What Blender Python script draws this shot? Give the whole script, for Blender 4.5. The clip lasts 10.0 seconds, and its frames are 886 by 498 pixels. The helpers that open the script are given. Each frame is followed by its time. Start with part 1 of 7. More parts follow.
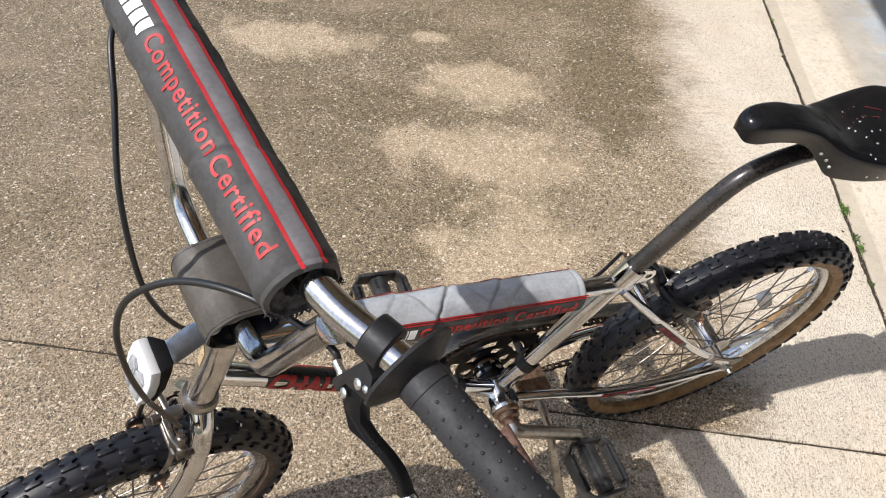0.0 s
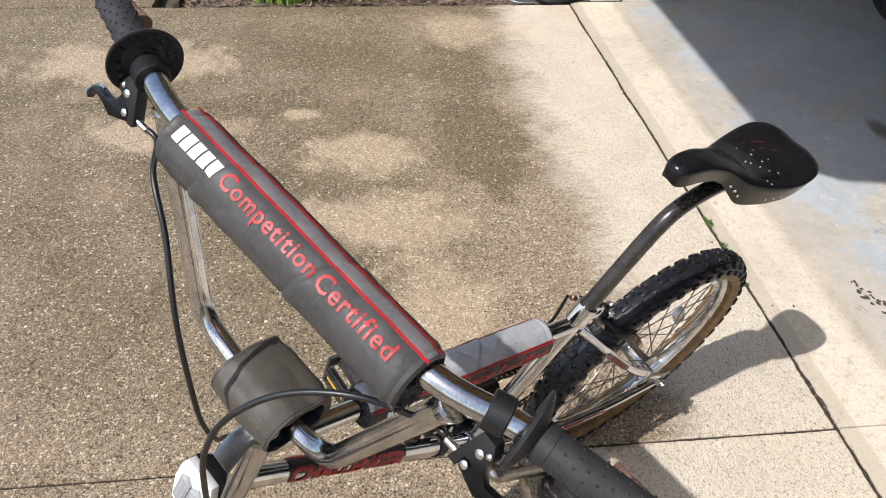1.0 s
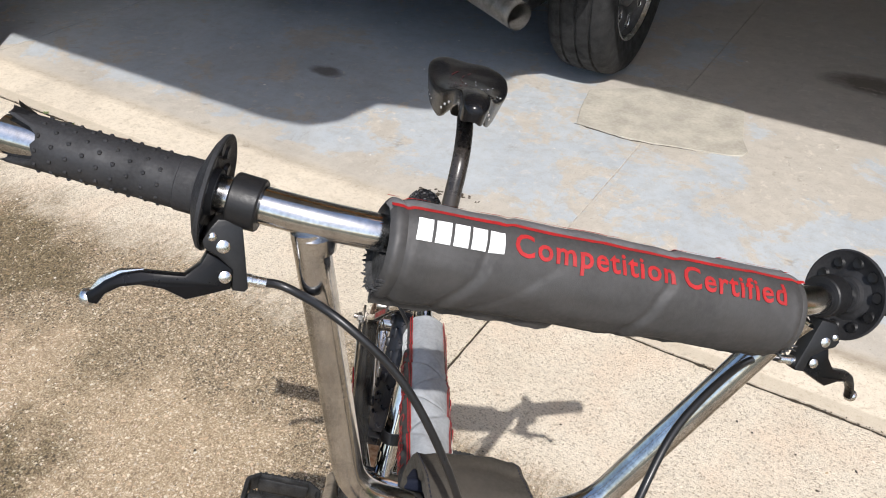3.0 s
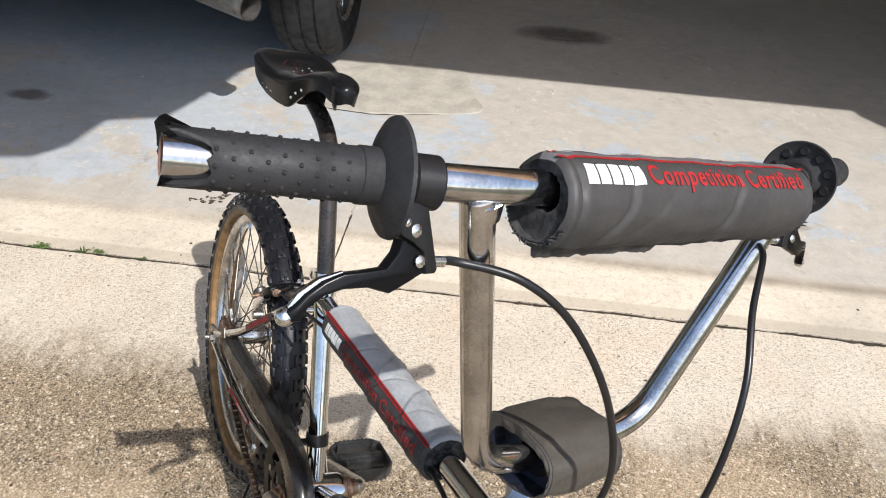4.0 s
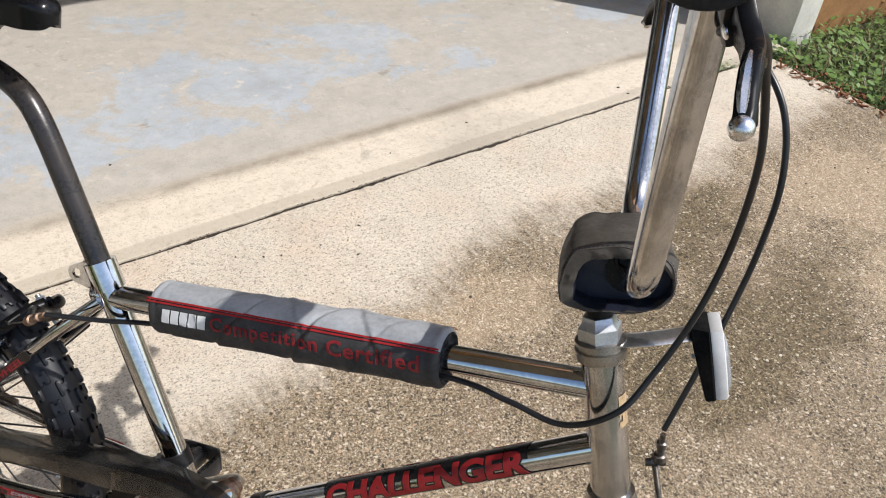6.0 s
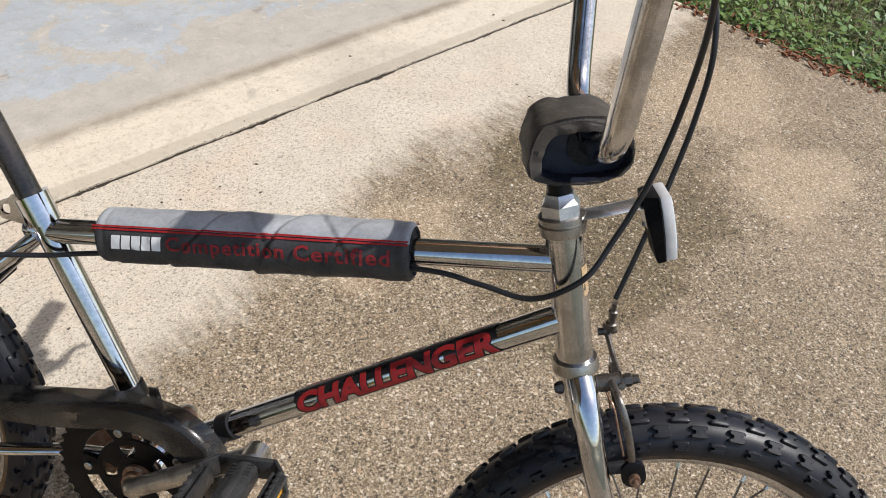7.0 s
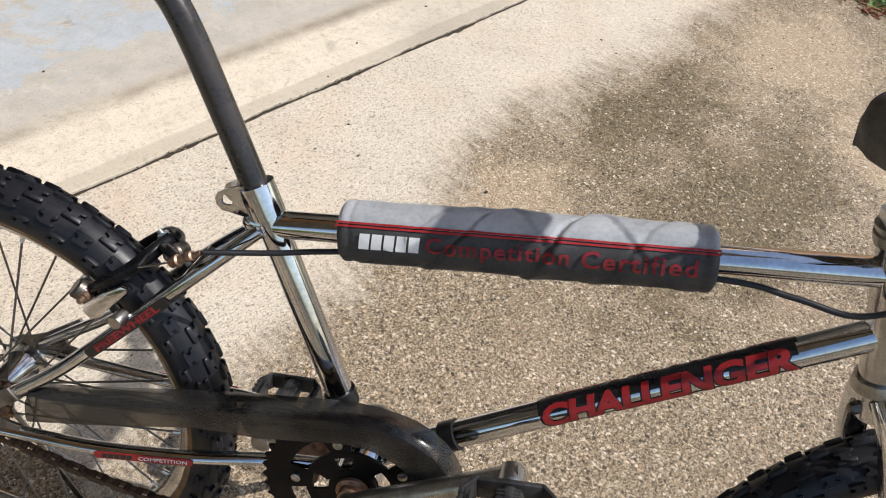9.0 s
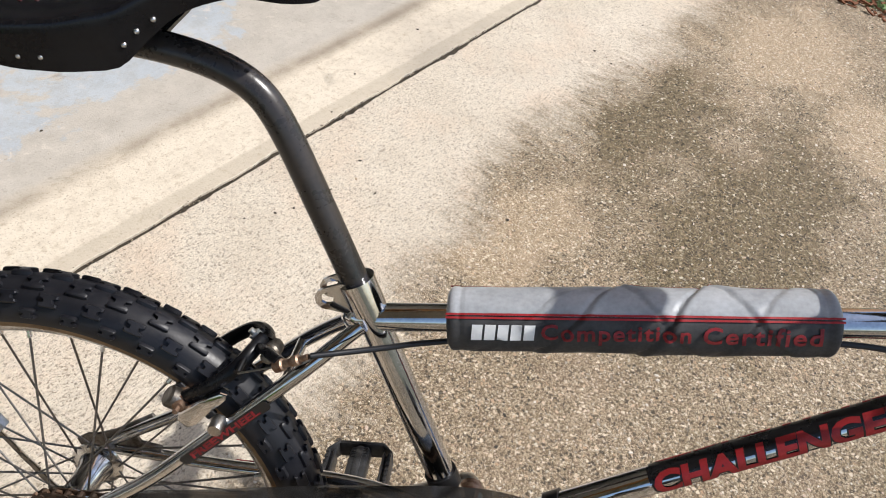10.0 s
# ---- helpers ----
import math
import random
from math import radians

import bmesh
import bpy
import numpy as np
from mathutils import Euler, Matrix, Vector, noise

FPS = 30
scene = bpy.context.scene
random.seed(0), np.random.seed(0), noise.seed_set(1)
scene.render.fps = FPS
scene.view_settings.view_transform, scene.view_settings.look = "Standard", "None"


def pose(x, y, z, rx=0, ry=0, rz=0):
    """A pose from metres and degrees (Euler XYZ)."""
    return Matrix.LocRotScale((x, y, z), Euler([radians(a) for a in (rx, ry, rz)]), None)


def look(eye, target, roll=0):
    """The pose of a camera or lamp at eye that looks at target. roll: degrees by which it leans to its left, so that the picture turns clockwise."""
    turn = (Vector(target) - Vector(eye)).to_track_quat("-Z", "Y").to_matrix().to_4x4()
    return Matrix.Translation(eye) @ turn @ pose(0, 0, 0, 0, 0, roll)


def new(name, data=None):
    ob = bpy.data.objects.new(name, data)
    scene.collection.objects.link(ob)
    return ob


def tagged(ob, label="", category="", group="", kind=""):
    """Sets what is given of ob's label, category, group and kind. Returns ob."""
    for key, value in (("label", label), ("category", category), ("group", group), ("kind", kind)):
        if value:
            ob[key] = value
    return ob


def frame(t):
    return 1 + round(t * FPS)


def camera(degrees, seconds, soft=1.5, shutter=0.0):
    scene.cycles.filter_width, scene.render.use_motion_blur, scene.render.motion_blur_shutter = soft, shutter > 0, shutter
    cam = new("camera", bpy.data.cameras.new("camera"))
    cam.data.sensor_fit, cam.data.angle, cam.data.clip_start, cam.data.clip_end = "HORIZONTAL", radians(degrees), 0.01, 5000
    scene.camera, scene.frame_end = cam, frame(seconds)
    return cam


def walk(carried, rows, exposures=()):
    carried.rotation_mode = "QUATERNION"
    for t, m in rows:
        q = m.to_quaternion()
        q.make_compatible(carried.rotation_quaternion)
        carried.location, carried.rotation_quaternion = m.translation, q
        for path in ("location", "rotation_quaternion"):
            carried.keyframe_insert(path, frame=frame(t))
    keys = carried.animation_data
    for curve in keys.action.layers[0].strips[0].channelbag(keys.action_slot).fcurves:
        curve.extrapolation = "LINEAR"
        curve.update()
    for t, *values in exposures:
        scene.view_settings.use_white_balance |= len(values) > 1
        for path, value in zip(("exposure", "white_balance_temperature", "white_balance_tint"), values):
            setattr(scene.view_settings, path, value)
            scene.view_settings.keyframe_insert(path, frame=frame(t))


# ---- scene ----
cam = camera(58.20, 10.0, 1.0)
LEAN = -13.63
PATH = [
    (0, (0.7799, 0.7004, 1.2246), (0.5098, 0.0944, 0.6165), 2.97),
    (0.5, (0.8045, 0.7362, 1.2893), (0.4629, 0.1391, 0.7090), 2.82),
    (1, (0.9334, 0.6645, 1.2859), (0.5002, 0.1048, 0.7299), 2.72),
    (1.5, (1.0020, 0.5473, 1.2574), (0.4650, 0.0660, 0.7188), 2.04),
    (2, (1.0144, 0.3909, 1.2590), (0.3779, 0.0384, 0.7292), 1.56),
    (2.5, (1.1146, 0.2800, 1.2385), (0.4095, 0.0918, 0.7118), 1.30),
    (2.7, (1.1206, 0.2360, 1.2257), (0.3999, 0.1194, 0.6994), 1.31),
    (3.8, (1.1191, -0.0508, 1.2098), (0.4325, 0.2024, 0.6859), 3.48),
    (4, (1.0931, -0.0910, 1.2008), (0.4309, 0.2230, 0.6785), 4.02),
    (4.5, (0.9867, -0.1744, 1.1905), (0.4036, 0.2728, 0.6710), 4.54),
    (5, (0.9289, -0.2720, 1.1579), (0.4511, 0.2815, 0.6332), 5.27),
    (5.2, (0.9045, -0.2899, 1.1420), (0.4750, 0.2984, 0.6133), 5.58),
    (6.3, (0.7613, -0.3205, 1.0674), (0.5666, 0.3487, 0.4981), 6.53),
    (6.5, (0.7462, -0.3533, 1.0654), (0.5863, 0.3201, 0.4901), 7.26),
    (7, (0.7376, -0.3788, 1.0518), (0.6414, 0.2957, 0.4638), 9.07),
    (7.5, (0.7092, -0.3872, 1.0361), (0.6451, 0.2827, 0.4384), 10.81),
    (8, (0.6506, -0.4003, 1.0172), (0.5931, 0.2611, 0.4095), 11.99),
    (8.5, (0.5800, -0.3944, 0.9982), (0.5198, 0.2558, 0.3788), 12.50),
    (9, (0.4707, -0.3472, 0.9996), (0.4133, 0.2926, 0.3693), 11.80),
    (9.5, (0.4195, -0.2944, 1.0049), (0.3783, 0.3427, 0.3705), 10.62),
    (10, (0.3378, -0.3085, 1.0281), (0.3222, 0.3342, 0.3982), 9.83),
]
walk(cam, [(t, look(eye, target, roll)) for t, eye, target, roll in PATH], [(0, 0.43), (1.0, 0.39), (2.5, 0.34), (5.2, 0.43), (6.4, 0.16), (10, 0.28)])

# ---- light ----
SUN_FROM = Vector((0.585, 0.09, 0.735)).normalized()
world = bpy.data.worlds.new("world")
scene.world = world
world.use_nodes = True
sky = world.node_tree.nodes.new("ShaderNodeTexSky")
sky.sky_type = "NISHITA"
sky.sun_disc = False
sky.dust_density = 1.6
sky.sun_elevation = math.asin(SUN_FROM.z)
sky.sun_rotation = math.atan2(SUN_FROM.x, SUN_FROM.y)
background = world.node_tree.nodes["Background"]
background.inputs[1].default_value = 0.15
world.node_tree.links.new(sky.outputs[0], background.inputs[0])
sun_data = bpy.data.lights.new("sun", "SUN")
sun_data.energy, sun_data.angle, sun_data.color = 4.0, radians(0.53), (1.0, 0.967, 0.94)
sun = new("sun", sun_data)
sun.matrix_world = look((0, 0, 0), -SUN_FROM)

# ---- materials ----
def material(name, color, rough=0.5, metal=0.0, vary=0.15, scale=40.0, bump=0.0, bump_scale=400.0, coat=0.0, second=None, spec=0.5, per=0.0):
    """A surface with tone variation at two scales and fine relief, in metres."""
    m = bpy.data.materials.new(name)
    m.use_nodes = True
    n, l = m.node_tree.nodes, m.node_tree.links
    b = n["Principled BSDF"]
    b.inputs["Metallic"].default_value = metal
    b.inputs["Coat Weight"].default_value = coat
    b.inputs["Specular IOR Level"].default_value = spec
    tc = n.new("ShaderNodeTexCoord")
    big, fine = n.new("ShaderNodeTexNoise"), n.new("ShaderNodeTexNoise")
    big.inputs["Scale"].default_value, fine.inputs["Scale"].default_value = scale, scale * 9
    big.inputs["Detail"].default_value, fine.inputs["Detail"].default_value = 5, 3
    l.new(tc.outputs["Object"], big.inputs["Vector"])
    l.new(tc.outputs["Object"], fine.inputs["Vector"])
    mix = n.new("ShaderNodeMix")
    mix.data_type = "RGBA"
    c2 = second or tuple(c * (1 - vary) for c in color)
    c1 = tuple(min(1, c * (1 + vary * 0.5)) for c in color)
    mix.inputs["A"].default_value, mix.inputs["B"].default_value = (*c1, 1), (*c2, 1)
    add = n.new("ShaderNodeMath")
    add.operation = "MULTIPLY_ADD"
    l.new(fine.outputs["Fac"], add.inputs[0])
    add.inputs[1].default_value = 0.45
    l.new(big.outputs["Fac"], add.inputs[2])
    ramp = n.new("ShaderNodeMapRange")
    ramp.inputs["From Min"].default_value, ramp.inputs["From Max"].default_value = 0.5, 0.95
    l.new(add.outputs[0], ramp.inputs["Value"])
    l.new(ramp.outputs[0], mix.inputs["Factor"])
    l.new(mix.outputs["Result"], b.inputs["Base Color"])
    rr = n.new("ShaderNodeMapRange")
    rr.inputs["To Min"].default_value, rr.inputs["To Max"].default_value = max(0.02, rough * 0.75), min(1, rough * 1.3)
    l.new(ramp.outputs[0], rr.inputs["Value"])
    l.new(rr.outputs[0], b.inputs["Roughness"])
    if bump:
        bn, bt = n.new("ShaderNodeBump"), n.new("ShaderNodeTexNoise")
        bt.inputs["Scale"].default_value, bt.inputs["Detail"].default_value = bump_scale, 4
        bn.inputs["Strength"].default_value, bn.inputs["Distance"].default_value = bump, 0.0006
        l.new(tc.outputs["Object"], bt.inputs["Vector"])
        l.new(bt.outputs["Fac"], bn.inputs["Height"])
        l.new(bn.outputs[0], b.inputs["Normal"])
    return m


def smoky(name):
    """Thin dark tinted plastic that lets some light through, dulled by scuffs."""
    m = bpy.data.materials.new(name)
    m.use_nodes = True
    n, l = m.node_tree.nodes, m.node_tree.links
    b = n["Principled BSDF"]
    b.inputs["Base Color"].default_value = (0.050, 0.049, 0.047, 1)
    b.inputs["Roughness"].default_value = 0.24
    b.inputs["Coat Weight"].default_value, b.inputs["Coat Roughness"].default_value = 1.0, 0.07
    tc, t = n.new("ShaderNodeTexCoord"), n.new("ShaderNodeTexNoise")
    t.inputs["Scale"].default_value, t.inputs["Detail"].default_value = 26, 8
    l.new(tc.outputs["Object"], t.inputs["Vector"])
    r = n.new("ShaderNodeMapRange")
    r.inputs["From Min"].default_value, r.inputs["From Max"].default_value = 0.4, 0.7
    r.inputs["To Min"].default_value, r.inputs["To Max"].default_value = 0.30, 0.52
    l.new(t.outputs["Fac"], r.inputs["Value"])
    clear, mix = n.new("ShaderNodeBsdfTransparent"), n.new("ShaderNodeMixShader")
    clear.inputs["Color"].default_value = (0.46, 0.44, 0.41, 1)
    l.new(r.outputs[0], mix.inputs[0])
    l.new(clear.outputs[0], mix.inputs[1])
    l.new(b.outputs[0], mix.inputs[2])
    l.new(mix.outputs[0], n["Material Output"].inputs["Surface"])
    return m


SMOKY = smoky("smoky_plastic")
CHROME = material("chrome", (0.64, 0.65, 0.67), 0.075, 1.0, 0.22, 30, 0.03, 300)
WORN_CHROME = material("dulled_chrome", (0.60, 0.60, 0.605), 0.15, 1.0, 0.35, 45, 0.05, 260)
STEEL = material("dull_steel", (0.42, 0.40, 0.37), 0.34, 1.0, 0.4, 60, 0.15, 500)
RUSTY = material("rusty_steel", (0.30, 0.22, 0.16), 0.5, 0.8, 0.5, 120, 0.3, 700, second=(0.16, 0.07, 0.035))
BORE_RUST = material("bore_rust", (0.22, 0.13, 0.10), 0.8, 0, 0.4, 150, 0.4, 900, second=(0.10, 0.05, 0.035))
CHAIN = material("oily_rusty_chain", (0.060, 0.045, 0.034), 0.5, 0.6, 0.5, 120, 0.3, 700, second=(0.055, 0.028, 0.016))
DARK_STEEL = material("stained_steel", (0.20, 0.185, 0.165), 0.4, 0.9, 0.5, 70, 0.2, 500, second=(0.07, 0.055, 0.042))
ALLOY = material("brushed_alloy", (0.80, 0.80, 0.80), 0.26, 1.0, 0.2, 50, 0.08, 500)
RIM_STEEL = material("rim_chrome", (0.58, 0.575, 0.57), 0.24, 1.0, 0.35, 40, 0.08, 500)
ZINC = material("zinc_plate", (0.62, 0.64, 0.66), 0.36, 1.0, 0.3, 50, 0.1, 400)
BLACK_RUBBER = material("grip_rubber", (0.026, 0.026, 0.028), 0.62, 0, 0.35, 60, 0.25, 900, spec=0.35)
TYRE_RUBBER = material("tyre_rubber", (0.0065, 0.0070, 0.0095), 0.42, 0, 0.4, 45, 0.15, 600, second=(0.015, 0.015, 0.018), spec=0.36)
GUM_DARK = material("brown_sidewall", (0.060, 0.038, 0.024), 0.6, 0, 0.45, 50, 0.2, 500)
GUM = material("gum_sidewall", (0.22, 0.125, 0.05), 0.6, 0, 0.45, 50, 0.2, 500)
BLACK_PLASTIC = material("black_plastic", (0.013, 0.013, 0.014), 0.42, 0, 0.4, 50, 0.15, 700, spec=0.35)
SCUFFED = material("scuffed_black_plastic", (0.008, 0.008, 0.0085), 0.40, 0, 0.5, 60, 0.9, 260, second=(0.045, 0.045, 0.045), spec=0.42)
WORN_RED = material("worn_red_ink", (0.26, 0.014, 0.018), 0.55, 0, 0.5, 70)
FADED_RED = material("faded_red_print", (0.085, 0.010, 0.012), 0.45, 0, 0.4, 90)
SHELL_BLACK = material("dull_shell_black", (0.007, 0.007, 0.0075), 0.7, 0, 0.5, 50, 0.2, 700, spec=0.15)
BLACK_PAINT = material("black_paint", (0.006, 0.006, 0.007), 0.30, 0, 0.5, 40, 0.1, 300, coat=0.0, spec=0.22)
RING_BLACK = material("chainring_black", (0.004, 0.004, 0.0045), 0.42, 0, 0.5, 60, 0.1, 300, spec=0.12)
WORN_PAINT = material("worn_post_paint", (0.010, 0.0095, 0.009), 0.27, 0.0, 0.6, 28, 0.15, 300, second=(0.040, 0.032, 0.027), spec=0.5)
BAR_SILVER = material("bar_pad_silver", (0.17, 0.165, 0.17), 0.5, 0, 0.3, 28, 0.2, 500)
SPOKE_STEEL = material("dull_spoke_steel", (0.22, 0.20, 0.18), 0.45, 0.9, 0.4, 60, 0.1, 400)
PAD_GREY = material("pad_charcoal_nylon", (0.047, 0.045, 0.044), 0.62, 0, 0.25, 35, 0.3, 1500)
PAD_SILVER = material("pad_silver_vinyl", (0.38, 0.395, 0.41), 0.38, 0, 0.3, 28, 0.2, 500)
LINING = material("navy_lining", (0.010, 0.013, 0.027), 0.55, 0, 0.4, 60, 0.3, 900)
STICKER = material("tan_sticker", (0.42, 0.30, 0.17), 0.6, 0, 0.4, 120, 0.1, 400)
STEM_NYLON = material("stem_pad_nylon", (0.062, 0.054, 0.044), 0.65, 0, 0.25, 35, 0.3, 1500)
FOAM = material("black_foam", (0.045, 0.045, 0.047), 0.95, 0, 0.6, 150, 0.9, 900, second=(0.006, 0.006, 0.006))
RED_INK = material("red_ink", (0.36, 0.016, 0.018), 0.5, 0, 0.25, 80)
WHITE_INK = material("white_ink", (0.80, 0.80, 0.78), 0.5, 0, 0.1, 80)
DECAL_BLACK = material("decal_black", (0.012, 0.012, 0.013), 0.3, 0, 0.3, 60)
VINYL = material("saddle_vinyl", (0.0045, 0.0045, 0.0055), 0.20, 0, 0.4, 30, 0.06, 500, second=(0.010, 0.010, 0.011), spec=0.26)
CABLE = material("cable_housing", (0.012, 0.012, 0.013), 0.36, 0, 0.4, 60)
YELLOW = material("amber_reflector", (0.75, 0.38, 0.03), 0.25, 0, 0.2, 80)
CLEAR = material("reflector_lens", (0.46, 0.47, 0.48), 0.16, 0.35, 0.25, 300, 0.5, 500)
WHITE_PLASTIC = material("white_plastic", (0.58, 0.58, 0.57), 0.35, 0, 0.12, 40)

# ---- helpers for shapes ----
def part(name, bm, mat, parent, label="", smooth=True):
    me = bpy.data.meshes.new(name)
    bm.to_mesh(me)
    bm.free()
    for m in mat if isinstance(mat, (list, tuple)) else [mat]:
        me.materials.append(m)
    if smooth:
        me.shade_smooth()
        me.set_sharp_from_angle(angle=radians(38))
    ob = new(name, me)
    ob.parent = parent
    return tagged(ob, label)


def part_mesh(name, bm, mat):
    """One mesh for many alike pieces."""
    me = bpy.data.meshes.new(name)
    bm.to_mesh(me)
    bm.free()
    me.materials.append(mat)
    me.shade_smooth()
    return me


def thing(name, label, category, at=None, group="", kind=""):
    ob = new(name)
    ob.empty_display_size = 0.05
    if at is not None:
        ob.matrix_basis = at
    return tagged(ob, label, category, group, kind)


def spline(pts, per=8):
    """Points of a smooth curve through pts."""
    p = [Vector(q) for q in pts]
    p = [2 * p[0] - p[1]] + p + [2 * p[-1] - p[-2]]
    out = []
    for i in range(1, len(p) - 2):
        a, b, c, d = p[i - 1:i + 3]
        for k in range(per):
            t = k / per
            out.append(0.5 * (2 * b + (c - a) * t + (2 * a - 5 * b + 4 * c - d) * t * t + (3 * b - a - 3 * c + d) * t ** 3))
    return out + [p[-2]]


def rounded(pts, r, per=6):
    """A polyline whose corners are rounded over the length r."""
    p = [Vector(q) for q in pts]
    out = [p[0]]
    for a, b, c in zip(p, p[1:], p[2:]):
        i = b + (a - b).normalized() * min(r, (a - b).length * 0.49)
        o = b + (c - b).normalized() * min(r, (c - b).length * 0.49)
        for k in range(per + 1):
            t = k / per
            out.append(i.lerp(b, t).lerp(b.lerp(o, t), t))
    return out + [p[-1]]


def sweep(bm, pts, r, seg=16, caps=True, flat=1.0, up=None, mat=0):
    """A tube along pts; r a number or one for each point; flat squeezes it across the way `up`."""
    pts = [Vector(p) for p in pts]
    rs = r if isinstance(r, (list, tuple)) else [r] * len(pts)
    rings, side = [], None
    for i, p in enumerate(pts):
        d = (pts[min(i + 1, len(pts) - 1)] - pts[max(i - 1, 0)]).normalized()
        if side is None:
            ref = Vector(up) if up else (Vector((0, 0, 1)) if abs(d.z) < 0.9 else Vector((1, 0, 0)))
            side = d.cross(ref).normalized()
        else:
            side = (side - d * side.dot(d)).normalized()
        if up:
            side = d.cross(Vector(up)).normalized()
        other = side.cross(d)
        rings.append([bm.verts.new(p + (side * math.cos(a) + other * math.sin(a) * flat) * rs[i]) for a in (2 * math.pi * k / seg for k in range(seg))])
    for a, b in zip(rings, rings[1:]):
        for k in range(seg):
            bm.faces.new((a[k], a[(k + 1) % seg], b[(k + 1) % seg], b[k])).material_index = mat
    if caps:
        bm.faces.new(rings[0][::-1]).material_index = mat
        bm.faces.new(rings[-1]).material_index = mat
    return rings


def lathe(bm, profile, axis_from, axis_to, seg=32, mat=0, closed=False):
    """A turned body: profile rows (along, radius) with along in metres from axis_from towards axis_to."""
    o, d = Vector(axis_from), (Vector(axis_to) - Vector(axis_from)).normalized()
    ref = Vector((0, 0, 1)) if abs(d.z) < 0.9 else Vector((1, 0, 0))
    x = d.cross(ref).normalized()
    y = d.cross(x)
    rings = []
    for s, r in profile:
        rings.append([bm.verts.new(o + d * s + (x * math.cos(a) + y * math.sin(a)) * r) for a in (2 * math.pi * k / seg for k in range(seg))])
    pairs = list(zip(rings, rings[1:])) + ([(rings[-1], rings[0])] if closed else [])
    for a, b in pairs:
        for k in range(seg):
            bm.faces.new((a[k], b[k], b[(k + 1) % seg], a[(k + 1) % seg])).material_index = mat
    if not closed:
        if profile[0][1] > 1e-5:
            bm.faces.new(rings[0]).material_index = mat
        if profile[-1][1] > 1e-5:
            bm.faces.new(rings[-1][::-1]).material_index = mat
    bmesh.ops.recalc_face_normals(bm, faces=bm.faces[:])
    return rings


def box(bm, m, sx, sy, sz, bevel=0.0, mat=0, taper=1.0):
    """A box of that size round the pose m, with bevelled edges; taper narrows its top."""
    vs = [bm.verts.new(m @ Vector((x * sx / 2 * (taper if z > 0 else 1), y * sy / 2 * (taper if z > 0 else 1), z * sz / 2))) for x in (-1, 1) for y in (-1, 1) for z in (-1, 1)]
    fs = [bm.faces.new([vs[i] for i in q]) for q in ((0, 1, 3, 2), (4, 6, 7, 5), (0, 4, 5, 1), (2, 3, 7, 6), (0, 2, 6, 4), (1, 5, 7, 3))]
    for f in fs:
        f.material_index = mat
    if bevel:
        es = {e for f in fs for e in f.edges}
        bmesh.ops.bevel(bm, geom=list(es), offset=bevel, segments=2, affect="EDGES", profile=0.5, clamp_overlap=True, material=-1)
    return vs


def plate(bm, outline, thick, m, bevel=0.0, mat=0):
    """A flat plate: outline in x, y, thickness along z, placed by m."""
    lo = [bm.verts.new(m @ Vector((x, y, -thick / 2))) for x, y in outline]
    hi = [bm.verts.new(m @ Vector((x, y, thick / 2))) for x, y in outline]
    n = len(outline)
    fs = [bm.faces.new(lo[::-1]), bm.faces.new(hi)]
    fs += [bm.faces.new((lo[k], lo[(k + 1) % n], hi[(k + 1) % n], hi[k])) for k in range(n)]
    for f in fs:
        f.material_index = mat
    bmesh.ops.recalc_face_normals(bm, faces=fs)
    if bevel:
        es = {e for f in fs[:2] for e in f.edges}
        bmesh.ops.bevel(bm, geom=list(es), offset=bevel, segments=2, affect="EDGES", profile=0.5, clamp_overlap=True, material=-1)


def frame_of(origin, x, y):
    """A pose with its x axis along x and y near y."""
    x = Vector(x).normalized()
    z = x.cross(Vector(y)).normalized()
    y = z.cross(x)
    return Matrix.Translation(origin) @ Matrix((x, y, z)).transposed().to_4x4()


def lettering(body, size, thick=0.0004, shear=0.0, bold=0.0, spacing=1.0):
    """Letters as a mesh, in x and y from the left end of the baseline."""
    cu = bpy.data.curves.new("letters", "FONT")
    cu.body, cu.size, cu.extrude, cu.shear, cu.offset, cu.space_character = body, size, thick, shear, bold, spacing
    cu.resolution_u = 3
    ob = bpy.data.objects.new("letters", cu)
    me = bpy.data.meshes.new_from_object(ob)
    bm = bmesh.new()
    bm.from_mesh(me)
    bpy.data.objects.remove(ob)
    bpy.data.curves.remove(cu)
    bpy.data.meshes.remove(me)
    return bm


def fit_width(bm, width, height=None):
    xs, ys = [v.co.x for v in bm.verts], [v.co.y for v in bm.verts]
    kx = width / (max(xs) - min(xs))
    ky = height / (max(ys) - min(ys)) if height else kx
    x0, y0 = min(xs), min(ys)
    for v in bm.verts:
        v.co.x, v.co.y = (v.co.x - x0) * kx, (v.co.y - y0) * ky


def blocks(count, width, height, shear=0.2, gap=0.18, thick=0.0004):
    """Plain slanted blocks, for a maker's mark."""
    bm = bmesh.new()
    w = width / count
    for i in range(count):
        plate(bm, [(i * w + shear * y, y) for y in (0,)] + [((i + 1 - gap) * w, 0), ((i + 1 - gap) * w + shear * height, height), (i * w + shear * height, height)], thick, Matrix())
    return bm


def wrap(bm, radius, lift=0.0008, relief=None):
    """Bend a flat x, y drawing round a cylinder along x: y becomes the way round."""
    for v in bm.verts:
        a = v.co.y / radius
        r = radius + lift + v.co.z + (relief(v.co.x, a) if relief else 0)
        v.co = Vector((v.co.x, r * math.sin(a), r * math.cos(a)))


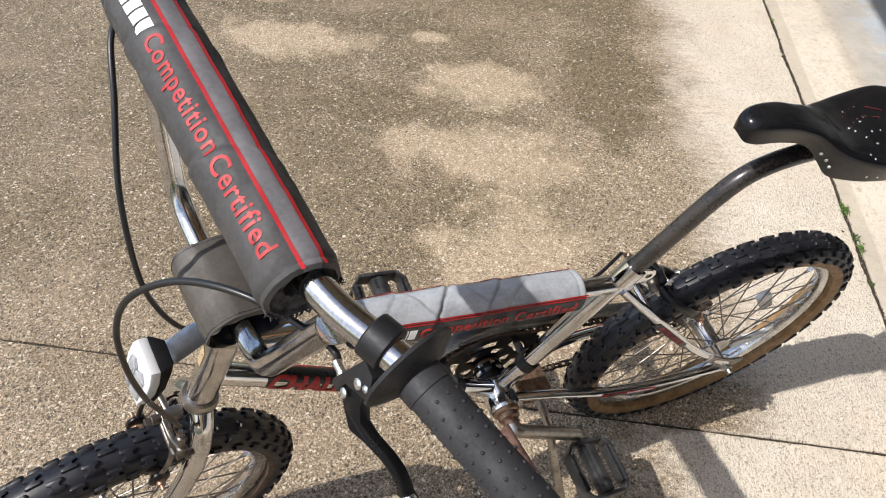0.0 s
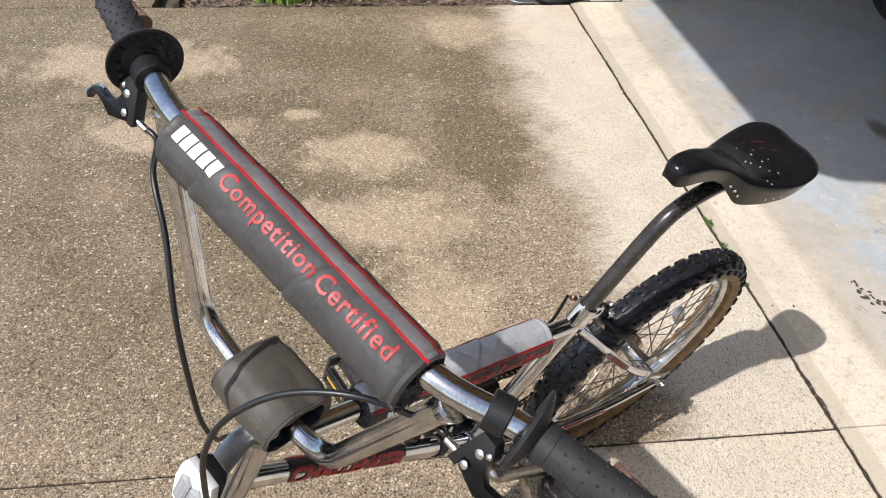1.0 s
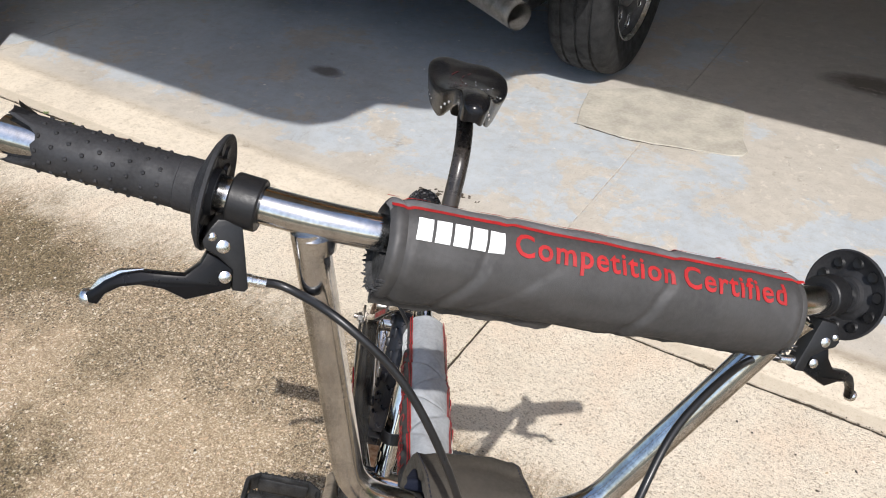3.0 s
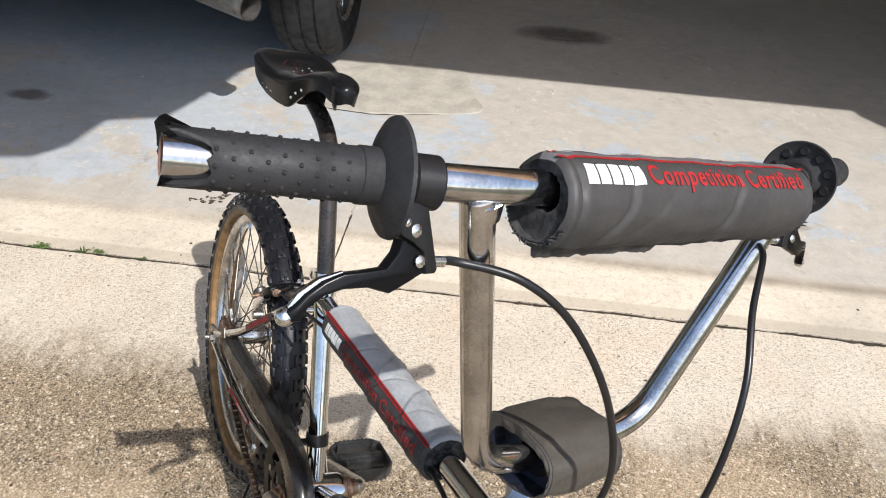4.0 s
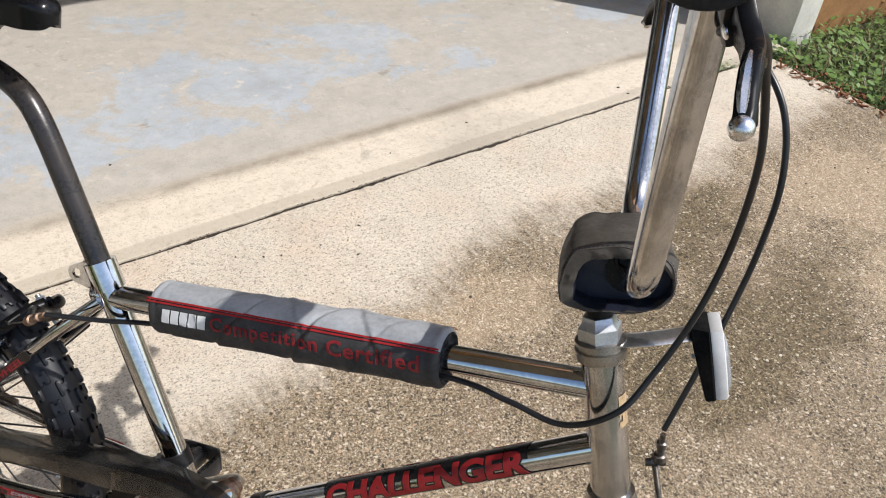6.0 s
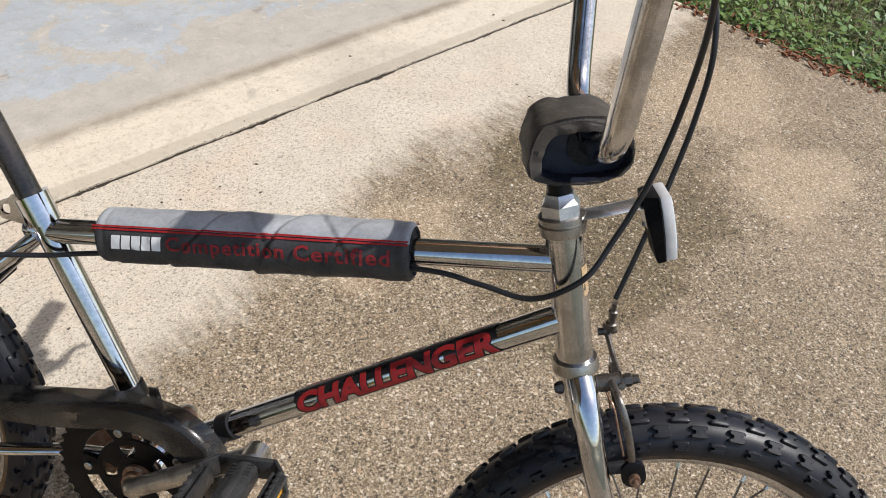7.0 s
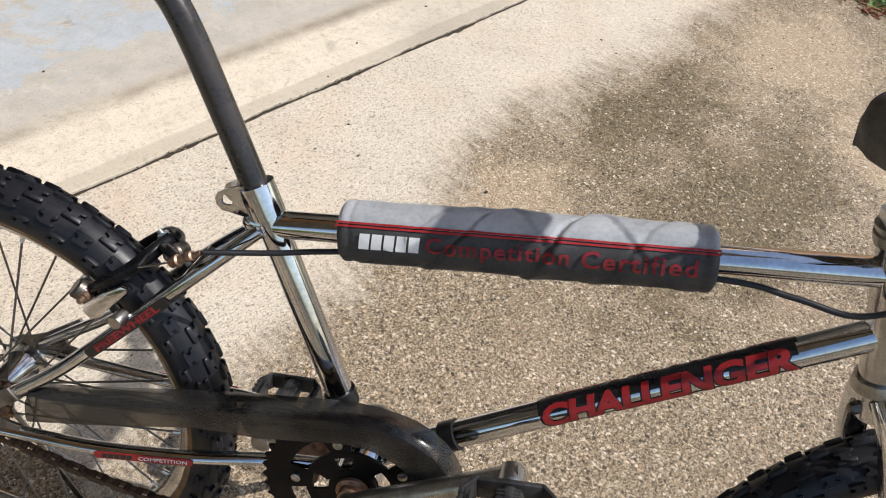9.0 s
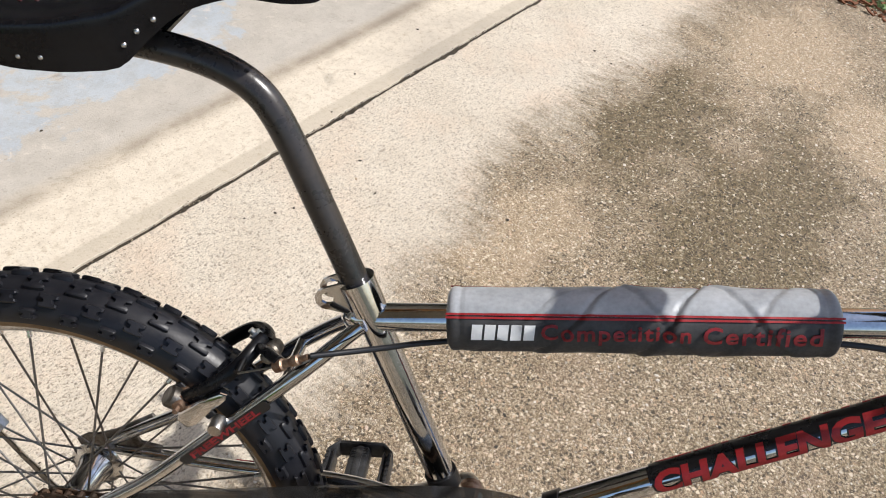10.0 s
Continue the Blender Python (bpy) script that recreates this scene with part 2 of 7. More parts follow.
def fine(bm, size):
    """Cut long edges, so that a drawing can bend."""
    for _ in range(4):
        es = [e for e in bm.edges if e.calc_length() > size]
        if not es:
            break
        bmesh.ops.subdivide_edges(bm, edges=es, cuts=1)
    bmesh.ops.triangulate(bm, faces=bm.faces[:])

# ---- ground: a runs along the garage front, n into the garage ----
ORIGIN = Vector((-0.400, 0.310, 0))
AX_A, AX_N = Vector((0.492, 0.8706, 0)), Vector((-0.8706, 0.492, 0))


def site(a, n, z=0.0):
    return ORIGIN + AX_A * a + AX_N * n + Vector((0, 0, z))


SITE = Matrix.Translation(ORIGIN) @ Matrix((AX_A, AX_N, (0, 0, 1))).transposed().to_4x4()

def concrete(name, kind):
    """Poured concrete in site coordinates: x along the garage front, y into the garage."""
    m = bpy.data.materials.new(name)
    m.use_nodes = True
    n, l = m.node_tree.nodes, m.node_tree.links
    b = n["Principled BSDF"]
    geo = n.new("ShaderNodeTexCoord")
    co = geo.outputs["Object"]

    def noise_of(scale, detail=6, rough=0.6, warp=0.0):
        t = n.new("ShaderNodeTexNoise")
        t.inputs["Scale"].default_value, t.inputs["Detail"].default_value, t.inputs["Roughness"].default_value, t.inputs["Distortion"].default_value = scale, detail, rough, warp
        l.new(co, t.inputs["Vector"])
        return t.outputs["Fac"]

    def ramp(v, lo, hi, a=0.0, c=1.0):
        r = n.new("ShaderNodeMapRange")
        r.inputs["From Min"].default_value, r.inputs["From Max"].default_value = lo, hi
        r.inputs["To Min"].default_value, r.inputs["To Max"].default_value = a, c
        l.new(v, r.inputs["Value"])
        return r.outputs[0]

    def mix(f, a, c, blend="MIX"):
        x = n.new("ShaderNodeMix")
        x.data_type = "RGBA"
        x.blend_type = blend
        for s, v in (("A", a), ("B", c)):
            if isinstance(v, tuple):
                x.inputs[s].default_value = (*v, 1)
            else:
                l.new(v, x.inputs[s])
        if isinstance(f, float):
            x.inputs["Factor"].default_value = f
        else:
            l.new(f, x.inputs["Factor"])
        return x.outputs["Result"]

    def math_of(op, a, c):
        x = n.new("ShaderNodeMath")
        x.operation = op
        for i, v in enumerate((a, c)):
            if isinstance(v, (int, float)):
                x.inputs[i].default_value = v
            else:
                l.new(v, x.inputs[i])
        return x.outputs[0]

    sep = n.new("ShaderNodeSeparateXYZ")
    l.new(co, sep.inputs[0])
    height = noise_of(260, 3)
    if kind == "aggregate":
        # washed angular grit of a few millimetres in a sandy binder
        jig = n.new("ShaderNodeTexNoise")
        jig.inputs["Scale"].default_value, jig.inputs["Detail"].default_value = 210, 3
        l.new(co, jig.inputs["Vector"])
        shove = n.new("ShaderNodeVectorMath")
        shove.operation = "MULTIPLY_ADD"
        l.new(jig.outputs["Color"], shove.inputs[0])
        shove.inputs[1].default_value = (0.006, 0.006, 0.0)
        l.new(co, shove.inputs[2])

        def cells(scale, feature="F1"):
            v = n.new("ShaderNodeTexVoronoi")
            v.voronoi_dimensions = "2D"
            v.feature = feature
            v.inputs["Scale"].default_value = scale
            l.new(shove.outputs[0], v.inputs["Vector"])
            return v
        vor, rim = cells(320), cells(320, "DISTANCE_TO_EDGE")
        tone = n.new("ShaderNodeSeparateColor")
        l.new(vor.outputs["Color"], tone.inputs[0])
        cr = n.new("ShaderNodeValToRGB")
        cr.color_ramp.interpolation = "CONSTANT"
        els = cr.color_ramp.elements
        els[0].position, els[0].color = 0.0, (0.165, 0.118, 0.070, 1)
        els[1].position, els[1].color = 0.20, (0.41, 0.31, 0.205, 1)
        for pos, c in ((0.42, (0.54, 0.425, 0.295)), (0.60, (0.28, 0.195, 0.125)), (0.74, (0.62, 0.50, 0.35)), (0.86, (0.82, 0.72, 0.57)), (0.94, (0.065, 0.053, 0.042))):
            e = els.new(pos)
            e.color = (*c, 1)
        l.new(tone.outputs[0], cr.inputs[0])
        edge = ramp(rim.outputs["Distance"], 0.20, 0.02)
        stones = mix(math_of("MULTIPLY", edge, ramp(noise_of(90, 3, 0.6), 0.4, 0.6, 0.08, 0.62)), cr.outputs[0], (0.125, 0.092, 0.056))
        stones = mix(ramp(noise_of(150, 4, 0.7), 0.46, 0.60, 0.0, 0.72), stones, (0.39, 0.290, 0.172))
        stones = mix(ramp(noise_of(420, 3, 0.7), 0.46, 0.66, 0.0, 0.55), stones, (0.125, 0.09, 0.055))
        grit = noise_of(270, 4, 0.8)
        stones = mix(ramp(grit, 0.54, 0.59, 0.0, 0.80), stones, (0.070, 0.052, 0.032))
        stones = mix(ramp(grit, 0.44, 0.385, 0.0, 0.82), stones, (0.74, 0.63, 0.45))
        big, brim = cells(150), cells(150, "DISTANCE_TO_EDGE")
        pick = n.new("ShaderNodeSeparateColor")
        l.new(big.outputs["Color"], pick.inputs[0])
        pebble = math_of("MULTIPLY", ramp(pick.outputs[1], 0.83, 0.85), ramp(brim.outputs["Distance"], 0.16, 0.22))
        stones = mix(pebble, stones, mix(pick.outputs[0], (0.86, 0.75, 0.56), (0.50, 0.33, 0.20)))
        pit = math_of("MULTIPLY", ramp(pick.outputs[2], 0.90, 0.915), ramp(brim.outputs["Distance"], 0.14, 0.20))
        stones = mix(math_of("MULTIPLY", pit, 0.85), stones, (0.055, 0.042, 0.027))
        # dark weathered film in cloudy patches, with soft tree shade painted in; a cleaner washed band beside the
        # garage
        warp = math_of("MULTIPLY", math_of("SUBTRACT", noise_of(6.5, 8, 0.62, 0.3), 0.5), 2.6)

        def blot(shapes):
            """Ragged patches, each an ellipse: place, radii."""
            total = None
            for ca, cn, ra, rn in shapes:
                dx = math_of("DIVIDE", math_of("SUBTRACT", sep.outputs[0], ca), ra)
                dy = math_of("DIVIDE", math_of("SUBTRACT", sep.outputs[1], cn), rn)
                d = math_of("SQRT", math_of("ADD", math_of("MULTIPLY", dx, dx), math_of("MULTIPLY", dy, dy)), 0.0)
                v = ramp(math_of("ADD", d, warp), 1.24, 0.74)
                total = v if total is None else math_of("MAXIMUM", total, v)
            return total
        film_shade = ramp(noise_of(2.1, 7, 0.62, 0.6), 0.44, 0.66)
        film_shade = math_of("MAXIMUM", math_of("MULTIPLY", film_shade, 0.34), math_of("MULTIPLY", blot(((-0.97, -1.28, 0.15, 0.20), (-1.47, -1.24, 0.10, 0.30), (-1.50, -1.72, 0.06, 0.22), (-1.25, -0.58, 0.34, 0.17), (-1.75, -0.62, 0.22, 0.18), (-1.86, -1.12, 0.16, 0.32), (1.42, -0.52, 0.30, 0.11), (1.22, -0.82, 0.42, 0.16))), 0.74))
        tan = blot(((-1.31, -1.58, 0.10, 0.22), (-1.40, -1.14, 0.04, 0.06), (-1.15, -0.95, 0.12, 0.16), (-1.80, -1.75, 0.18, 0.34), (-0.80, -0.92, 0.12, 0.24), (-2.08, -0.52, 0.14, 0.16), (2.02, -0.62, 0.30, 0.17), (0.86, -0.50, 0.18, 0.09), (1.80, -0.95, 0.18, 0.14), (-0.35, -0.80, 0.25, 0.18)))
        aged = math_of("MULTIPLY", ramp(sep.outputs[0], 0.05, -0.30), ramp(math_of("ADD", sep.outputs[1], math_of("MULTIPLY", warp, 0.10)), -0.55, -0.85))
        film_shade = math_of("MAXIMUM", film_shade, math_of("MULTIPLY", aged, ramp(noise_of(4.3, 7, 0.65), 0.34, 0.60, 0.34, 0.70)))
        film_shade = math_of("MULTIPLY", film_shade, math_of("SUBTRACT", 1.0, tan))
        film_shade = math_of("MAXIMUM", film_shade, math_of("MULTIPLY", ramp(math_of("ADD", sep.outputs[0], math_of("MULTIPLY", warp, 0.05)), -2.16, -2.24), 0.6))
        film_shade = math_of("MULTIPLY", film_shade, ramp(noise_of(75, 5, 0.8), 0.36, 0.58, 0.45, 1.12))
        dark = mix(film_shade, stones, (0.315, 0.295, 0.165), "MULTIPLY")
        dark = mix(math_of("MULTIPLY", tan, 0.30), dark, (0.62, 0.42, 0.25), "SCREEN")
        dark = mix(ramp(noise_of(3.4, 6, 0.6), 0.55, 0.72, 0, 0.25), dark, (0.54, 0.385, 0.265))
        speck = math_of("MULTIPLY", pebble, 0.45)
        dark = mix(math_of("MULTIPLY", speck, ramp(pick.outputs[0], 0.55, 0.35)), dark, (0.68, 0.61, 0.50))
        # a cleaner washed band beside the garage, with combed ragged edges
        comb = n.new("ShaderNodeTexNoise")
        comb.inputs["Scale"].default_value, comb.inputs["Detail"].default_value, comb.inputs["Roughness"].default_value = 22, 5, 0.7
        stretch = n.new("ShaderNodeMapping")
        stretch.inputs["Scale"].default_value = (2.6, 0.5, 1)
        l.new(co, stretch.inputs["Vector"])
        l.new(stretch.outputs[0], comb.inputs["Vector"])
        band = math_of("ADD", sep.outputs[1], math_of("MULTIPLY", math_of("SUBTRACT", noise_of(3.2, 8, 0.7), 0.5), 0.40))
        band = math_of("ADD", band, math_of("MULTIPLY", math_of("SUBTRACT", comb.outputs["Fac"], 0.5), 0.26))
        band = math_of("ADD", band, math_of("MULTIPLY", math_of("SUBTRACT", noise_of(110, 3, 0.7), 0.5), 0.16))
        band = math_of("ADD", band, math_of("MULTIPLY", ramp(sep.outputs[0], -0.01, 0.01), ramp(sep.outputs[0], 0.25, 0.95, 0.17, 0.0)))
        clean = ramp(band, -0.41, -0.27)
        worn = mix(ramp(noise_of(7, 6), 0.35, 0.75), (0.72, 0.64, 0.52), (0.84, 0.76, 0.63))
        brush = n.new("ShaderNodeTexNoise")
        brush.inputs["Scale"].default_value, brush.inputs["Detail"].default_value, brush.inputs["Roughness"].default_value = 30, 5, 0.75
        lay = n.new("ShaderNodeMapping")
        lay.inputs["Scale"].default_value = (2.2, 11, 1)
        l.new(co, lay.inputs["Vector"])
        l.new(lay.outputs[0], brush.inputs["Vector"])
        worn = mix(ramp(brush.outputs["Fac"], 0.52, 0.64, 0, 0.75), worn, (0.40, 0.325, 0.235))
        worn = mix(ramp(noise_of(310, 3, 0.75), 0.55, 0.63, 0, 0.8), worn, (0.30, 0.24, 0.17))
        worn = mix(ramp(noise_of(4.2, 6, 0.65), 0.50, 0.68, 0, 0.30), worn, (0.80, 0.58, 0.42))
        worn = mix(0.15, worn, stones)
        worn = mix(ramp(noise_of(105, 3, 0.75), 0.59, 0.66, 0, 0.65), worn, (0.24, 0.19, 0.135))
        worn = mix(ramp(tone.outputs[1], 0.92, 0.94, 0, 0.55), worn, (0.20, 0.155, 0.11))
        col = mix(clean, dark, worn)
        b.inputs["Roughness"].default_value = 0.75
        hs = math_of("MULTIPLY", math_of("SUBTRACT", 1.0, edge), math_of("SUBTRACT", 1.0, math_of("MULTIPLY", clean, 0.75)))
        height = math_of("SUBTRACT", math_of("ADD", hs, math_of("MULTIPLY", height, 0.4)), math_of("MULTIPLY", ramp(noise_of(120, 3, 0.7), 0.59, 0.65), 0.5))
        height = math_of("SUBTRACT", height, math_of("MULTIPLY", clean, ramp(brush.outputs["Fac"], 0.50, 0.64, 0, 0.7)))
    elif kind == "apron":
        col = mix(ramp(noise_of(6, 8, 0.65), 0.35, 0.72), (0.68, 0.61, 0.49), (0.55, 0.47, 0.36))
        col = mix(ramp(noise_of(120, 4, 0.7), 0.60, 0.72), col, (0.34, 0.28, 0.21))
        col = mix(ramp(noise_of(1.7, 7, 0.7, 1.0), 0.56, 0.70), col, (0.40, 0.33, 0.245))
        b.inputs["Roughness"].default_value = 0.8
    else:
        # thin grey-blue floor paint, worn to the bare concrete
        bare = mix(ramp(noise_of(9, 7), 0.35, 0.7), (0.50, 0.455, 0.39), (0.43, 0.39, 0.335))
        bare = mix(ramp(noise_of(150, 4, 0.75), 0.60, 0.70), bare, (0.27, 0.225, 0.17))
        paint = mix(ramp(noise_of(5, 6), 0.3, 0.7), (0.46, 0.49, 0.51), (0.37, 0.405, 0.44))
        wear = math_of("ADD", noise_of(3.1, 10, 0.72, 0.4), math_of("MULTIPLY", noise_of(38, 5, 0.7), 0.22))
        wob = math_of("MULTIPLY", math_of("SUBTRACT", noise_of(5, 6, 0.7), 0.5), 0.12)
        inward = math_of("ADD", sep.outputs[1], wob)
        wear = math_of("ADD", wear, ramp(sep.outputs[0], -0.6, 0.9, -0.045, 0.085))
        wear = math_of("ADD", wear, math_of("MULTIPLY", ramp(sep.outputs[0], -0.6, 0.4), ramp(sep.outputs[1], 0.9, 1.5, 0, 0.13)))
        for ca, cn, ra, rn in ((0.72, 0.58, 0.24, 0.26), (1.12, 0.68, 0.30, 0.20)):
            dx = math_of("DIVIDE", math_of("SUBTRACT", sep.outputs[0], ca), ra)
            dy = math_of("DIVIDE", math_of("SUBTRACT", sep.outputs[1], cn), rn)
            rr = math_of("ADD", math_of("MULTIPLY", dx, dx), math_of("MULTIPLY", dy, dy))
            wear = math_of("SUBTRACT", wear, ramp(rr, 1.3, 0.5, 0, 0.11))
        col = mix(ramp(math_of("ADD", wear, math_of("MULTIPLY", ramp(inward, 0.40, 0.22), 0.20)), 0.61, 0.65, 0.0, 0.92), paint, bare)
        col = mix(ramp(noise_of(200, 3, 0.7), 0.56, 0.66, 0, 0.35), col, (0.30, 0.275, 0.24))
        edge = math_of("ADD", sep.outputs[1], math_of("MULTIPLY", wob, 0.5))
        pale = mix(ramp(noise_of(60, 6, 0.75), 0.52, 0.68), (0.66, 0.585, 0.475), (0.46, 0.385, 0.29))
        pale = mix(ramp(noise_of(230, 3, 0.7), 0.58, 0.66, 0, 0.7), pale, (0.28, 0.23, 0.165))
        col = mix(ramp(noise_of(22, 9, 0.78), 0.45, 0.70, 0, 0.45), col, (0.30, 0.265, 0.225))
        pale = mix(ramp(noise_of(17, 9, 0.78), 0.48, 0.70, 0, 0.40), pale, (0.34, 0.285, 0.215))
        col = mix(ramp(edge, 0.20, 0.24), pale, col)
        # dark band at the apron edge: soiling, with the step's shade as colour
        near = math_of("ABSOLUTE", math_of("SUBTRACT", math_of("ADD", sep.outputs[1], math_of("MULTIPLY", wob, 0.15)), 0.205), 0.0)
        seam = math_of("MULTIPLY", ramp(near, 0.034, 0.004), math_of("MULTIPLY", ramp(noise_of(4, 6, 0.7), 0.36, 0.60, 0.20, 0.62), ramp(sep.outputs[0], -0.2, 0.8, 0.75, 1.35)))
        col = mix(seam, col, (0.22, 0.18, 0.135))
        strip = ramp(math_of("ADD", sep.outputs[1], math_of("MULTIPLY", wob, 0.08)), 0.047, 0.040, 0, 0.55)
        col = mix(strip, col, (0.40, 0.345, 0.265))
        for ca, cn, ra, rn in ((0.60, 1.84, 0.26, 0.12), (2.2, 1.72, 0.30, 0.10), (-1.2, 0.80, 0.10, 0.05)):
            dx = math_of("DIVIDE", math_of("SUBTRACT", sep.outputs[0], ca), ra)
            dy = math_of("DIVIDE", math_of("SUBTRACT", sep.outputs[1], cn), rn)
            rr = math_of("ADD", math_of("MULTIPLY", dx, dx), math_of("MULTIPLY", dy, dy))
            rr = math_of("ADD", rr, math_of("MULTIPLY", noise_of(9 if ra > 0.08 else 45, 6, 0.7), 1.4))
            col = mix(ramp(rr, 1.55, 0.9, 0, 0.8), col, (0.075, 0.058, 0.045))
        col = mix(ramp(noise_of(1.3, 6, 0.6, 0.8), 0.54, 0.72, 0, 0.38), col, (0.25, 0.22, 0.185))
        chips = math_of("MULTIPLY", ramp(noise_of(24, 9, 0.8, 0.5), 0.56, 0.61), ramp(noise_of(2.6, 5, 0.6), 0.42, 0.60, 0.1, 0.8))
        col = mix(math_of("MULTIPLY", chips, ramp(edge, 0.22, 0.34)), col, (0.60, 0.55, 0.475))
        grime = math_of("MULTIPLY", ramp(noise_of(13, 9, 0.75, 0.4), 0.58, 0.66), ramp(noise_of(3.3, 5, 0.6), 0.45, 0.62, 0.0, 0.5))
        col = mix(grime, col, (0.20, 0.175, 0.14))
        b.inputs["Roughness"].default_value = 0.6
    l.new(col, b.inputs["Base Color"])
    bn = n.new("ShaderNodeBump")
    bn.inputs["Strength"].default_value = 0.8 if kind == "aggregate" else 0.3
    bn.inputs["Distance"].default_value = 0.0018
    l.new(height, bn.inputs["Height"])
    l.new(bn.outputs[0], b.inputs["Normal"])
    return m


AGGREGATE, APRON, FLOOR = concrete("exposed_aggregate", "aggregate"), concrete("pale_concrete", "apron"), concrete("worn_floor_paint", "floor")
SOIL = material("soil", (0.14, 0.10, 0.07), 0.9, 0, 0.5, 12, 0.9, 60, second=(0.035, 0.025, 0.018))
LAWN_SOIL = material("lawn_soil", (0.085, 0.075, 0.04), 0.95, 0, 0.5, 4, 0.9, 60, second=(0.045, 0.05, 0.02))
PALE_FILLER = material("pale_filler", (0.42, 0.39, 0.34), 0.95, 0, 0.35, 40, 0.5, 200)
CRACK_DIRT = material("crack_dirt", (0.045, 0.034, 0.022), 0.95, 0, 0.5, 60, 0.9, 200)


def slab(name, a0, a1, n0, n1, z, mat, label, thick=0.10, rough=0.003, step=0.007, bevel=0.0028, seed=0, side=1.0):
    """A cast slab with slightly chipped edges, in site coordinates."""
    pts = []
    def run(p, q):
        d = Vector(q) - Vector(p)
        k = max(2, int(d.length / step))
        return [Vector(p) + d * i / k for i in range(k)]
    ring = run((a0, n0), (a1, n0)) + run((a1, n0), (a1, n1)) + run((a1, n1), (a0, n1)) + run((a0, n1), (a0, n0))
    bm = bmesh.new()
    c = Vector(((a0 + a1) / 2, (n0 + n1) / 2))
    rows = []
    for drop, inset in ((0, bevel), (-bevel * 0.45, bevel * 0.25), (-bevel * 1.3, 0), (-thick, 0)):
        row = []
        for p in ring:
            w = noise.noise(Vector((p.x * 9, p.y * 9, seed))) * rough + noise.noise(Vector((p.x * 40, p.y * 40, seed))) * rough * 0.7
            w += max(0.0, noise.noise(Vector((p.x * 5, p.y * 5, seed + 4))) - 0.05) * max(0.0, 0.4 + noise.noise(Vector((p.x * 55, p.y * 55, seed + 2)))) * rough * 6
            w += abs(noise.noise(Vector((p.x * 130, p.y * 130, seed + 9)))) * rough * 0.5
            ix = (-1 if abs(p.x - a1) < 1e-6 else 1 if abs(p.x - a0) < 1e-6 else 0)
            iy = (-1 if abs(p.y - n1) < 1e-6 else 1 if abs(p.y - n0) < 1e-6 else 0)
            row.append(bm.verts.new((p.x + ix * (inset + (w + rough) * side), p.y + iy * (inset + w + rough), z + drop)))
        rows.append(row)
    n = len(ring)
    for a, b in zip(rows, rows[1:]):
        for k in range(n):
            bm.faces.new((a[k], b[k], b[(k + 1) % n], a[(k + 1) % n]))
    rim = []
    for p in ring:
        rim.append(bm.verts.new((min(max(p.x, a0 + 0.06), a1 - 0.06), min(max(p.y, n0 + 0.06), n1 - 0.06), z)))
    for k in range(n):
        bm.faces.new((rows[0][k], rows[0][(k + 1) % n], rim[(k + 1) % n], rim[k]))
    e = 0.055
    bm.faces.new([bm.verts.new((x, y, z - 0.0002)) for x, y in ((a0 + e, n0 + e), (a1 - e, n0 + e), (a1 - e, n1 - e), (a0 + e, n1 - e))])
    for f in bm.faces:
        f.normal_update()
    bmesh.ops.recalc_face_normals(bm, faces=bm.faces[:-1])
    if bm.faces[:][-1].normal.z < 0:
        bm.faces[:][-1].normal_flip()
    ob = part(name, bm, mat, None, smooth=False)
    ob.matrix_basis = SITE
    return tagged(ob, label, "concrete slab", kind="structure")


bm = bmesh.new()
bmesh.ops.create_grid(bm, x_segments=1, y_segments=1, size=150, matrix=Matrix.Translation((0, 0, -0.045)))
tagged(part("ground", bm, LAWN_SOIL, None), "thin brown soil under lawn and paving", "ground", kind="structure")
J = 0.0015
slab("driveway_1", -2.33, -J, -4.2, -J, 0, AGGREGATE, "exposed-aggregate concrete driveway slab with dark weathering and soft shade painted in", seed=1, rough=0.0028, bevel=0.0018, step=0.005, side=0.45)
slab("driveway_2", J, 2.50, -4.2, -J, 0, AGGREGATE, "exposed-aggregate concrete driveway slab with dark weathering and soft shade painted in", seed=2, rough=0.0028, bevel=0.0018, step=0.005, side=0.45)
slab("garage_floor_1", -2.358, -0.0006, J, 6.2, 0.001, FLOOR, "worn grey-blue painted garage floor with a bare pale edge", rough=0.003, seed=5, bevel=0.0015, side=0.45)
slab("garage_floor_2", 0.0004, 2.62, J, 6.2, 0.001, FLOOR, "worn grey-blue painted garage floor with a bare pale edge", rough=0.003, seed=6, bevel=0.0015, side=0.45)
bm = bmesh.new()
box(bm, Matrix.Translation((0, -0.9, -0.0395)), 4.64, 6.2, 0.07)
ob = part("joint_filler", bm, CRACK_DIRT, None)
ob.matrix_basis = SITE
tagged(ob, "dark dirt packed in the slab joints", "dirt", kind="structure")

bm = bmesh.new()
box(bm, Matrix.Translation((0, 2.3, -0.0112)), 0.007, 4.0, 0.02)
ob = part("pale_joint_strip", bm, PALE_FILLER, None)
ob.matrix_basis = SITE
tagged(ob, "pale filler in the garage floor joint", "dirt", kind="structure")

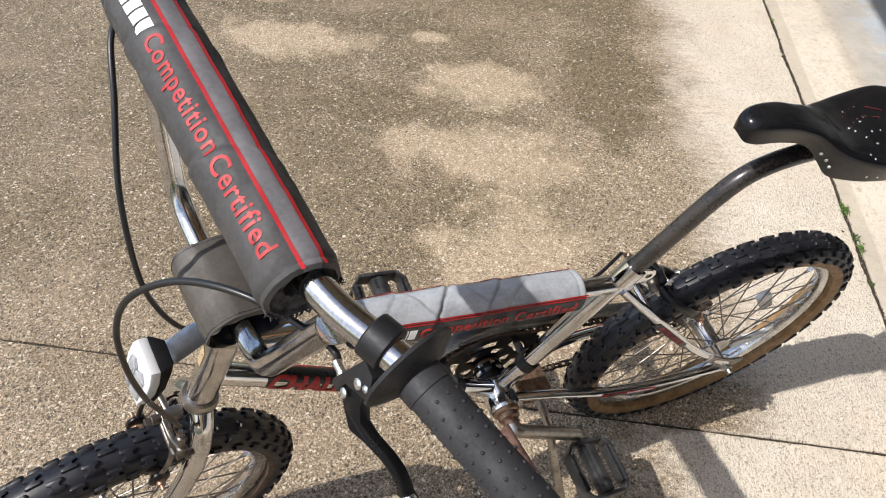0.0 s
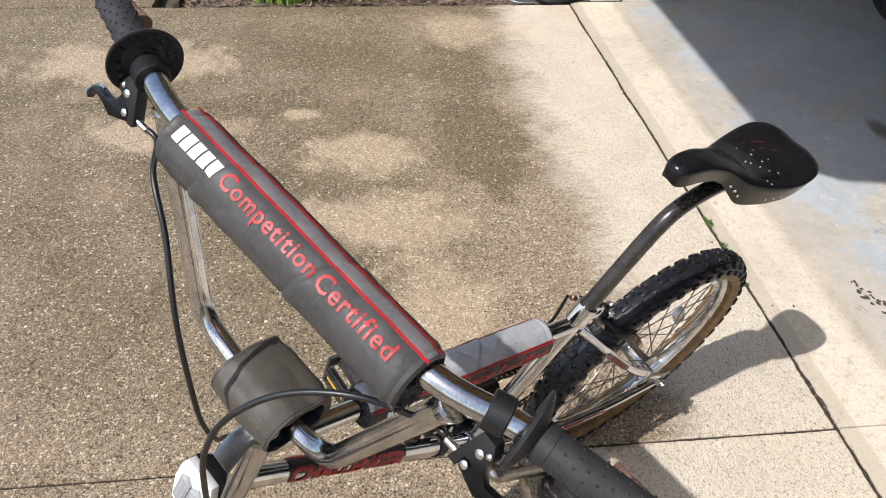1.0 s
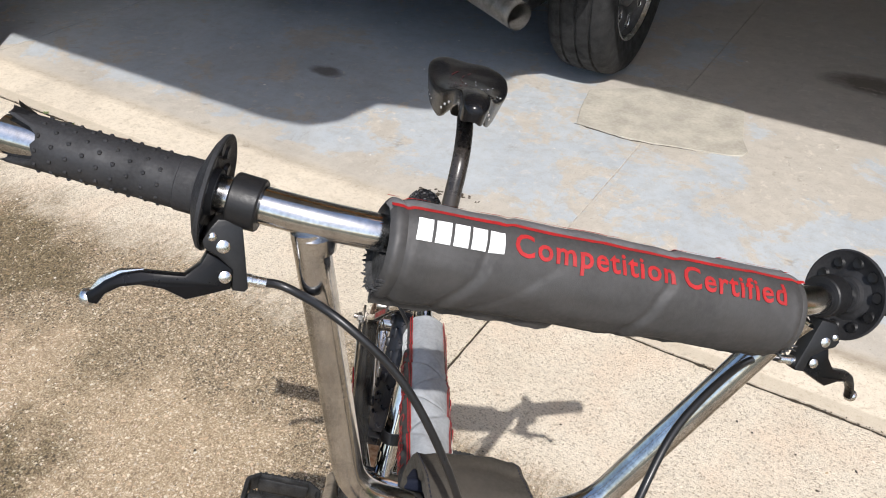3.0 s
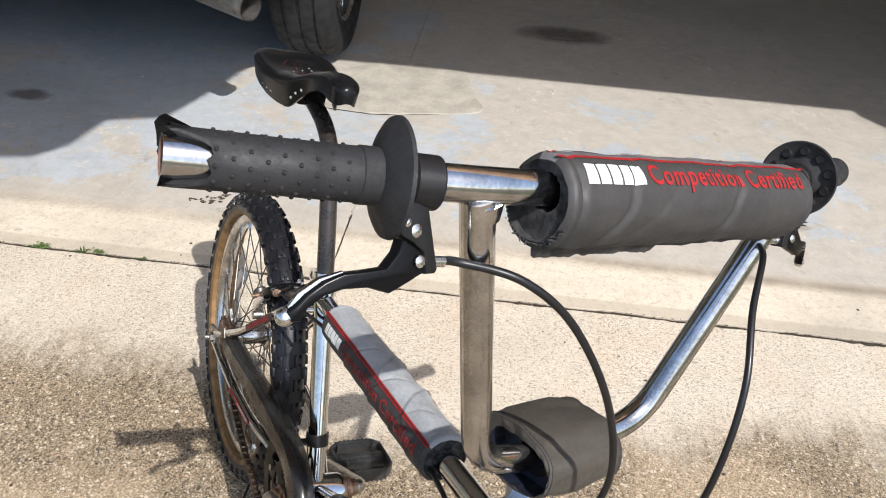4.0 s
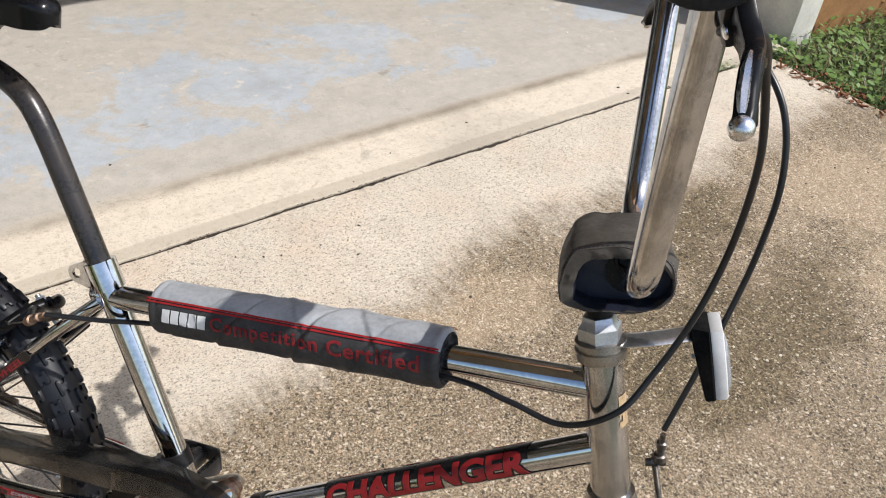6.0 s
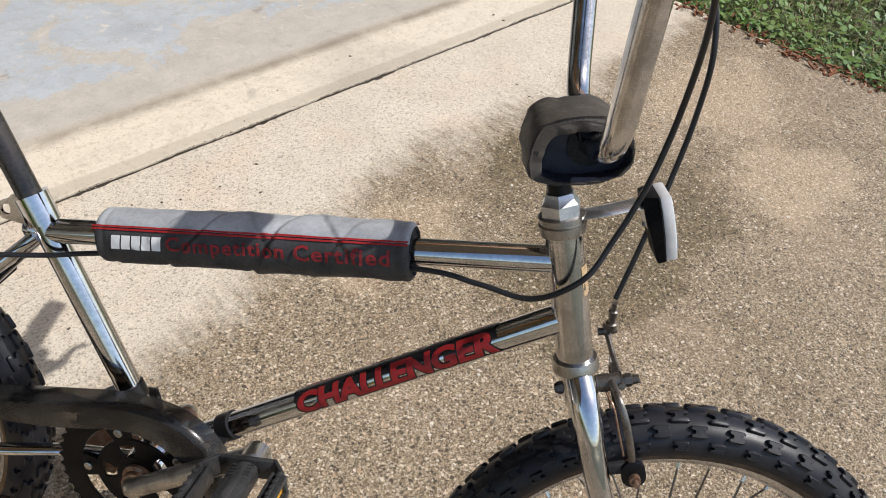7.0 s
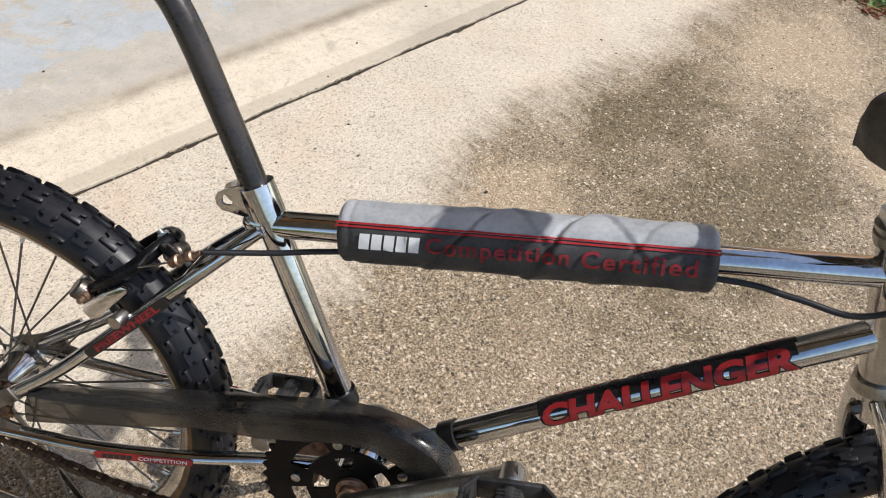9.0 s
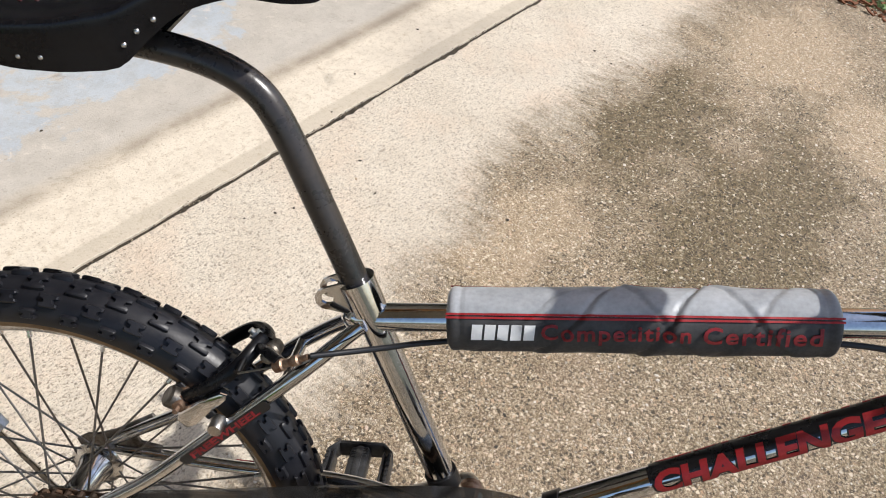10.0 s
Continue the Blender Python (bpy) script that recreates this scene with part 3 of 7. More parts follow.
# garage shell and house front
WALL = material("garage_wall", (0.62, 0.60, 0.56), 0.85, 0, 0.15, 8, 0.2, 120)
SIDING = material("brown_siding", (0.38, 0.19, 0.075), 0.7, 0, 0.25, 10, 0.3, 120)
TRIM = material("white_trim", (0.72, 0.69, 0.62), 0.55, 0, 0.2, 12, 0.15, 200)
TRIM_GREY = material("grey_post", (0.20, 0.19, 0.18), 0.6, 0, 0.25, 12, 0.15, 200)
CREAM = material("cream_wall", (0.55, 0.49, 0.38), 0.8, 0, 0.15, 6, 0.2, 80)
SHADOW_PANEL = material("shadow_panel_tone", (0.30, 0.27, 0.23), 0.8, 0, 0.2, 6, 0.2, 80)


def wall(name, a0, a1, n0, n1, z0, z1, mat, label, category="wall", bevel=0.004):
    bm = bmesh.new()
    box(bm, Matrix.Translation(((a0 + a1) / 2, (n0 + n1) / 2, (z0 + z1) / 2)), a1 - a0, n1 - n0, z1 - z0, bevel)
    ob = part(name, bm, mat, None)
    ob.matrix_basis = SITE
    return tagged(ob, label, category, kind="structure")


slab("garage_floor_3", -2.96, -2.3606, 0.245, 6.2, 0.001, FLOOR, "worn grey-blue painted garage floor beside the door opening", rough=0.002, seed=7, bevel=0.0015, step=0.03, side=0.3)
slab("garage_floor_4", 2.6206, 3.25, 0.245, 6.2, 0.001, FLOOR, "worn grey-blue painted garage floor beside the door opening", rough=0.002, seed=8, bevel=0.0015, step=0.03, side=0.3)
wall("wall_west", -3.08, -2.965, 0.24, 6.3, -0.04, 2.5, WALL, "plain garage side wall")
wall("wall_east", 3.255, 3.37, 0.24, 6.3, -0.04, 2.5, WALL, "plain garage side wall")
wall("wall_north", -3.08, 3.37, 6.3, 6.42, -0.04, 2.5, WALL, "plain garage back wall")
wall("ceiling", -3.08, 3.37, 0.26, 6.42, 2.5, 2.6, WALL, "plain garage ceiling", "ceiling")
wall("wall_front_1", -7.0, -2.66, 0.06, 0.20, -0.04, 3.4, CREAM, "cream house front wall beside the garage")
wall("trim_4", -2.66, -2.56, 0.05, 0.20, -0.04, 3.4, SIDING, "orange-brown corner board", "trim")
wall("wall_front_2", 2.80, 6.0, 0.06, 0.20, -0.04, 3.4, SIDING, "orange-brown house front wall")
wall("wall_front_3", -2.56, 2.80, 0.06, 0.24, 2.02, 3.4, SIDING, "orange-brown house front wall above the garage door", bevel=0.002)
wall("trim_1", -2.556, -2.40, 0.03, 0.235, -0.035, 2.015, TRIM_GREY, "grey painted door post", "trim")
wall("trim_2", -2.398, -2.362, 0.10, 0.236, 0.0, 2.015, TRIM, "white garage door jamb", "trim")
wall("trim_3", 2.66, 2.796, 0.03, 0.235, -0.035, 2.015, TRIM, "white garage door jamb", "trim")
# unseen panel added overhead, its outline cut to cast the stepped floor shadow
bm = bmesh.new()
H = 2.5
edge = [(-7.0, 0.055), (-7.0, 0.41 - 0.633 * H), (-1.12 + 0.497 * H, 0.38 - 0.633 * H), (-0.97 + 0.497 * H, 0.41 - 0.633 * H), (-0.90 + 0.497 * H, 0.50 - 0.633 * H), (-0.87 + 0.497 * H, 0.68 - 0.633 * H), (-0.70 + 0.497 * H, 0.735 - 0.633 * H), (-0.63 + 0.497 * H, 0.95 - 0.633 * H), (-0.56 + 0.497 * H, 1.22 - 0.633 * H), (-0.40 + 0.497 * H, 0.055)]
plate(bm, edge, 0.08, Matrix.Translation((0, 0, H + 0.04)))
ob = part("shadow_panel", bm, SHADOW_PANEL, None, smooth=False)
ob.matrix_basis = SITE
tagged(ob, "unseen overhead panel added to cast the shadow on the garage floor", "roof", kind="structure")

# ---- the parked car: only its low rear shows ----
CAR_PAINT = material("car_paint", (0.50, 0.46, 0.39), 0.3, 0.2, 0.1, 6, 0.02, 300, coat=0.6)
CAR_BLACK = material("car_underside", (0.018, 0.018, 0.019), 0.7, 0, 0.4, 20, 0.3, 200)
CAR_GLASS = material("car_glass", (0.02, 0.022, 0.025), 0.06, 0, 0.2, 10)
CAR_RUBBER = material("car_tyre_rubber", (0.011, 0.011, 0.0115), 0.8, 0, 0.35, 30, 0.3, 250)
WHEEL_GREY = material("wheel_grey", (0.15, 0.15, 0.155), 0.4, 0.6, 0.3, 30, 0.1, 300)
EXHAUST = material("exhaust_steel", (0.30, 0.285, 0.265), 0.5, 0.9, 0.4, 30, 0.25, 300)
CAR = thing("car", "beige sport utility vehicle parked in the garage", "car", SITE @ Matrix.Translation((-1.125, 0.785, 0.01)))
bm = bmesh.new()
sec = [(-0.82, 0.46), (-0.86, 0.62), (-0.87, 0.95), (-0.80, 1.10), (-0.70, 1.66), (-0.55, 1.74), (0.55, 1.74), (0.70, 1.66), (0.80, 1.10), (0.87, 0.95), (0.86, 0.62), (0.82, 0.46)]
rings = []
for n, k, dz in ((0.10, 0.96, 0), (0.16, 0.99, 0), (0.6, 1.0, 0), (2.6, 1.0, 0), (2.9, 0.99, 0)):
    rings.append([bm.verts.new((x * k, n + (0.22 if z > 1.2 and n < 0.3 else 0), z)) for x, z in sec])
for a, b in zip(rings, rings[1:]):
    for k in range(len(sec)):
        bm.faces.new((a[k], a[(k + 1) % len(sec)], b[(k + 1) % len(sec)], b[k]))
bm.faces.new(rings[0])
bm.faces.new(rings[-1][::-1])
bmesh.ops.recalc_face_normals(bm, faces=bm.faces[:])
part("body", bm, CAR_PAINT, CAR)
bm = bmesh.new()
box(bm, Matrix.Translation((0, 3.55, 0.75)), 1.68, 1.3, 0.55, 0.09)
part("hood", bm, CAR_PAINT, CAR)
bm = bmesh.new()
box(bm, Matrix.Translation((0, 0.24, 1.40)), 1.22, 0.03, 0.40, 0.01)
part("rear_window", bm, CAR_GLASS, CAR)
bm = bmesh.new()
rings = []
for k in range(25):
    u = k / 24
    a = -0.10 + u * 0.975
    back = 0.16 * abs(u) ** 6 + 0.05 * (1 - u) ** 6
    low = 0.400 + 0.05 * u ** 4 - 0.03 * (1 - u) ** 2
    rings.append([bm.verts.new((a, n + back, z)) for n, z in ((0.14, low + 0.03), (0.05, low), (0.015, low + 0.022), (0.0, low + 0.08), (-0.005, low + 0.16), (0.02, low + 0.25), (0.08, low + 0.28), (0.14, low + 0.28))])
for p, q in zip(rings, rings[1:]):
    for k in range(8):
        bm.faces.new((p[k], p[(k + 1) % 8], q[(k + 1) % 8], q[k]))
bm.faces.new(rings[0])
bm.faces.new(rings[-1][::-1])
bmesh.ops.recalc_face_normals(bm, faces=bm.faces[:])
bumper = part("bumper", bm, CAR_PAINT, CAR, "beige rear bumper")
bm = bmesh.new()
box(bm, Matrix.Translation((0.59, 0.001, 0.50)) @ Matrix.Rotation(radians(-14), 4, "Y"), 0.062, 0.03, 0.17, 0.004)
part("bumper_pad", bm, BLACK_PLASTIC, bumper)
bm = bmesh.new()
box(bm, Matrix.Translation((0, 1.9, 0.40)), 1.5, 3.2, 0.12, 0.02)
box(bm, Matrix.Translation((0, 0.55, 0.36)), 0.9, 0.35, 0.16, 0.05)
box(bm, Matrix.Translation((-0.50, 0.10, 0.50)), 0.76, 0.12, 0.16, 0.03)
part("underside", bm, CAR_BLACK, CAR)
# assumed underbody bulk and axle, added so the space beneath stays dark
bm = bmesh.new()
box(bm, Matrix.Translation((0.20, 0.56, 0.285)), 0.72, 0.30, 0.15, 0.04)
part("underbody_block", bm, CAR_BLACK, CAR)
bm = bmesh.new()
lathe(bm, [(-0.66, 0.045), (-0.12, 0.045), (-0.08, 0.10), (0.08, 0.10), (0.12, 0.045), (0.66, 0.045)], (0, 0.80, 0.335), (1, 0.80, 0.335), 20)
part("rear_axle", bm, CAR_BLACK, CAR)
bm = bmesh.new()
box(bm, Matrix.Translation((-0.42, 0.02, 0.40)), 0.12, 0.14, 0.07, 0.01)
part("tow_hitch", bm, RUSTY, CAR, "rusty tow hitch")
bm = bmesh.new()
sweep(bm, rounded([(0.10, 1.1, 0.36), (0.34, 0.15, 0.415), (0.740, -0.055, 0.385)], 0.12), 0.044, 20, caps=False)
sweep(bm, rounded([(0.740, -0.055, 0.385), (0.34, 0.15, 0.415), (0.10, 1.1, 0.36)], 0.12), 0.040, 20, caps=False)
part("exhaust_pipe", bm, EXHAUST, CAR, "dull steel exhaust pipe")


def car_wheel(a, n):
    w = thing("wheel", "", "")
    w.parent = CAR
    w.matrix_basis = Matrix.Translation((a, n, 0.335)) @ (Matrix() if a > 0 else Matrix.Rotation(math.pi, 4, "Z"))
    bm = bmesh.new()
    lathe(bm, [(-0.105, 0.205), (-0.112, 0.235), (-0.118, 0.275), (-0.108, 0.312), (-0.085, 0.330), (-0.058, 0.334), (-0.055, 0.327), (-0.047, 0.327), (-0.044, 0.335), (-0.004, 0.335), (-0.001, 0.328), (0.006, 0.328), (0.009, 0.335), (0.047, 0.335), (0.050, 0.327), (0.057, 0.327), (0.060, 0.334), (0.085, 0.330), (0.108, 0.312), (0.118, 0.275), (0.112, 0.235), (0.105, 0.205)], (0, 0, 0), (1, 0, 0), 64, closed=True)
    part("tyre", bm, CAR_RUBBER, w)
    bm = bmesh.new()
    lathe(bm, [(-0.10, 0.10), (-0.10, 0.203), (0.094, 0.203), (0.086, 0.188), (0.072, 0.178), (0.074, 0.160), (0.082, 0.140), (0.080, 0.115), (0.060, 0.090), (0.060, 0.08)], (0, 0, 0), (1, 0, 0), 48, closed=True)
    part("rim", bm, WHEEL_GREY, w)
    bm = bmesh.new()
    lathe(bm, [(0.092, 0.190), (0.100, 0.194), (0.106, 0.200), (0.104, 0.207), (0.094, 0.208)], (0, 0, 0), (1, 0, 0), 64, closed=True)
    part("rim_lip", bm, ALLOY, w, "bright rim edge")
    bm = bmesh.new()
    lathe(bm, [(0.050, 0.092), (0.076, 0.088), (0.086, 0.070), (0.094, 0.042), (0.096, 0.0001)], (0, 0, 0), (1, 0, 0), 32)
    part("hub_cap", bm, WHEEL_GREY, w)
    for k in range(8):
        m = Matrix.Rotation(2 * math.pi * k / 8, 4, "X") @ Matrix.Translation((0.079, 0, 0.142)) @ Matrix.Diagonal((1, 0.72, 1.25, 1))
        bm = bmesh.new()
        lathe(bm, [(-0.004, 0.0235), (0.003, 0.0225), (0.004, 0.0195), (-0.002, 0.0180)], (0, 0, 0), (1, 0, 0), 20, closed=True)
        bm.transform(m)
        part("vent_edge", bm, ALLOY, w)
        # black disc on the dish: the vent's dark hollow is only colour
        bm = bmesh.new()
        lathe(bm, [(-0.004, 0.019), (0.0015, 0.019), (0.0015, 0.0001)], (0, 0, 0), (1, 0, 0), 20)
        bm.transform(m)
        part("vent_disc", bm, CAR_BLACK, w)


for a, n in ((0.775, 0.635), (-0.775, 0.635), (0.775, 3.25), (-0.775, 3.25)):
    car_wheel(a, n)

# floor patch of older concrete and oil stains
PATCH = material("patch_concrete", (0.42, 0.39, 0.33), 0.8, 0, 0.25, 12, 0.3, 200)

bm = bmesh.new()
plate(bm, [(-0.30, 1.20), (-0.27, 1.05), (-0.232, 0.925), (-0.08, 0.915), (0.02, 0.925), (0.09, 0.945), (0.26, 0.985), (0.300, 1.005), (0.310, 1.045), (0.275, 1.12), (0.225, 1.34), (-0.05, 1.40)], 0.006, Matrix.Translation((0, 0, 0.0022)), 0.002)
ob = part("floor_patch", bm, PATCH, None, smooth=False)
ob.matrix_basis = SITE
tagged(ob, "raised patch of older brown concrete", "floor patch", kind="structure")
bm = bmesh.new()
line = spline([(-0.238, 0.922, 0), (-0.16, 0.917, 0), (-0.08, 0.911, 0), (0.02, 0.921, 0), (0.09, 0.941, 0), (0.17, 0.960, 0)], 14)
line = [p + Vector((0, 0.004 * noise.noise(p * 40), 0.0022)) for p in line]
sweep(bm, line, [max(0.0006, 0.0030 * (0.75 + noise.noise(p * 25)) * (1 - k / len(line)) ** 0.5) for k, p in enumerate(line)], 6, flat=0.35)
ob = part("crack", bm, CRACK_DIRT, None)
ob.matrix_basis = SITE
tagged(ob, "dark crack along the edge of the floor patch", "crack", kind="structure")

# ---- planting bed on one side: mulch, grass clump, bucket, timber edge ----
def mulch(a0, a1, n0, n1, z, count, seed, mat, name, label):
    rnd = random.Random(seed)
    bm = bmesh.new()
    for _ in range(count):
        m = Matrix.Translation((rnd.uniform(a0, a1), rnd.uniform(n0, n1), z + rnd.uniform(-0.004, 0.008))) @ Euler((rnd.uniform(-0.5, 0.5), rnd.uniform(-0.5, 0.5), rnd.uniform(0, 6.3))).to_matrix().to_4x4()
        box(bm, m, rnd.uniform(0.007, 0.032), rnd.uniform(0.003, 0.009), rnd.uniform(0.002, 0.005))
    ob = part(name, bm, mat, None, smooth=False)
    ob.matrix_basis = SITE
    return tagged(ob, label, "mulch", kind="stuff")


CHIP = material("bark_chip", (0.20, 0.145, 0.105), 0.9, 0, 0.6, 25, 0.4, 200, second=(0.07, 0.048, 0.034))
CHIP_PALE = material("dry_litter", (0.30, 0.235, 0.165), 0.9, 0, 0.4, 25, 0.3, 200)
bm = bmesh.new()
bmesh.ops.create_grid(bm, x_segments=60, y_segments=80, size=1.0)
for v in bm.verts:
    v.co = Vector((-3.04 + v.co.x * 0.69, -0.82 + v.co.y * 0.87, -0.012 + 0.012 * noise.noise(Vector((v.co.x * 6, v.co.y * 6, 0))) + 0.006 * noise.noise(Vector((v.co.x * 25, v.co.y * 25, 0)))))
ob = part("planting_bed", bm, SOIL, None)
ob.matrix_basis = SITE
tagged(ob, "dark mulched soil of a planting bed", "soil", kind="structure")
mulch(-3.3, -2.34, -1.68, 0.02, -0.006, 4200, 1, CHIP, "mulch", "dark bark mulch in the planting bed")
mulch(-2.9, -2.34, -1.66, -0.5, 0.0, 240, 2, CHIP_PALE, "leaf_litter", "pale dry litter on the mulch")
slab("path_slab", -5.0, -2.34, -4.2, -1.76, 0.0, AGGREGATE, "aggregate concrete path beyond the bed", seed=8)

BLADE = material("grass_blade", (0.13, 0.25, 0.035), 0.45, 0, 0.5, 30, 0, 100, second=(0.24, 0.34, 0.08))
LAWN = material("lawn_blade", (0.060, 0.125, 0.022), 0.42, 0, 0.5, 12, 0, 100, second=(0.13, 0.19, 0.05))
STRAW = material("dry_blade", (0.26, 0.20, 0.10), 0.7, 0, 0.4, 20)


def blade(bm, base, yaw, length, bend, width, mat=0, rows=4):
    d = Vector((math.cos(yaw), math.sin(yaw), 0))
    side = Vector((-d.y, d.x, 0))
    prev = None
    for i in range(rows + 1):
        t = i / rows
        p = base + d * (bend * length * t * t) + Vector((0, 0, length * (t - 0.45 * bend * t * t)))
        w = width * (1 - t) ** 0.7 + 0.0002
        cur = (bm.verts.new(p - side * w), bm.verts.new(p + side * w))
        if prev:
            bm.faces.new((prev[0], prev[1], cur[1], cur[0])).material_index = mat
        prev = cur


def clump(a, n, r, count, height, seed, label):
    rnd = random.Random(seed)
    bm = bmesh.new()
    for _ in range(count):
        t, q = rnd.uniform(0, 6.283), rnd.random() ** 0.7
        base = Vector((math.cos(t) * r * q, math.sin(t) * r * q, -0.01))
        blade(bm, base, t + rnd.uniform(-0.7, 0.7), height * rnd.uniform(0.6, 1.15), rnd.uniform(0.15, 0.75) * (0.4 + 0.75 * q), rnd.uniform(0.0024, 0.0052), 1 if rnd.random() < 0.08 else 0, 6)
    ob = part("grass_clump", bm, [BLADE, STRAW], None)
    ob.matrix_basis = SITE @ Matrix.Translation((a, n, 0))
    return tagged(ob, label, "grass clump")


clump(-2.53, -1.24, 0.17, 800, 0.50, 3, "green tufted border grass in the mulch bed")
clump(-2.56, -0.90, 0.16, 750, 0.50, 4, "green tufted border grass in the mulch bed")

# timber edging stake
TIMBER = material("dark_timber", (0.06, 0.042, 0.03), 0.85, 0, 0.4, 25, 0.4, 200)
bm = bmesh.new()
box(bm, Matrix.Translation((-2.66, -1.70, 0.0)) @ Matrix.Rotation(radians(6), 4, "Z"), 0.68, 0.03, 0.05, 0.003)
ob = part("bed_edging", bm, TIMBER, None)
ob.matrix_basis = SITE
tagged(ob, "dark weathered timber edging of the bed", "edging", kind="structure")
bm = bmesh.new()
sweep(bm, [(-2.555, -1.62, -0.02), (-2.62, -1.72, 0.45)], 0.008, 10)
ob = part("garden_stake", bm, TIMBER, None)
ob.matrix_basis = SITE
tagged(ob, "thin dark garden stake in the bed", "stake")

# galvanised bucket
GALV = material("galvanised_steel", (0.55, 0.58, 0.61), 0.36, 0.9, 0.3, 14, 0.1, 200)
BUCKET = thing("bucket", "dented galvanised steel bucket beside the garage post", "bucket", SITE @ Matrix.Translation((-2.455, -0.180, -0.006)) @ Matrix.Diagonal((1.08, 1.08, 0.68, 1)))
bm = bmesh.new()
lathe(bm, [(0.004, 0.0001), (0.004, 0.098), (0.0, 0.101), (0.012, 0.103), (0.014, 0.100), (0.09, 0.109), (0.094, 0.112), (0.099, 0.110), (0.19, 0.121), (0.194, 0.124), (0.20, 0.122), (0.262, 0.130), (0.268, 0.135), (0.272, 0.130), (0.262, 0.126), (0.010, 0.097), (0.008, 0.0001)], (0, 0, 0), (0, 0, 1), 40)
part("pail", bm, GALV, BUCKET)
bm = bmesh.new()
sweep(bm, [(0.132 * math.cos(t), 0.10 * math.sin(t) * 0.3 + 0.132 * math.sin(t) * 0.55, 0.262 - 0.11 * math.sin(t)) for t in (math.pi * k / 16 for k in range(17))], 0.0028, 8)
part("handle", bm, STEEL, BUCKET)
DARKCLOTH = material("dark_cloth", (0.02, 0.02, 0.022), 0.8, 0, 0.4, 40, 0.5, 120)
bm = bmesh.new()
bmesh.ops.create_icosphere(bm, subdivisions=4, radius=0.09)
for v in bm.verts:
    v.co = Vector((v.co.x * 0.8, v.co.y * 1.25, max(0, v.co.z * 0.5 + 0.02))) * (1 + 0.25 * noise.noise(v.co * 22))
ob = part("cloth", bm, DARKCLOTH, None)
ob.matrix_basis = SITE @ Matrix.Translation((-2.395, -0.055, 0.0))
tagged(ob, "crumpled black cloth beside the bucket", "cloth")

# lawn beyond the driveway
rnd = random.Random(7)
bm = bmesh.new()
for _ in range(15000):
    a = 2.50 + rnd.random() ** 1.6 * 1.6
    n = rnd.uniform(-1.9, 0.10)
    if noise.noise(Vector((a * 3, n * 3, 1))) < -0.28 and rnd.random() < 0.6:
        continue
    blade(bm, Vector((a - 0.02 * rnd.random(), n, -0.04)), rnd.uniform(0, 6.283), rnd.uniform(0.03, 0.085), rnd.uniform(0.3, 1.2), rnd.uniform(0.0012, 0.0032), 1 if rnd.random() < 0.22 else 0, 3)
for _ in range(5200):
    c = Vector((2.52 + rnd.random() ** 1.5 * 1.4, rnd.uniform(-1.9, 0.08), rnd.uniform(-0.02, 0.035)))
    t, w = rnd.uniform(0, 6.283), rnd.uniform(0.005, 0.016)
    x = Vector((math.cos(t), math.sin(t), rnd.uniform(-0.5, 0.5))) * w
    y = Vector((-math.sin(t), math.cos(t), rnd.uniform(-0.4, 0.4))) * w * 0.7
    bm.faces.new([bm.verts.new(c + q) for q in (-x, -0.3 * x - y, 0.6 * x - 0.7 * y, x, 0.6 * x + 0.7 * y, -0.3 * x + y)]).material_index = 0
ob = part("lawn", bm, [LAWN, STRAW], None, smooth=False)
ob.matrix_basis = SITE
tagged(ob, "short weedy lawn with dry stems along the driveway", "lawn", kind="stuff")
PINE = material("pine_straw", (0.20, 0.075, 0.03), 0.85, 0, 0.4, 30, 0.2, 200)
mulch(2.44, 2.55, -1.9, -0.05, 0.004, 420, 5, PINE, "leaf_litter", "red-brown dead leaves along the lawn edge")

# weeds in the joint
def weed(a, n, r, count, seed):
    rnd = random.Random(seed)
    bm = bmesh.new()
    for _ in range(count):
        c = Vector((rnd.gauss(0, r), rnd.gauss(0, r * 0.4), rnd.uniform(0.0, r * 0.9)))
        t, w = rnd.uniform(0, 6.283), rnd.uniform(0.0022, 0.005)
        x = Vector((math.cos(t), math.sin(t), rnd.uniform(-0.5, 0.5))) * w
        y = Vector((-math.sin(t), math.cos(t), rnd.uniform(-0.5, 0.5))) * w * 0.6
        bm.faces.new([bm.verts.new(c + q) for q in (-x, -y, x, y)])
    ob = part("weed", bm, LAWN, None, smooth=False)
    ob.matrix_basis = SITE @ Matrix.Translation((a, n, 0))
    tagged(ob, "small green weed in the slab joint", "weed", "weeds in the joint")


weed(-0.722, 0.0, 0.012, 70, 1)
weed(-0.575, 0.004, 0.009, 36, 2)
weed(2.25, 0.01, 0.03, 160, 3)
weed(-1.75, 0.0, 0.006, 16, 4)


# small litter on the paving
FLAKE = material("dry_leaf", (0.075, 0.058, 0.042), 0.8, 0, 0.5, 200, 0.4, 500)
CHIP = material("white_chip", (0.74, 0.72, 0.67), 0.7, 0, 0.2, 200, 0.3, 500)
MOSS = material("moss", (0.055, 0.085, 0.022), 0.9, 0, 0.5, 200, 0.5, 500)


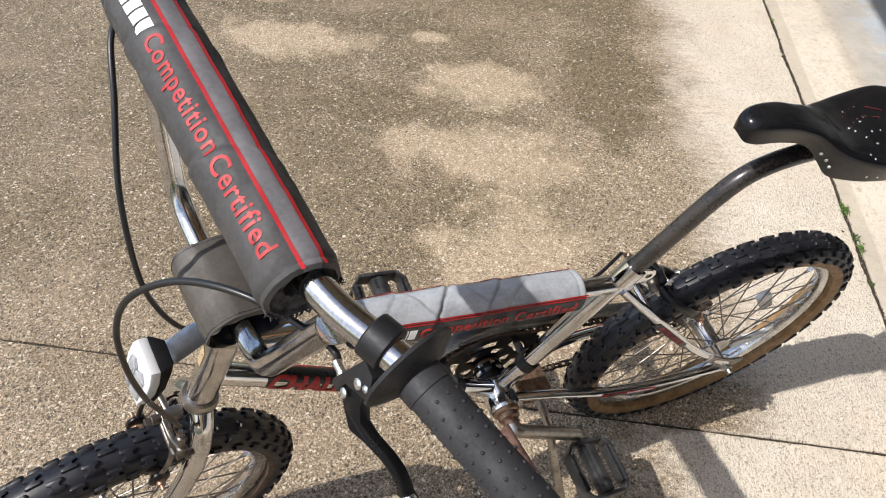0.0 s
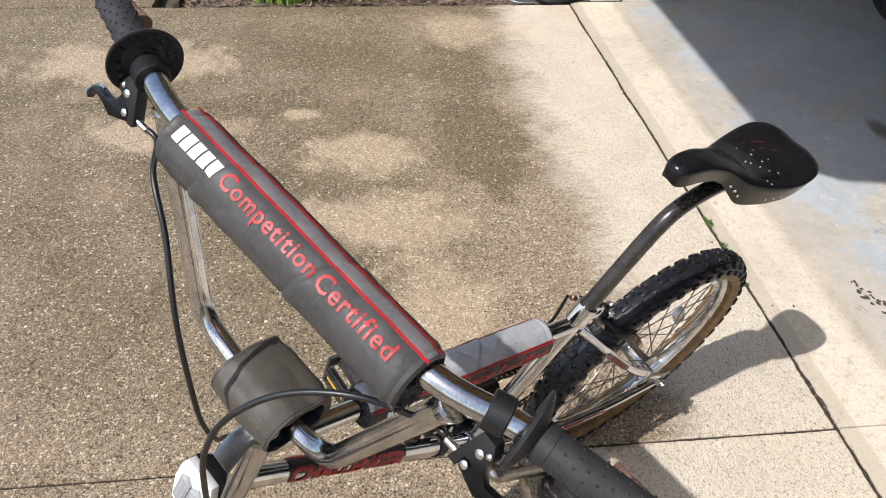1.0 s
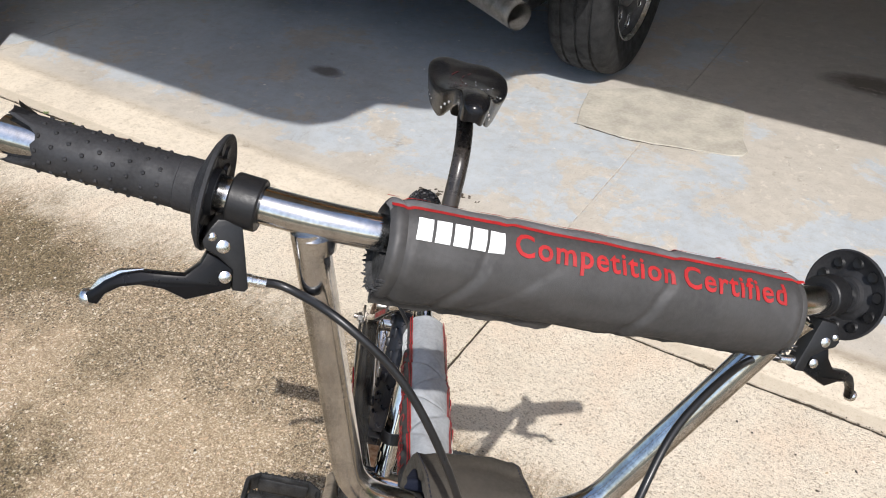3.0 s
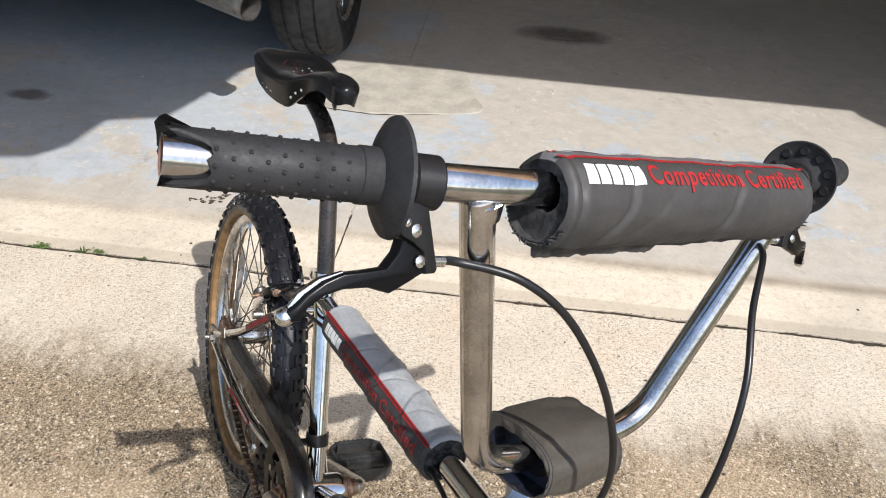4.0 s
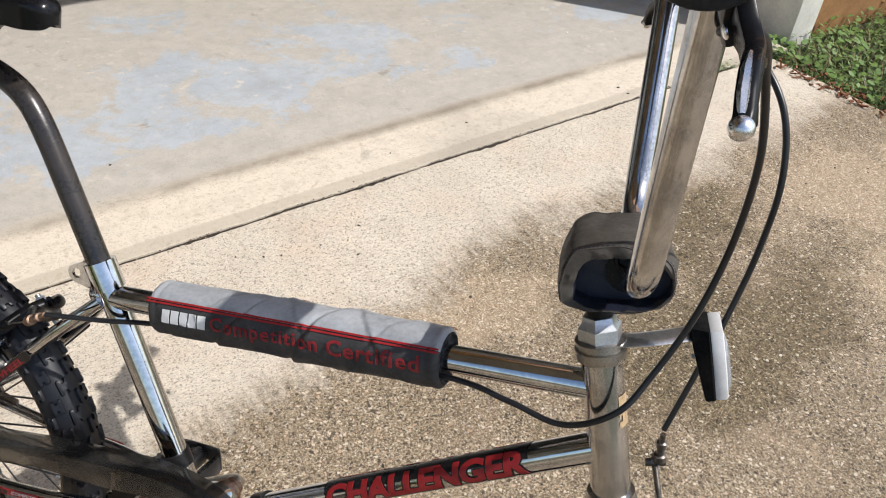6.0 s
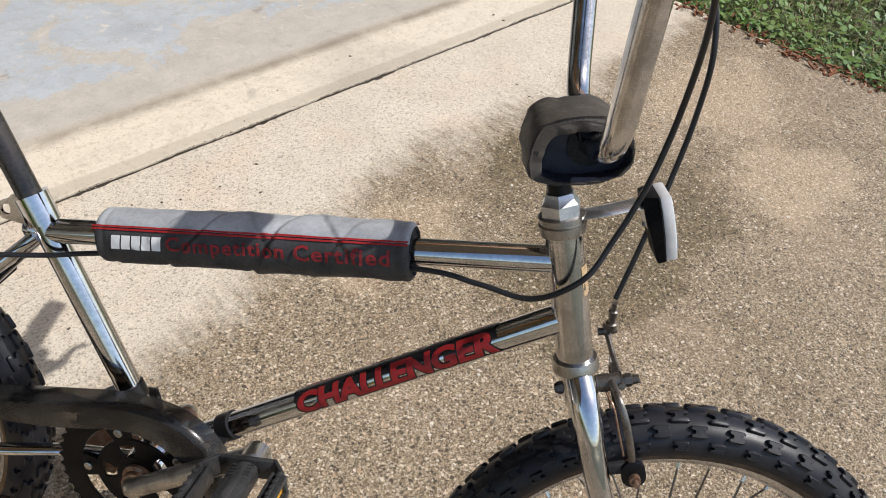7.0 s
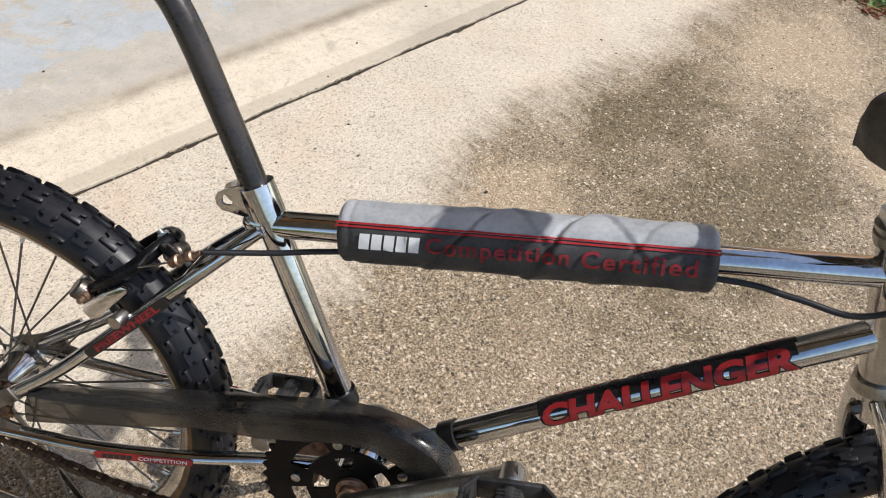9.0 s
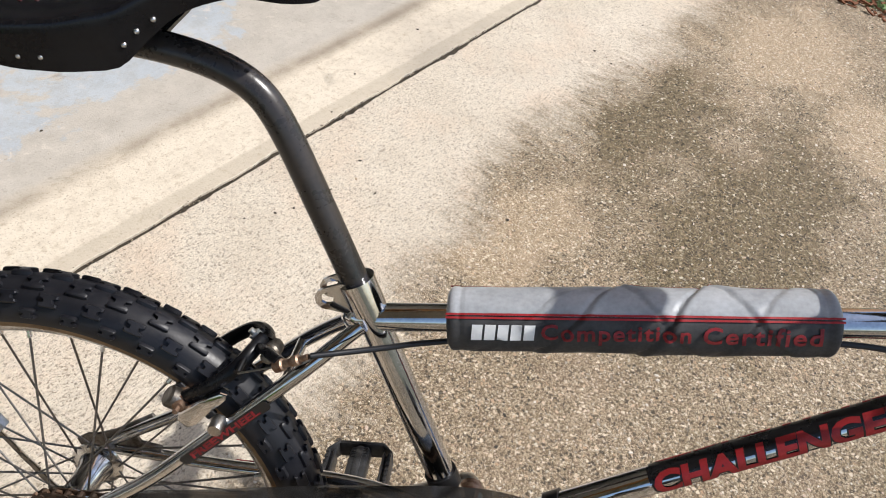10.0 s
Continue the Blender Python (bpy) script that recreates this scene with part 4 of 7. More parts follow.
def flakes(name, spots, mat, size, label, category, seed, thick=0.0016):
    """Curled scraps, each a small uneven polygon with thickness."""
    rnd = random.Random(seed)
    bm = bmesh.new()
    for a, n in spots:
        k = rnd.randint(5, 7)
        sz = size * rnd.uniform(0.5, 1.3)
        turn = rnd.uniform(0, 6.28)
        ring = [(sz * rnd.uniform(0.55, 1.0) * math.cos(6.283 * i / k), 0.6 * sz * rnd.uniform(0.55, 1.0) * math.sin(6.283 * i / k)) for i in range(k)]
        m = Matrix.Translation((a, n, 0.0022 + thick / 2)) @ Matrix.Rotation(turn, 4, "Z") @ Matrix.Rotation(rnd.uniform(-0.12, 0.12), 4, "X")
        plate(bm, ring, thick, m)
    ob = part(name, bm, mat, None, smooth=False)
    ob.matrix_basis = SITE
    return tagged(ob, label, category, kind="stuff")


rnd = random.Random(21)
flakes("leaf_scraps", [(-0.42 + rnd.gauss(0, 0.035), 0.285 + rnd.gauss(0, 0.010)) for k in range(16)] + [(-0.33 + rnd.gauss(0, 0.03), 0.315 + rnd.gauss(0, 0.010)) for k in range(14)], FLAKE, 0.0085, "dark dry leaf scraps on the garage floor", "litter", 5, 0.001)
flakes("dark_bits", [(-1.75, -0.13), (-0.98, -0.20), (1.55, -0.31), (1.02, -0.27), (2.12, -0.42), (0.75, -0.22), (1.30, 0.12), (1.86, -0.60), (-1.32, -0.90), (0.42, 0.36)] + [(rnd.uniform(-2.2, 2.3), rnd.uniform(-1.6, 0.1)) for k in range(46)], FLAKE, 0.0048, "small dark leaf and bark bits on the concrete", "litter", 6, 0.0012)
flakes("white_chips", [(-0.90, 1.02), (-0.22, 0.72), (0.55, 1.22), (0.12, 1.80)] + [(rnd.uniform(-2.0, 2.2), rnd.uniform(0.3, 1.8)) for k in range(24)], CHIP, 0.0055, "small white chips on the garage floor", "litter", 7, 0.002)


def stone_tones(name, stops):
    """Bare stones, each of a tone of its own."""
    m = material(name, (0.5, 0.5, 0.5), 0.7, 0, 0.2, 300, 0.3, 900)
    n, l = m.node_tree.nodes, m.node_tree.links
    geo, cr = n.new("ShaderNodeNewGeometry"), n.new("ShaderNodeValToRGB")
    cr.color_ramp.interpolation = "CONSTANT"
    els = cr.color_ramp.elements
    while len(els) < len(stops):
        els.new(0.5)
    for e, (pos, c) in zip(els, stops):
        e.position, e.color = pos, (*c, 1)
    l.new(geo.outputs["Random Per Island"], cr.inputs[0])
    blend = n.new("ShaderNodeMix")
    blend.data_type, blend.blend_type = "RGBA", "MULTIPLY"
    blend.inputs["Factor"].default_value = 0.5
    old = n["Principled BSDF"].inputs["Base Color"].links[0].from_socket
    l.new(cr.outputs[0], blend.inputs["A"])
    l.new(old, blend.inputs["B"])
    l.new(blend.outputs["Result"], n["Principled BSDF"].inputs["Base Color"])
    return m


PEBBLE = stone_tones("washed_pebbles", ((0.0, (0.88, 0.79, 0.64)), (0.34, (0.95, 0.88, 0.77)), (0.50, (0.84, 0.66, 0.52)), (0.64, (0.56, 0.42, 0.27)), (0.80, (0.34, 0.27, 0.20)), (0.90, (0.07, 0.058, 0.046))))
GRIT = stone_tones("joint_grit", ((0.0, (0.10, 0.075, 0.05)), (0.45, (0.26, 0.20, 0.14)), (0.75, (0.55, 0.46, 0.34)), (0.88, (0.05, 0.04, 0.03))))


def stones_at(name, spots, mat, label, seed, z=0.0):
    """Small uneven stones, half bedded: each a low six-sided dome. Spots: place, radius, height."""
    rnd = random.Random(seed)
    verts, faces = [], []
    for a, n, r, h in spots:
        turn, long = rnd.uniform(0, 6.283), rnd.uniform(0.5, 0.95)
        ct, st = math.cos(turn), math.sin(turn)
        base = len(verts)
        shape = [rnd.uniform(0.75, 1.15) for k in range(6)]
        for f, up in ((1.0, -0.0006), (rnd.uniform(0.55, 0.8), h)):
            for k in range(6):
                u, v = r * f * shape[k] * math.cos(k * math.pi / 3), r * f * long * shape[k] * math.sin(k * math.pi / 3)
                verts.append((a + u * ct - v * st, n + u * st + v * ct, z + up * (1 if up < 0 else rnd.uniform(0.7, 1.2))))
        for k in range(6):
            q = (k + 1) % 6
            faces.append((base + k, base + q, base + 6 + q, base + 6 + k))
        faces.append(tuple(base + 6 + k for k in range(6)))
    me = bpy.data.meshes.new(name)
    me.from_pydata(verts, [], faces)
    me.materials.append(mat)
    ob = new(name, me)
    ob.matrix_basis = SITE
    return tagged(ob, label, "gravel", kind="stuff")


def scatter(count, seed):
    rnd = random.Random(seed)
    out = []
    while len(out) < count:
        a, n = rnd.uniform(-2.25, 2.42), rnd.uniform(-2.3, -0.03)
        if abs(a) < 0.012:
            continue
        if n > -0.40 - (0.17 * max(0.0, 1 - a / 0.9) if a > 0 else 0) + 0.16 * noise.noise(Vector((a * 2.2, n * 2.2, 3))) and rnd.random() > 0.05:
            continue
        if rnd.random() > 0.75 + 0.7 * noise.noise(Vector((a * 4, n * 4, 8))):
            continue
        r = min(0.0046, 0.00125 * math.exp(abs(rnd.gauss(0, 0.52))))
        out.append((a, n, r, r * rnd.uniform(0.18, 0.42)))
    return out


stones_at("pebbles", scatter(21000, 31), PEBBLE, "pale and brown pebbles bedded in the driveway surface", 32, 0.0002)
rnd = random.Random(33)
spots = []
for k in range(1500):
    a = rnd.uniform(-2.3, 2.45)
    if rnd.random() < 0.5 + noise.noise(Vector((a * 4, 0, 2))):
        spots.append((a, rnd.gauss(0.001, 0.0035), rnd.uniform(0.0008, 0.0026), rnd.uniform(0.0004, 0.0016)))
for k in range(500):
    n = rnd.uniform(-2.2, 0)
    if rnd.random() < 0.45 + noise.noise(Vector((0, n * 4, 6))):
        spots.append((rnd.gauss(0, 0.003), n, rnd.uniform(0.0008, 0.0022), rnd.uniform(0.0004, 0.0014)))
stones_at("grit", spots, GRIT, "dark grit and sand grains lying in the slab joints", 34, 0.0003)


def tuft(a, n, size, seed):
    """A sprig of weed growing from the slab joint."""
    rnd = random.Random(seed)
    bm = bmesh.new()
    for k in range(16):
        t = rnd.uniform(0, 6.283)
        d = Vector((math.cos(t) * 1.4, math.sin(t) * 0.7, rnd.uniform(0.5, 1.6))).normalized() * size * rnd.uniform(0.5, 1.0)
        b = Vector((a + rnd.uniform(-0.5, 0.5) * size, n + rnd.uniform(-0.2, 0.2) * size, -0.004))
        sweep(bm, [b, b + d * 0.6, b + d + Vector((0, 0, -0.15 * size))], [0.0011, 0.0022, 0.0004], 4)
    ob = part("weed_tuft", bm, MOSS, None)
    ob.matrix_basis = SITE
    return tagged(ob, "small green weed growing in the slab joint", "weed", group="weeds in the joint")


for k, (a, n) in enumerate(((-0.62, 0.0), (-0.46, 0.001), (-1.62, 0.0))):
    tuft(a, n, 0.020 if k == 0 else 0.012, k)

# ---- the bicycle: x ahead, y to its left, z up from the ground, leaning on its stand ----
BIKE = thing("bicycle", "chrome kids' bicycle with black padding, leaning on its kickstand", "bicycle", pose(0, 0, 0, LEAN))
BB = Vector((0.400, 0, 0.287))
HT_TOP, HT_LOW = Vector((0.7595, 0, 0.658)), Vector((0.7995, 0, 0.540))
ST_TOP = Vector((0.266, 0, 0.549))
TT_A, TT_B = Vector((0.274, 0, 0.524)), Vector((0.760, 0, 0.630))
DT_B = Vector((0.783, 0, 0.580))
REAR, REAR_R, FRONT_R = Vector((0.006, 0, 0.246)), 0.258, 0.252
AXIS = (HT_TOP - HT_LOW).normalized()
STEER = Matrix.Translation(HT_TOP) @ Matrix.Rotation(radians(11), 4, AXIS) @ Matrix.Translation(-HT_TOP)
FRONT = Vector((0.950, 0.004, 0.254))


def tube_part(name, pts, r, mat, parent, seg=20, steer=False, label="", **kw):
    bm = bmesh.new()
    sweep(bm, pts, r, seg, **kw)
    if steer:
        bm.transform(STEER)
    return part(name, bm, mat, parent, label)


def lathe_part(name, profile, a, b, mat, parent, seg=32, steer=False, label="", closed=False):
    bm = bmesh.new()
    lathe(bm, profile, a, b, seg, closed=closed)
    if steer:
        bm.transform(STEER)
    return part(name, bm, mat, parent, label)


# frame
tube_part("seat_tube", [BB, ST_TOP], 0.0132, CHROME, BIKE, 24)
top_tube = tube_part("top_tube", [TT_A, TT_B], 0.0123, CHROME, BIKE, 24)
down_tube = tube_part("down_tube", [BB, DT_B], 0.0133, CHROME, BIKE, 24)
head_tube = tube_part("head_tube", [HT_TOP, HT_LOW], 0.0165, WORN_CHROME, BIKE, 28)
lathe_part("head_cup", [(-0.001, 0.0166), (-0.001, 0.0195), (0.006, 0.0205), (0.008, 0.0205), (0.009, 0.0185), (0.011, 0.0185), (0.012, 0.020), (0.015, 0.020), (0.016, 0.017)], HT_TOP, HT_TOP + AXIS, STEEL, BIKE)
lathe_part("lock_nut", [(0.016, 0.016), (0.016, 0.0175), (0.026, 0.0175), (0.029, 0.0145), (0.035, 0.0128), (0.035, 0.010)], HT_TOP, HT_TOP + AXIS, ZINC, BIKE, 6)
lathe_part("head_cup", [(-0.001, 0.0166), (-0.001, 0.0195), (0.006, 0.021), (0.010, 0.021), (0.012, 0.018), (0.014, 0.016)], HT_LOW, HT_LOW - AXIS, STEEL, BIKE)
lathe_part("bottom_bracket", [(-0.036, 0.012), (-0.036, 0.0225), (-0.031, 0.024), (0.031, 0.024), (0.036, 0.0225), (0.036, 0.012)], BB, BB + Vector((0, 1, 0)), CHROME, BIKE)
for s in (-1, 1):
    tube_part("seat_stay", rounded([(0.272, s * 0.010, 0.522), (0.225, s * 0.030, 0.472), (0.100, s * 0.048, 0.330), (0.008, s * 0.060, 0.252)], 0.03), 0.0068, CHROME, BIKE, 14)
    tube_part("chain_stay", rounded([(0.385, s * 0.018, 0.284), (0.31, s * 0.036, 0.284), (0.245, s * 0.049, 0.271), (0.14, s * 0.056, 0.250), (0.010, s * 0.060, 0.240)], 0.04), 0.0075, CHROME, BIKE, 14, flat=0.85)
    bm = bmesh.new()
    plate(bm, [(-0.038, -0.002), (-0.034, -0.010), (-0.012, -0.016), (0.030, -0.012), (0.056, 0.000), (0.058, 0.010), (0.034, 0.012), (0.030, 0.020), (0.058, 0.044), (0.048, 0.056), (0.006, 0.022), (-0.012, 0.012), (-0.026, 0.008)], 0.004, frame_of((0.006, s * 0.060, 0.246), (1, 0, 0), (0, 0, 1)), 0.0008)
    part("dropout", bm, DARK_STEEL, BIKE)
bm = bmesh.new()
sweep(bm, [(0.215, -0.034, 0.462), (0.215, 0.034, 0.462)], 0.005, 12)
part("stay_bridge", bm, CHROME, BIKE)
for a, b, r in ((ST_TOP + Vector((0.0, 0, -0.024)), TT_A + Vector((0.012, 0, 0.002)), 0.0145),):
    bm = bmesh.new()
    bmesh.ops.create_uvsphere(bm, u_segments=16, v_segments=10, radius=r, matrix=Matrix.Translation(a))
    part("weld_lug", bm, CHROME, BIKE)

# seat post, clamp and saddle
clamp_dir = (ST_TOP - BB).normalized()
bm = bmesh.new()
lathe(bm, [(-0.018, 0.0134), (-0.018, 0.0160), (0.012, 0.0160), (0.012, 0.0130)], ST_TOP, ST_TOP + clamp_dir, 28)
for y0, y1 in ((-0.0105, -0.0075), (0.0075, 0.0105)):
    ear = frame_of(ST_TOP + Vector((-0.002, 0, -0.003)), (-1, 0, -0.12), clamp_dir)
    out = [(0.0, 0.0150), (0.014, 0.0135), (0.026, 0.0085), (0.032, 0.0050), (0.0345, -0.0005), (0.0335, -0.0065), (0.029, -0.0110), (0.020, -0.0125), (0.010, -0.0140), (0.0, -0.0150)]
    hole = [(0.019, 0.0045), (0.021, 0.0048), (0.024, 0.0046), (0.0275, 0.0030), (0.0290, -0.0010), (0.0285, -0.0045), (0.0260, -0.0060), (0.022, -0.0060), (0.0195, -0.0050), (0.0185, 0.0)]
    side = [Vector((0, y, 0)) for y in (y0, y1)]
    vo = [[bm.verts.new(ear @ Vector((x, y, 0)) + d) for x, y in out] for d in side]
    vi = [[bm.verts.new(ear @ Vector((x, y, 0)) + d) for x, y in hole] for d in side]
    for k in range(10):
        j = (k + 1) % 10
        for q in ((vo[1][k], vo[1][j], vi[1][j], vi[1][k]), (vo[0][j], vo[0][k], vi[0][k], vi[0][j]), (vo[0][k], vo[0][j], vo[1][j], vo[1][k]), (vi[0][j], vi[0][k], vi[1][k], vi[1][j])):
            bm.faces.new(q)
bmesh.ops.recalc_face_normals(bm, faces=bm.faces[:])
clamp = part("seat_clamp", bm, CHROME, BIKE)
post = rounded([BB.lerp(ST_TOP, 0.8), (0.190, 0, 0.690), (0.165, 0, 0.714), (0.120, 0, 0.726), (0.045, 0, 0.727)], 0.045, 8)
tube_part("seat_post", post, 0.0118, WORN_PAINT, BIKE, 24, label="bent black seat post with worn paint")


def saddle_mesh():
    """Rows from the nose to the tail: x, half width, top, lower edge."""
    rows = [(0.220, 0.004, 0.801, 0.792), (0.215, 0.012, 0.810, 0.787), (0.201, 0.0175, 0.815, 0.785), (0.178, 0.0195, 0.813, 0.784), (0.150, 0.021, 0.805, 0.778),
            (0.125, 0.0245, 0.795, 0.765), (0.105, 0.031, 0.785, 0.744), (0.088, 0.039, 0.777, 0.726), (0.060, 0.048, 0.767, 0.719), (0.030, 0.056, 0.760, 0.717), (0.004, 0.061, 0.757, 0.718),
            (-0.022, 0.063, 0.756, 0.721), (-0.045, 0.060, 0.756, 0.725), (-0.062, 0.050, 0.755, 0.729), (-0.073, 0.034, 0.751, 0.732), (-0.078, 0.008, 0.746, 0.735)]
    upper = spline([(x, w, t) for x, w, t, b in rows], 3)
    lower = spline([(x, b, 0) for x, w, t, b in rows], 3)
    rows = [(p.x, max(0.003, p.y), p.z - 0.004, p.z - q.y + 0.002) for p, q in zip(upper, lower)]
    bm = bmesh.new()
    rings = []
    n = 26
    for x, w, top, skirt in rows:
        ring = []
        for k in range(n + 1):
            u = k / n * 2 - 1
            a = abs(u)
            if a < 0.62:
                yy = math.sin(a / 0.62 * math.pi / 2) * w
                zz = top - (1 - math.cos(a / 0.62 * math.pi / 2)) * skirt * 0.32
            else:
                yy = w * (1 - 0.10 * (a - 0.62) / 0.38)
                zz = top - skirt * (0.32 + 0.68 * (a - 0.62) / 0.38)
            zz -= 0.004 * math.exp(-(u / 0.25) ** 2) * (1 if x < 0.08 else 0)
            ring.append(bm.verts.new((x, math.copysign(yy, u) - 0.03 * max(0, x), zz + 0.0012 * noise.noise(Vector((x * 40, u * 3, 1))))))
        rings.append(ring)
    for a, b in zip(rings, rings[1:]):
        for k in range(n):
            bm.faces.new((a[k], a[k + 1], b[k + 1], b[k]))
    bm.faces.new(rings[0])
    bm.faces.new(rings[-1][::-1])
    bmesh.ops.recalc_face_normals(bm, faces=bm.faces[:])
    bmesh.ops.solidify(bm, geom=bm.faces[:], thickness=0.004)
    return bm


saddle = part("saddle", saddle_mesh(), VINYL, BIKE, "black vinyl saddle with water drops")
bm = bmesh.new()
box(bm, pose(0.050, 0, 0.729), 0.045, 0.044, 0.026, 0.006)
box(bm, pose(-0.01, 0.022, 0.722), 0.11, 0.006, 0.006, 0.002)
box(bm, pose(-0.01, -0.022, 0.722), 0.11, 0.006, 0.006, 0.002)
part("saddle_clamp", bm, BLACK_PAINT, saddle)
bm = bmesh.new()
bmesh.ops.create_uvsphere(bm, u_segments=10, v_segments=6, radius=0.0022)
RIVET_ME = part_mesh("rivet", bm, ALLOY)
for s in (-1, 1):
    for x, w, z in ((0.110, 0.0275, 0.755), (0.100, 0.0315, 0.746), (0.092, 0.0345, 0.736), (0.040, 0.0485, 0.7215), (0.026, 0.0515, 0.7205), (0.012, 0.0540, 0.7205)):
        ob = new("rivet", RIVET_ME)
        ob.parent, ob.matrix_basis = saddle, Matrix.Translation((x, s * w - 0.03 * x, z))
bm = bmesh.new()
bmesh.ops.create_icosphere(bm, subdivisions=1, radius=0.0017)
FLECK_ME = part_mesh("nick", bm, WHITE_PLASTIC)
for x, y in ((0.042, -0.024), (0.017, -0.013), (0.028, -0.007), (0.057, 0.003), (0.049, 0.007), (0.008, 0.009), (0.022, 0.009), (0.039, 0.017), (0.029, 0.027), (0.018, 0.035), (0.051, 0.040), (0.047, 0.046)):
    ob = new("nick", FLECK_ME)
    hit = saddle.data
    near = min((v.co for v in hit.vertices if v.co.z > 0.74), key=lambda c: (c.x - x) ** 2 + (c.y - y) ** 2)
    top = max(v.co.z for v in hit.vertices if abs(v.co.x - near.x) < 0.004 and abs(v.co.y - near.y) < 0.004)
    ob.parent, ob.matrix_basis = saddle, Matrix.Translation((x, y, top + 0.0002)) @ Matrix.Rotation(x * 90, 4, "Z") @ Matrix.Diagonal((0.95, 0.55, 0.4, 1))
# faded red outline printed on the seat
for k in (0, 1):
    bm = bmesh.new()
    pts = [Vector((0.055 - 0.075 * t, -0.012 - 0.018 * math.sin(t * 3.0) + 0.016 * k, 0)) for t in (i / 14 for i in range(15))]
    for p in pts:
        c = min((v.co for v in saddle.data.vertices if v.co.z > 0.735), key=lambda c: (c.x - p.x) ** 2 + (c.y - p.y) ** 2 - c.z * 0.0001)
        p.z = c.z + 0.0004
    sweep(bm, spline(pts, 2), 0.0007, 6)
    part("print_line", bm, FADED_RED, saddle)

# pads with their printing
def creased(wobble, folds, turn=0.0, steady=False, hems=()):
    """Height of a stuffed sleeve: soft lumps, fine puckers and folds at (x, slant, height)."""
    def relief(x, t):
        p = Vector((x * 14 + turn, math.sin(t) * 1.1, math.cos(t) * 1.1))
        w = noise.noise(p) * wobble + noise.noise(p * 2.7 + Vector((5, 1, 2))) * wobble * 0.7
        w += noise.ridged_multi_fractal(Vector((x * 30 + t * 1.6, t * 1.3 - x * 22, turn)), 1.0, 2.0, 2, 0.9, 2.0) * wobble * 0.22
        calm = 0.25 + 0.75 * min(1.0, abs(t - 0.35) / 1.1)
        for x0, slant, h in folds:
            h *= calm if steady else 1.0
            d = x - x0 - slant * t + 0.003 * noise.noise(Vector((t * 2.0, x0 * 50, 1)))
            w += h * (1 / (1 + math.exp(-max(-40, min(40, d / 0.0009))))) * math.exp(-max(d, 0) / 0.016)
            w -= h * 0.6 * math.exp(-((d + 0.003) / 0.0025) ** 2)
        for x0 in hems:
            w -= 0.0009 * math.exp(-((x - x0) / 0.0016) ** 2)
        return w
    return relief


def pad_body(name, a, b, r, up, bands, mats, parent, label, wobble=0.0015, seg=72, rows=150, gap=None, sag=1.0, relief=None):
    """A padded sleeve from a to b. bands: (from, to, material) in degrees round it, 0 along up."""
    a, b, up = Vector(a), Vector(b), Vector(up)
    d = (b - a).normalized()
    m = frame_of(a, d, up.cross(d))
    length = (b - a).length
    bm = bmesh.new()
    rings = []
    for i in range(rows + 1):
        x = length * i / rows
        ring = []
        for k in range(seg):
            t = 2 * math.pi * k / seg
            w = relief(x, (t + math.pi) % (2 * math.pi) - math.pi)
            rr = r + w - (0.004 if i in (0, rows) else 0.001 if i in (1, rows - 1) else 0)
            ring.append(bm.verts.new((x, rr * math.sin(t), rr * math.cos(t) * sag)))
        rings.append(ring)
    for i, (p, q) in enumerate(zip(rings, rings[1:])):
        for k in range(seg):
            f = bm.faces.new((p[k], p[(k + 1) % seg], q[(k + 1) % seg], q[k]))
            deg = ((k + 0.5) / seg * 360 + 180) % 360 - 180
            for lo, hi, mi in bands:
                if lo <= deg < hi:
                    f.material_index = mi
    inner, up_by = 0.44 * r, gap or 0.0
    for ring, x in ((rings[0], 0.003), (rings[-1], length - 0.003)):
        mid = [bm.verts.new((x, 0.8 * r * math.sin(2 * math.pi * k / seg), 0.8 * r * math.cos(2 * math.pi * k / seg))) for k in range(seg)]
        hole = [bm.verts.new((x + 0.0015 * noise.noise(Vector((k * 0.4, x * 90, 2))), inner * math.sin(2 * math.pi * k / seg), up_by + inner * math.cos(2 * math.pi * k / seg))) for k in range(seg)]
        deep = [bm.verts.new((x + (0.02 if x < 0.01 else -0.02), v.co.y, v.co.z)) for v in hole]
        for u, v in ((ring, mid), (mid, hole), (hole, deep)):
            for k in range(seg):
                bm.faces.new((u[k], u[(k + 1) % seg], v[(k + 1) % seg], v[k])).material_index = len(mats) - 1
    bmesh.ops.recalc_face_normals(bm, faces=bm.faces[:])
    return bm, m


def print_on(bm, m, x0, r, base_deg, lift=0.0012, relief=None):
    """Lay a flat drawing on a sleeve of radius r, its baseline at base_deg round it."""
    fine(bm, 0.004)
    for v in bm.verts:
        v.co.x += x0
        v.co.y += radians(base_deg) * r
    wrap(bm, r, lift, relief)
    bm.transform(m)


def stripe(m, length, r, deg, width, lift=0.0010, relief=None):
    bm = bmesh.new()
    n = 160
    for k in range(n):
        vs = [bm.verts.new((length * (k + i) / n, j * width, 0)) for i, j in ((0, 0), (1, 0), (1, 1), (0, 1))]
        bm.faces.new(vs)
    bmesh.ops.remove_doubles(bm, verts=bm.verts[:], dist=1e-6)
    for v in bm.verts:
        v.co.y += radians(deg) * r
    wrap(bm, r, lift, relief)
    bm.transform(m)
    return bm


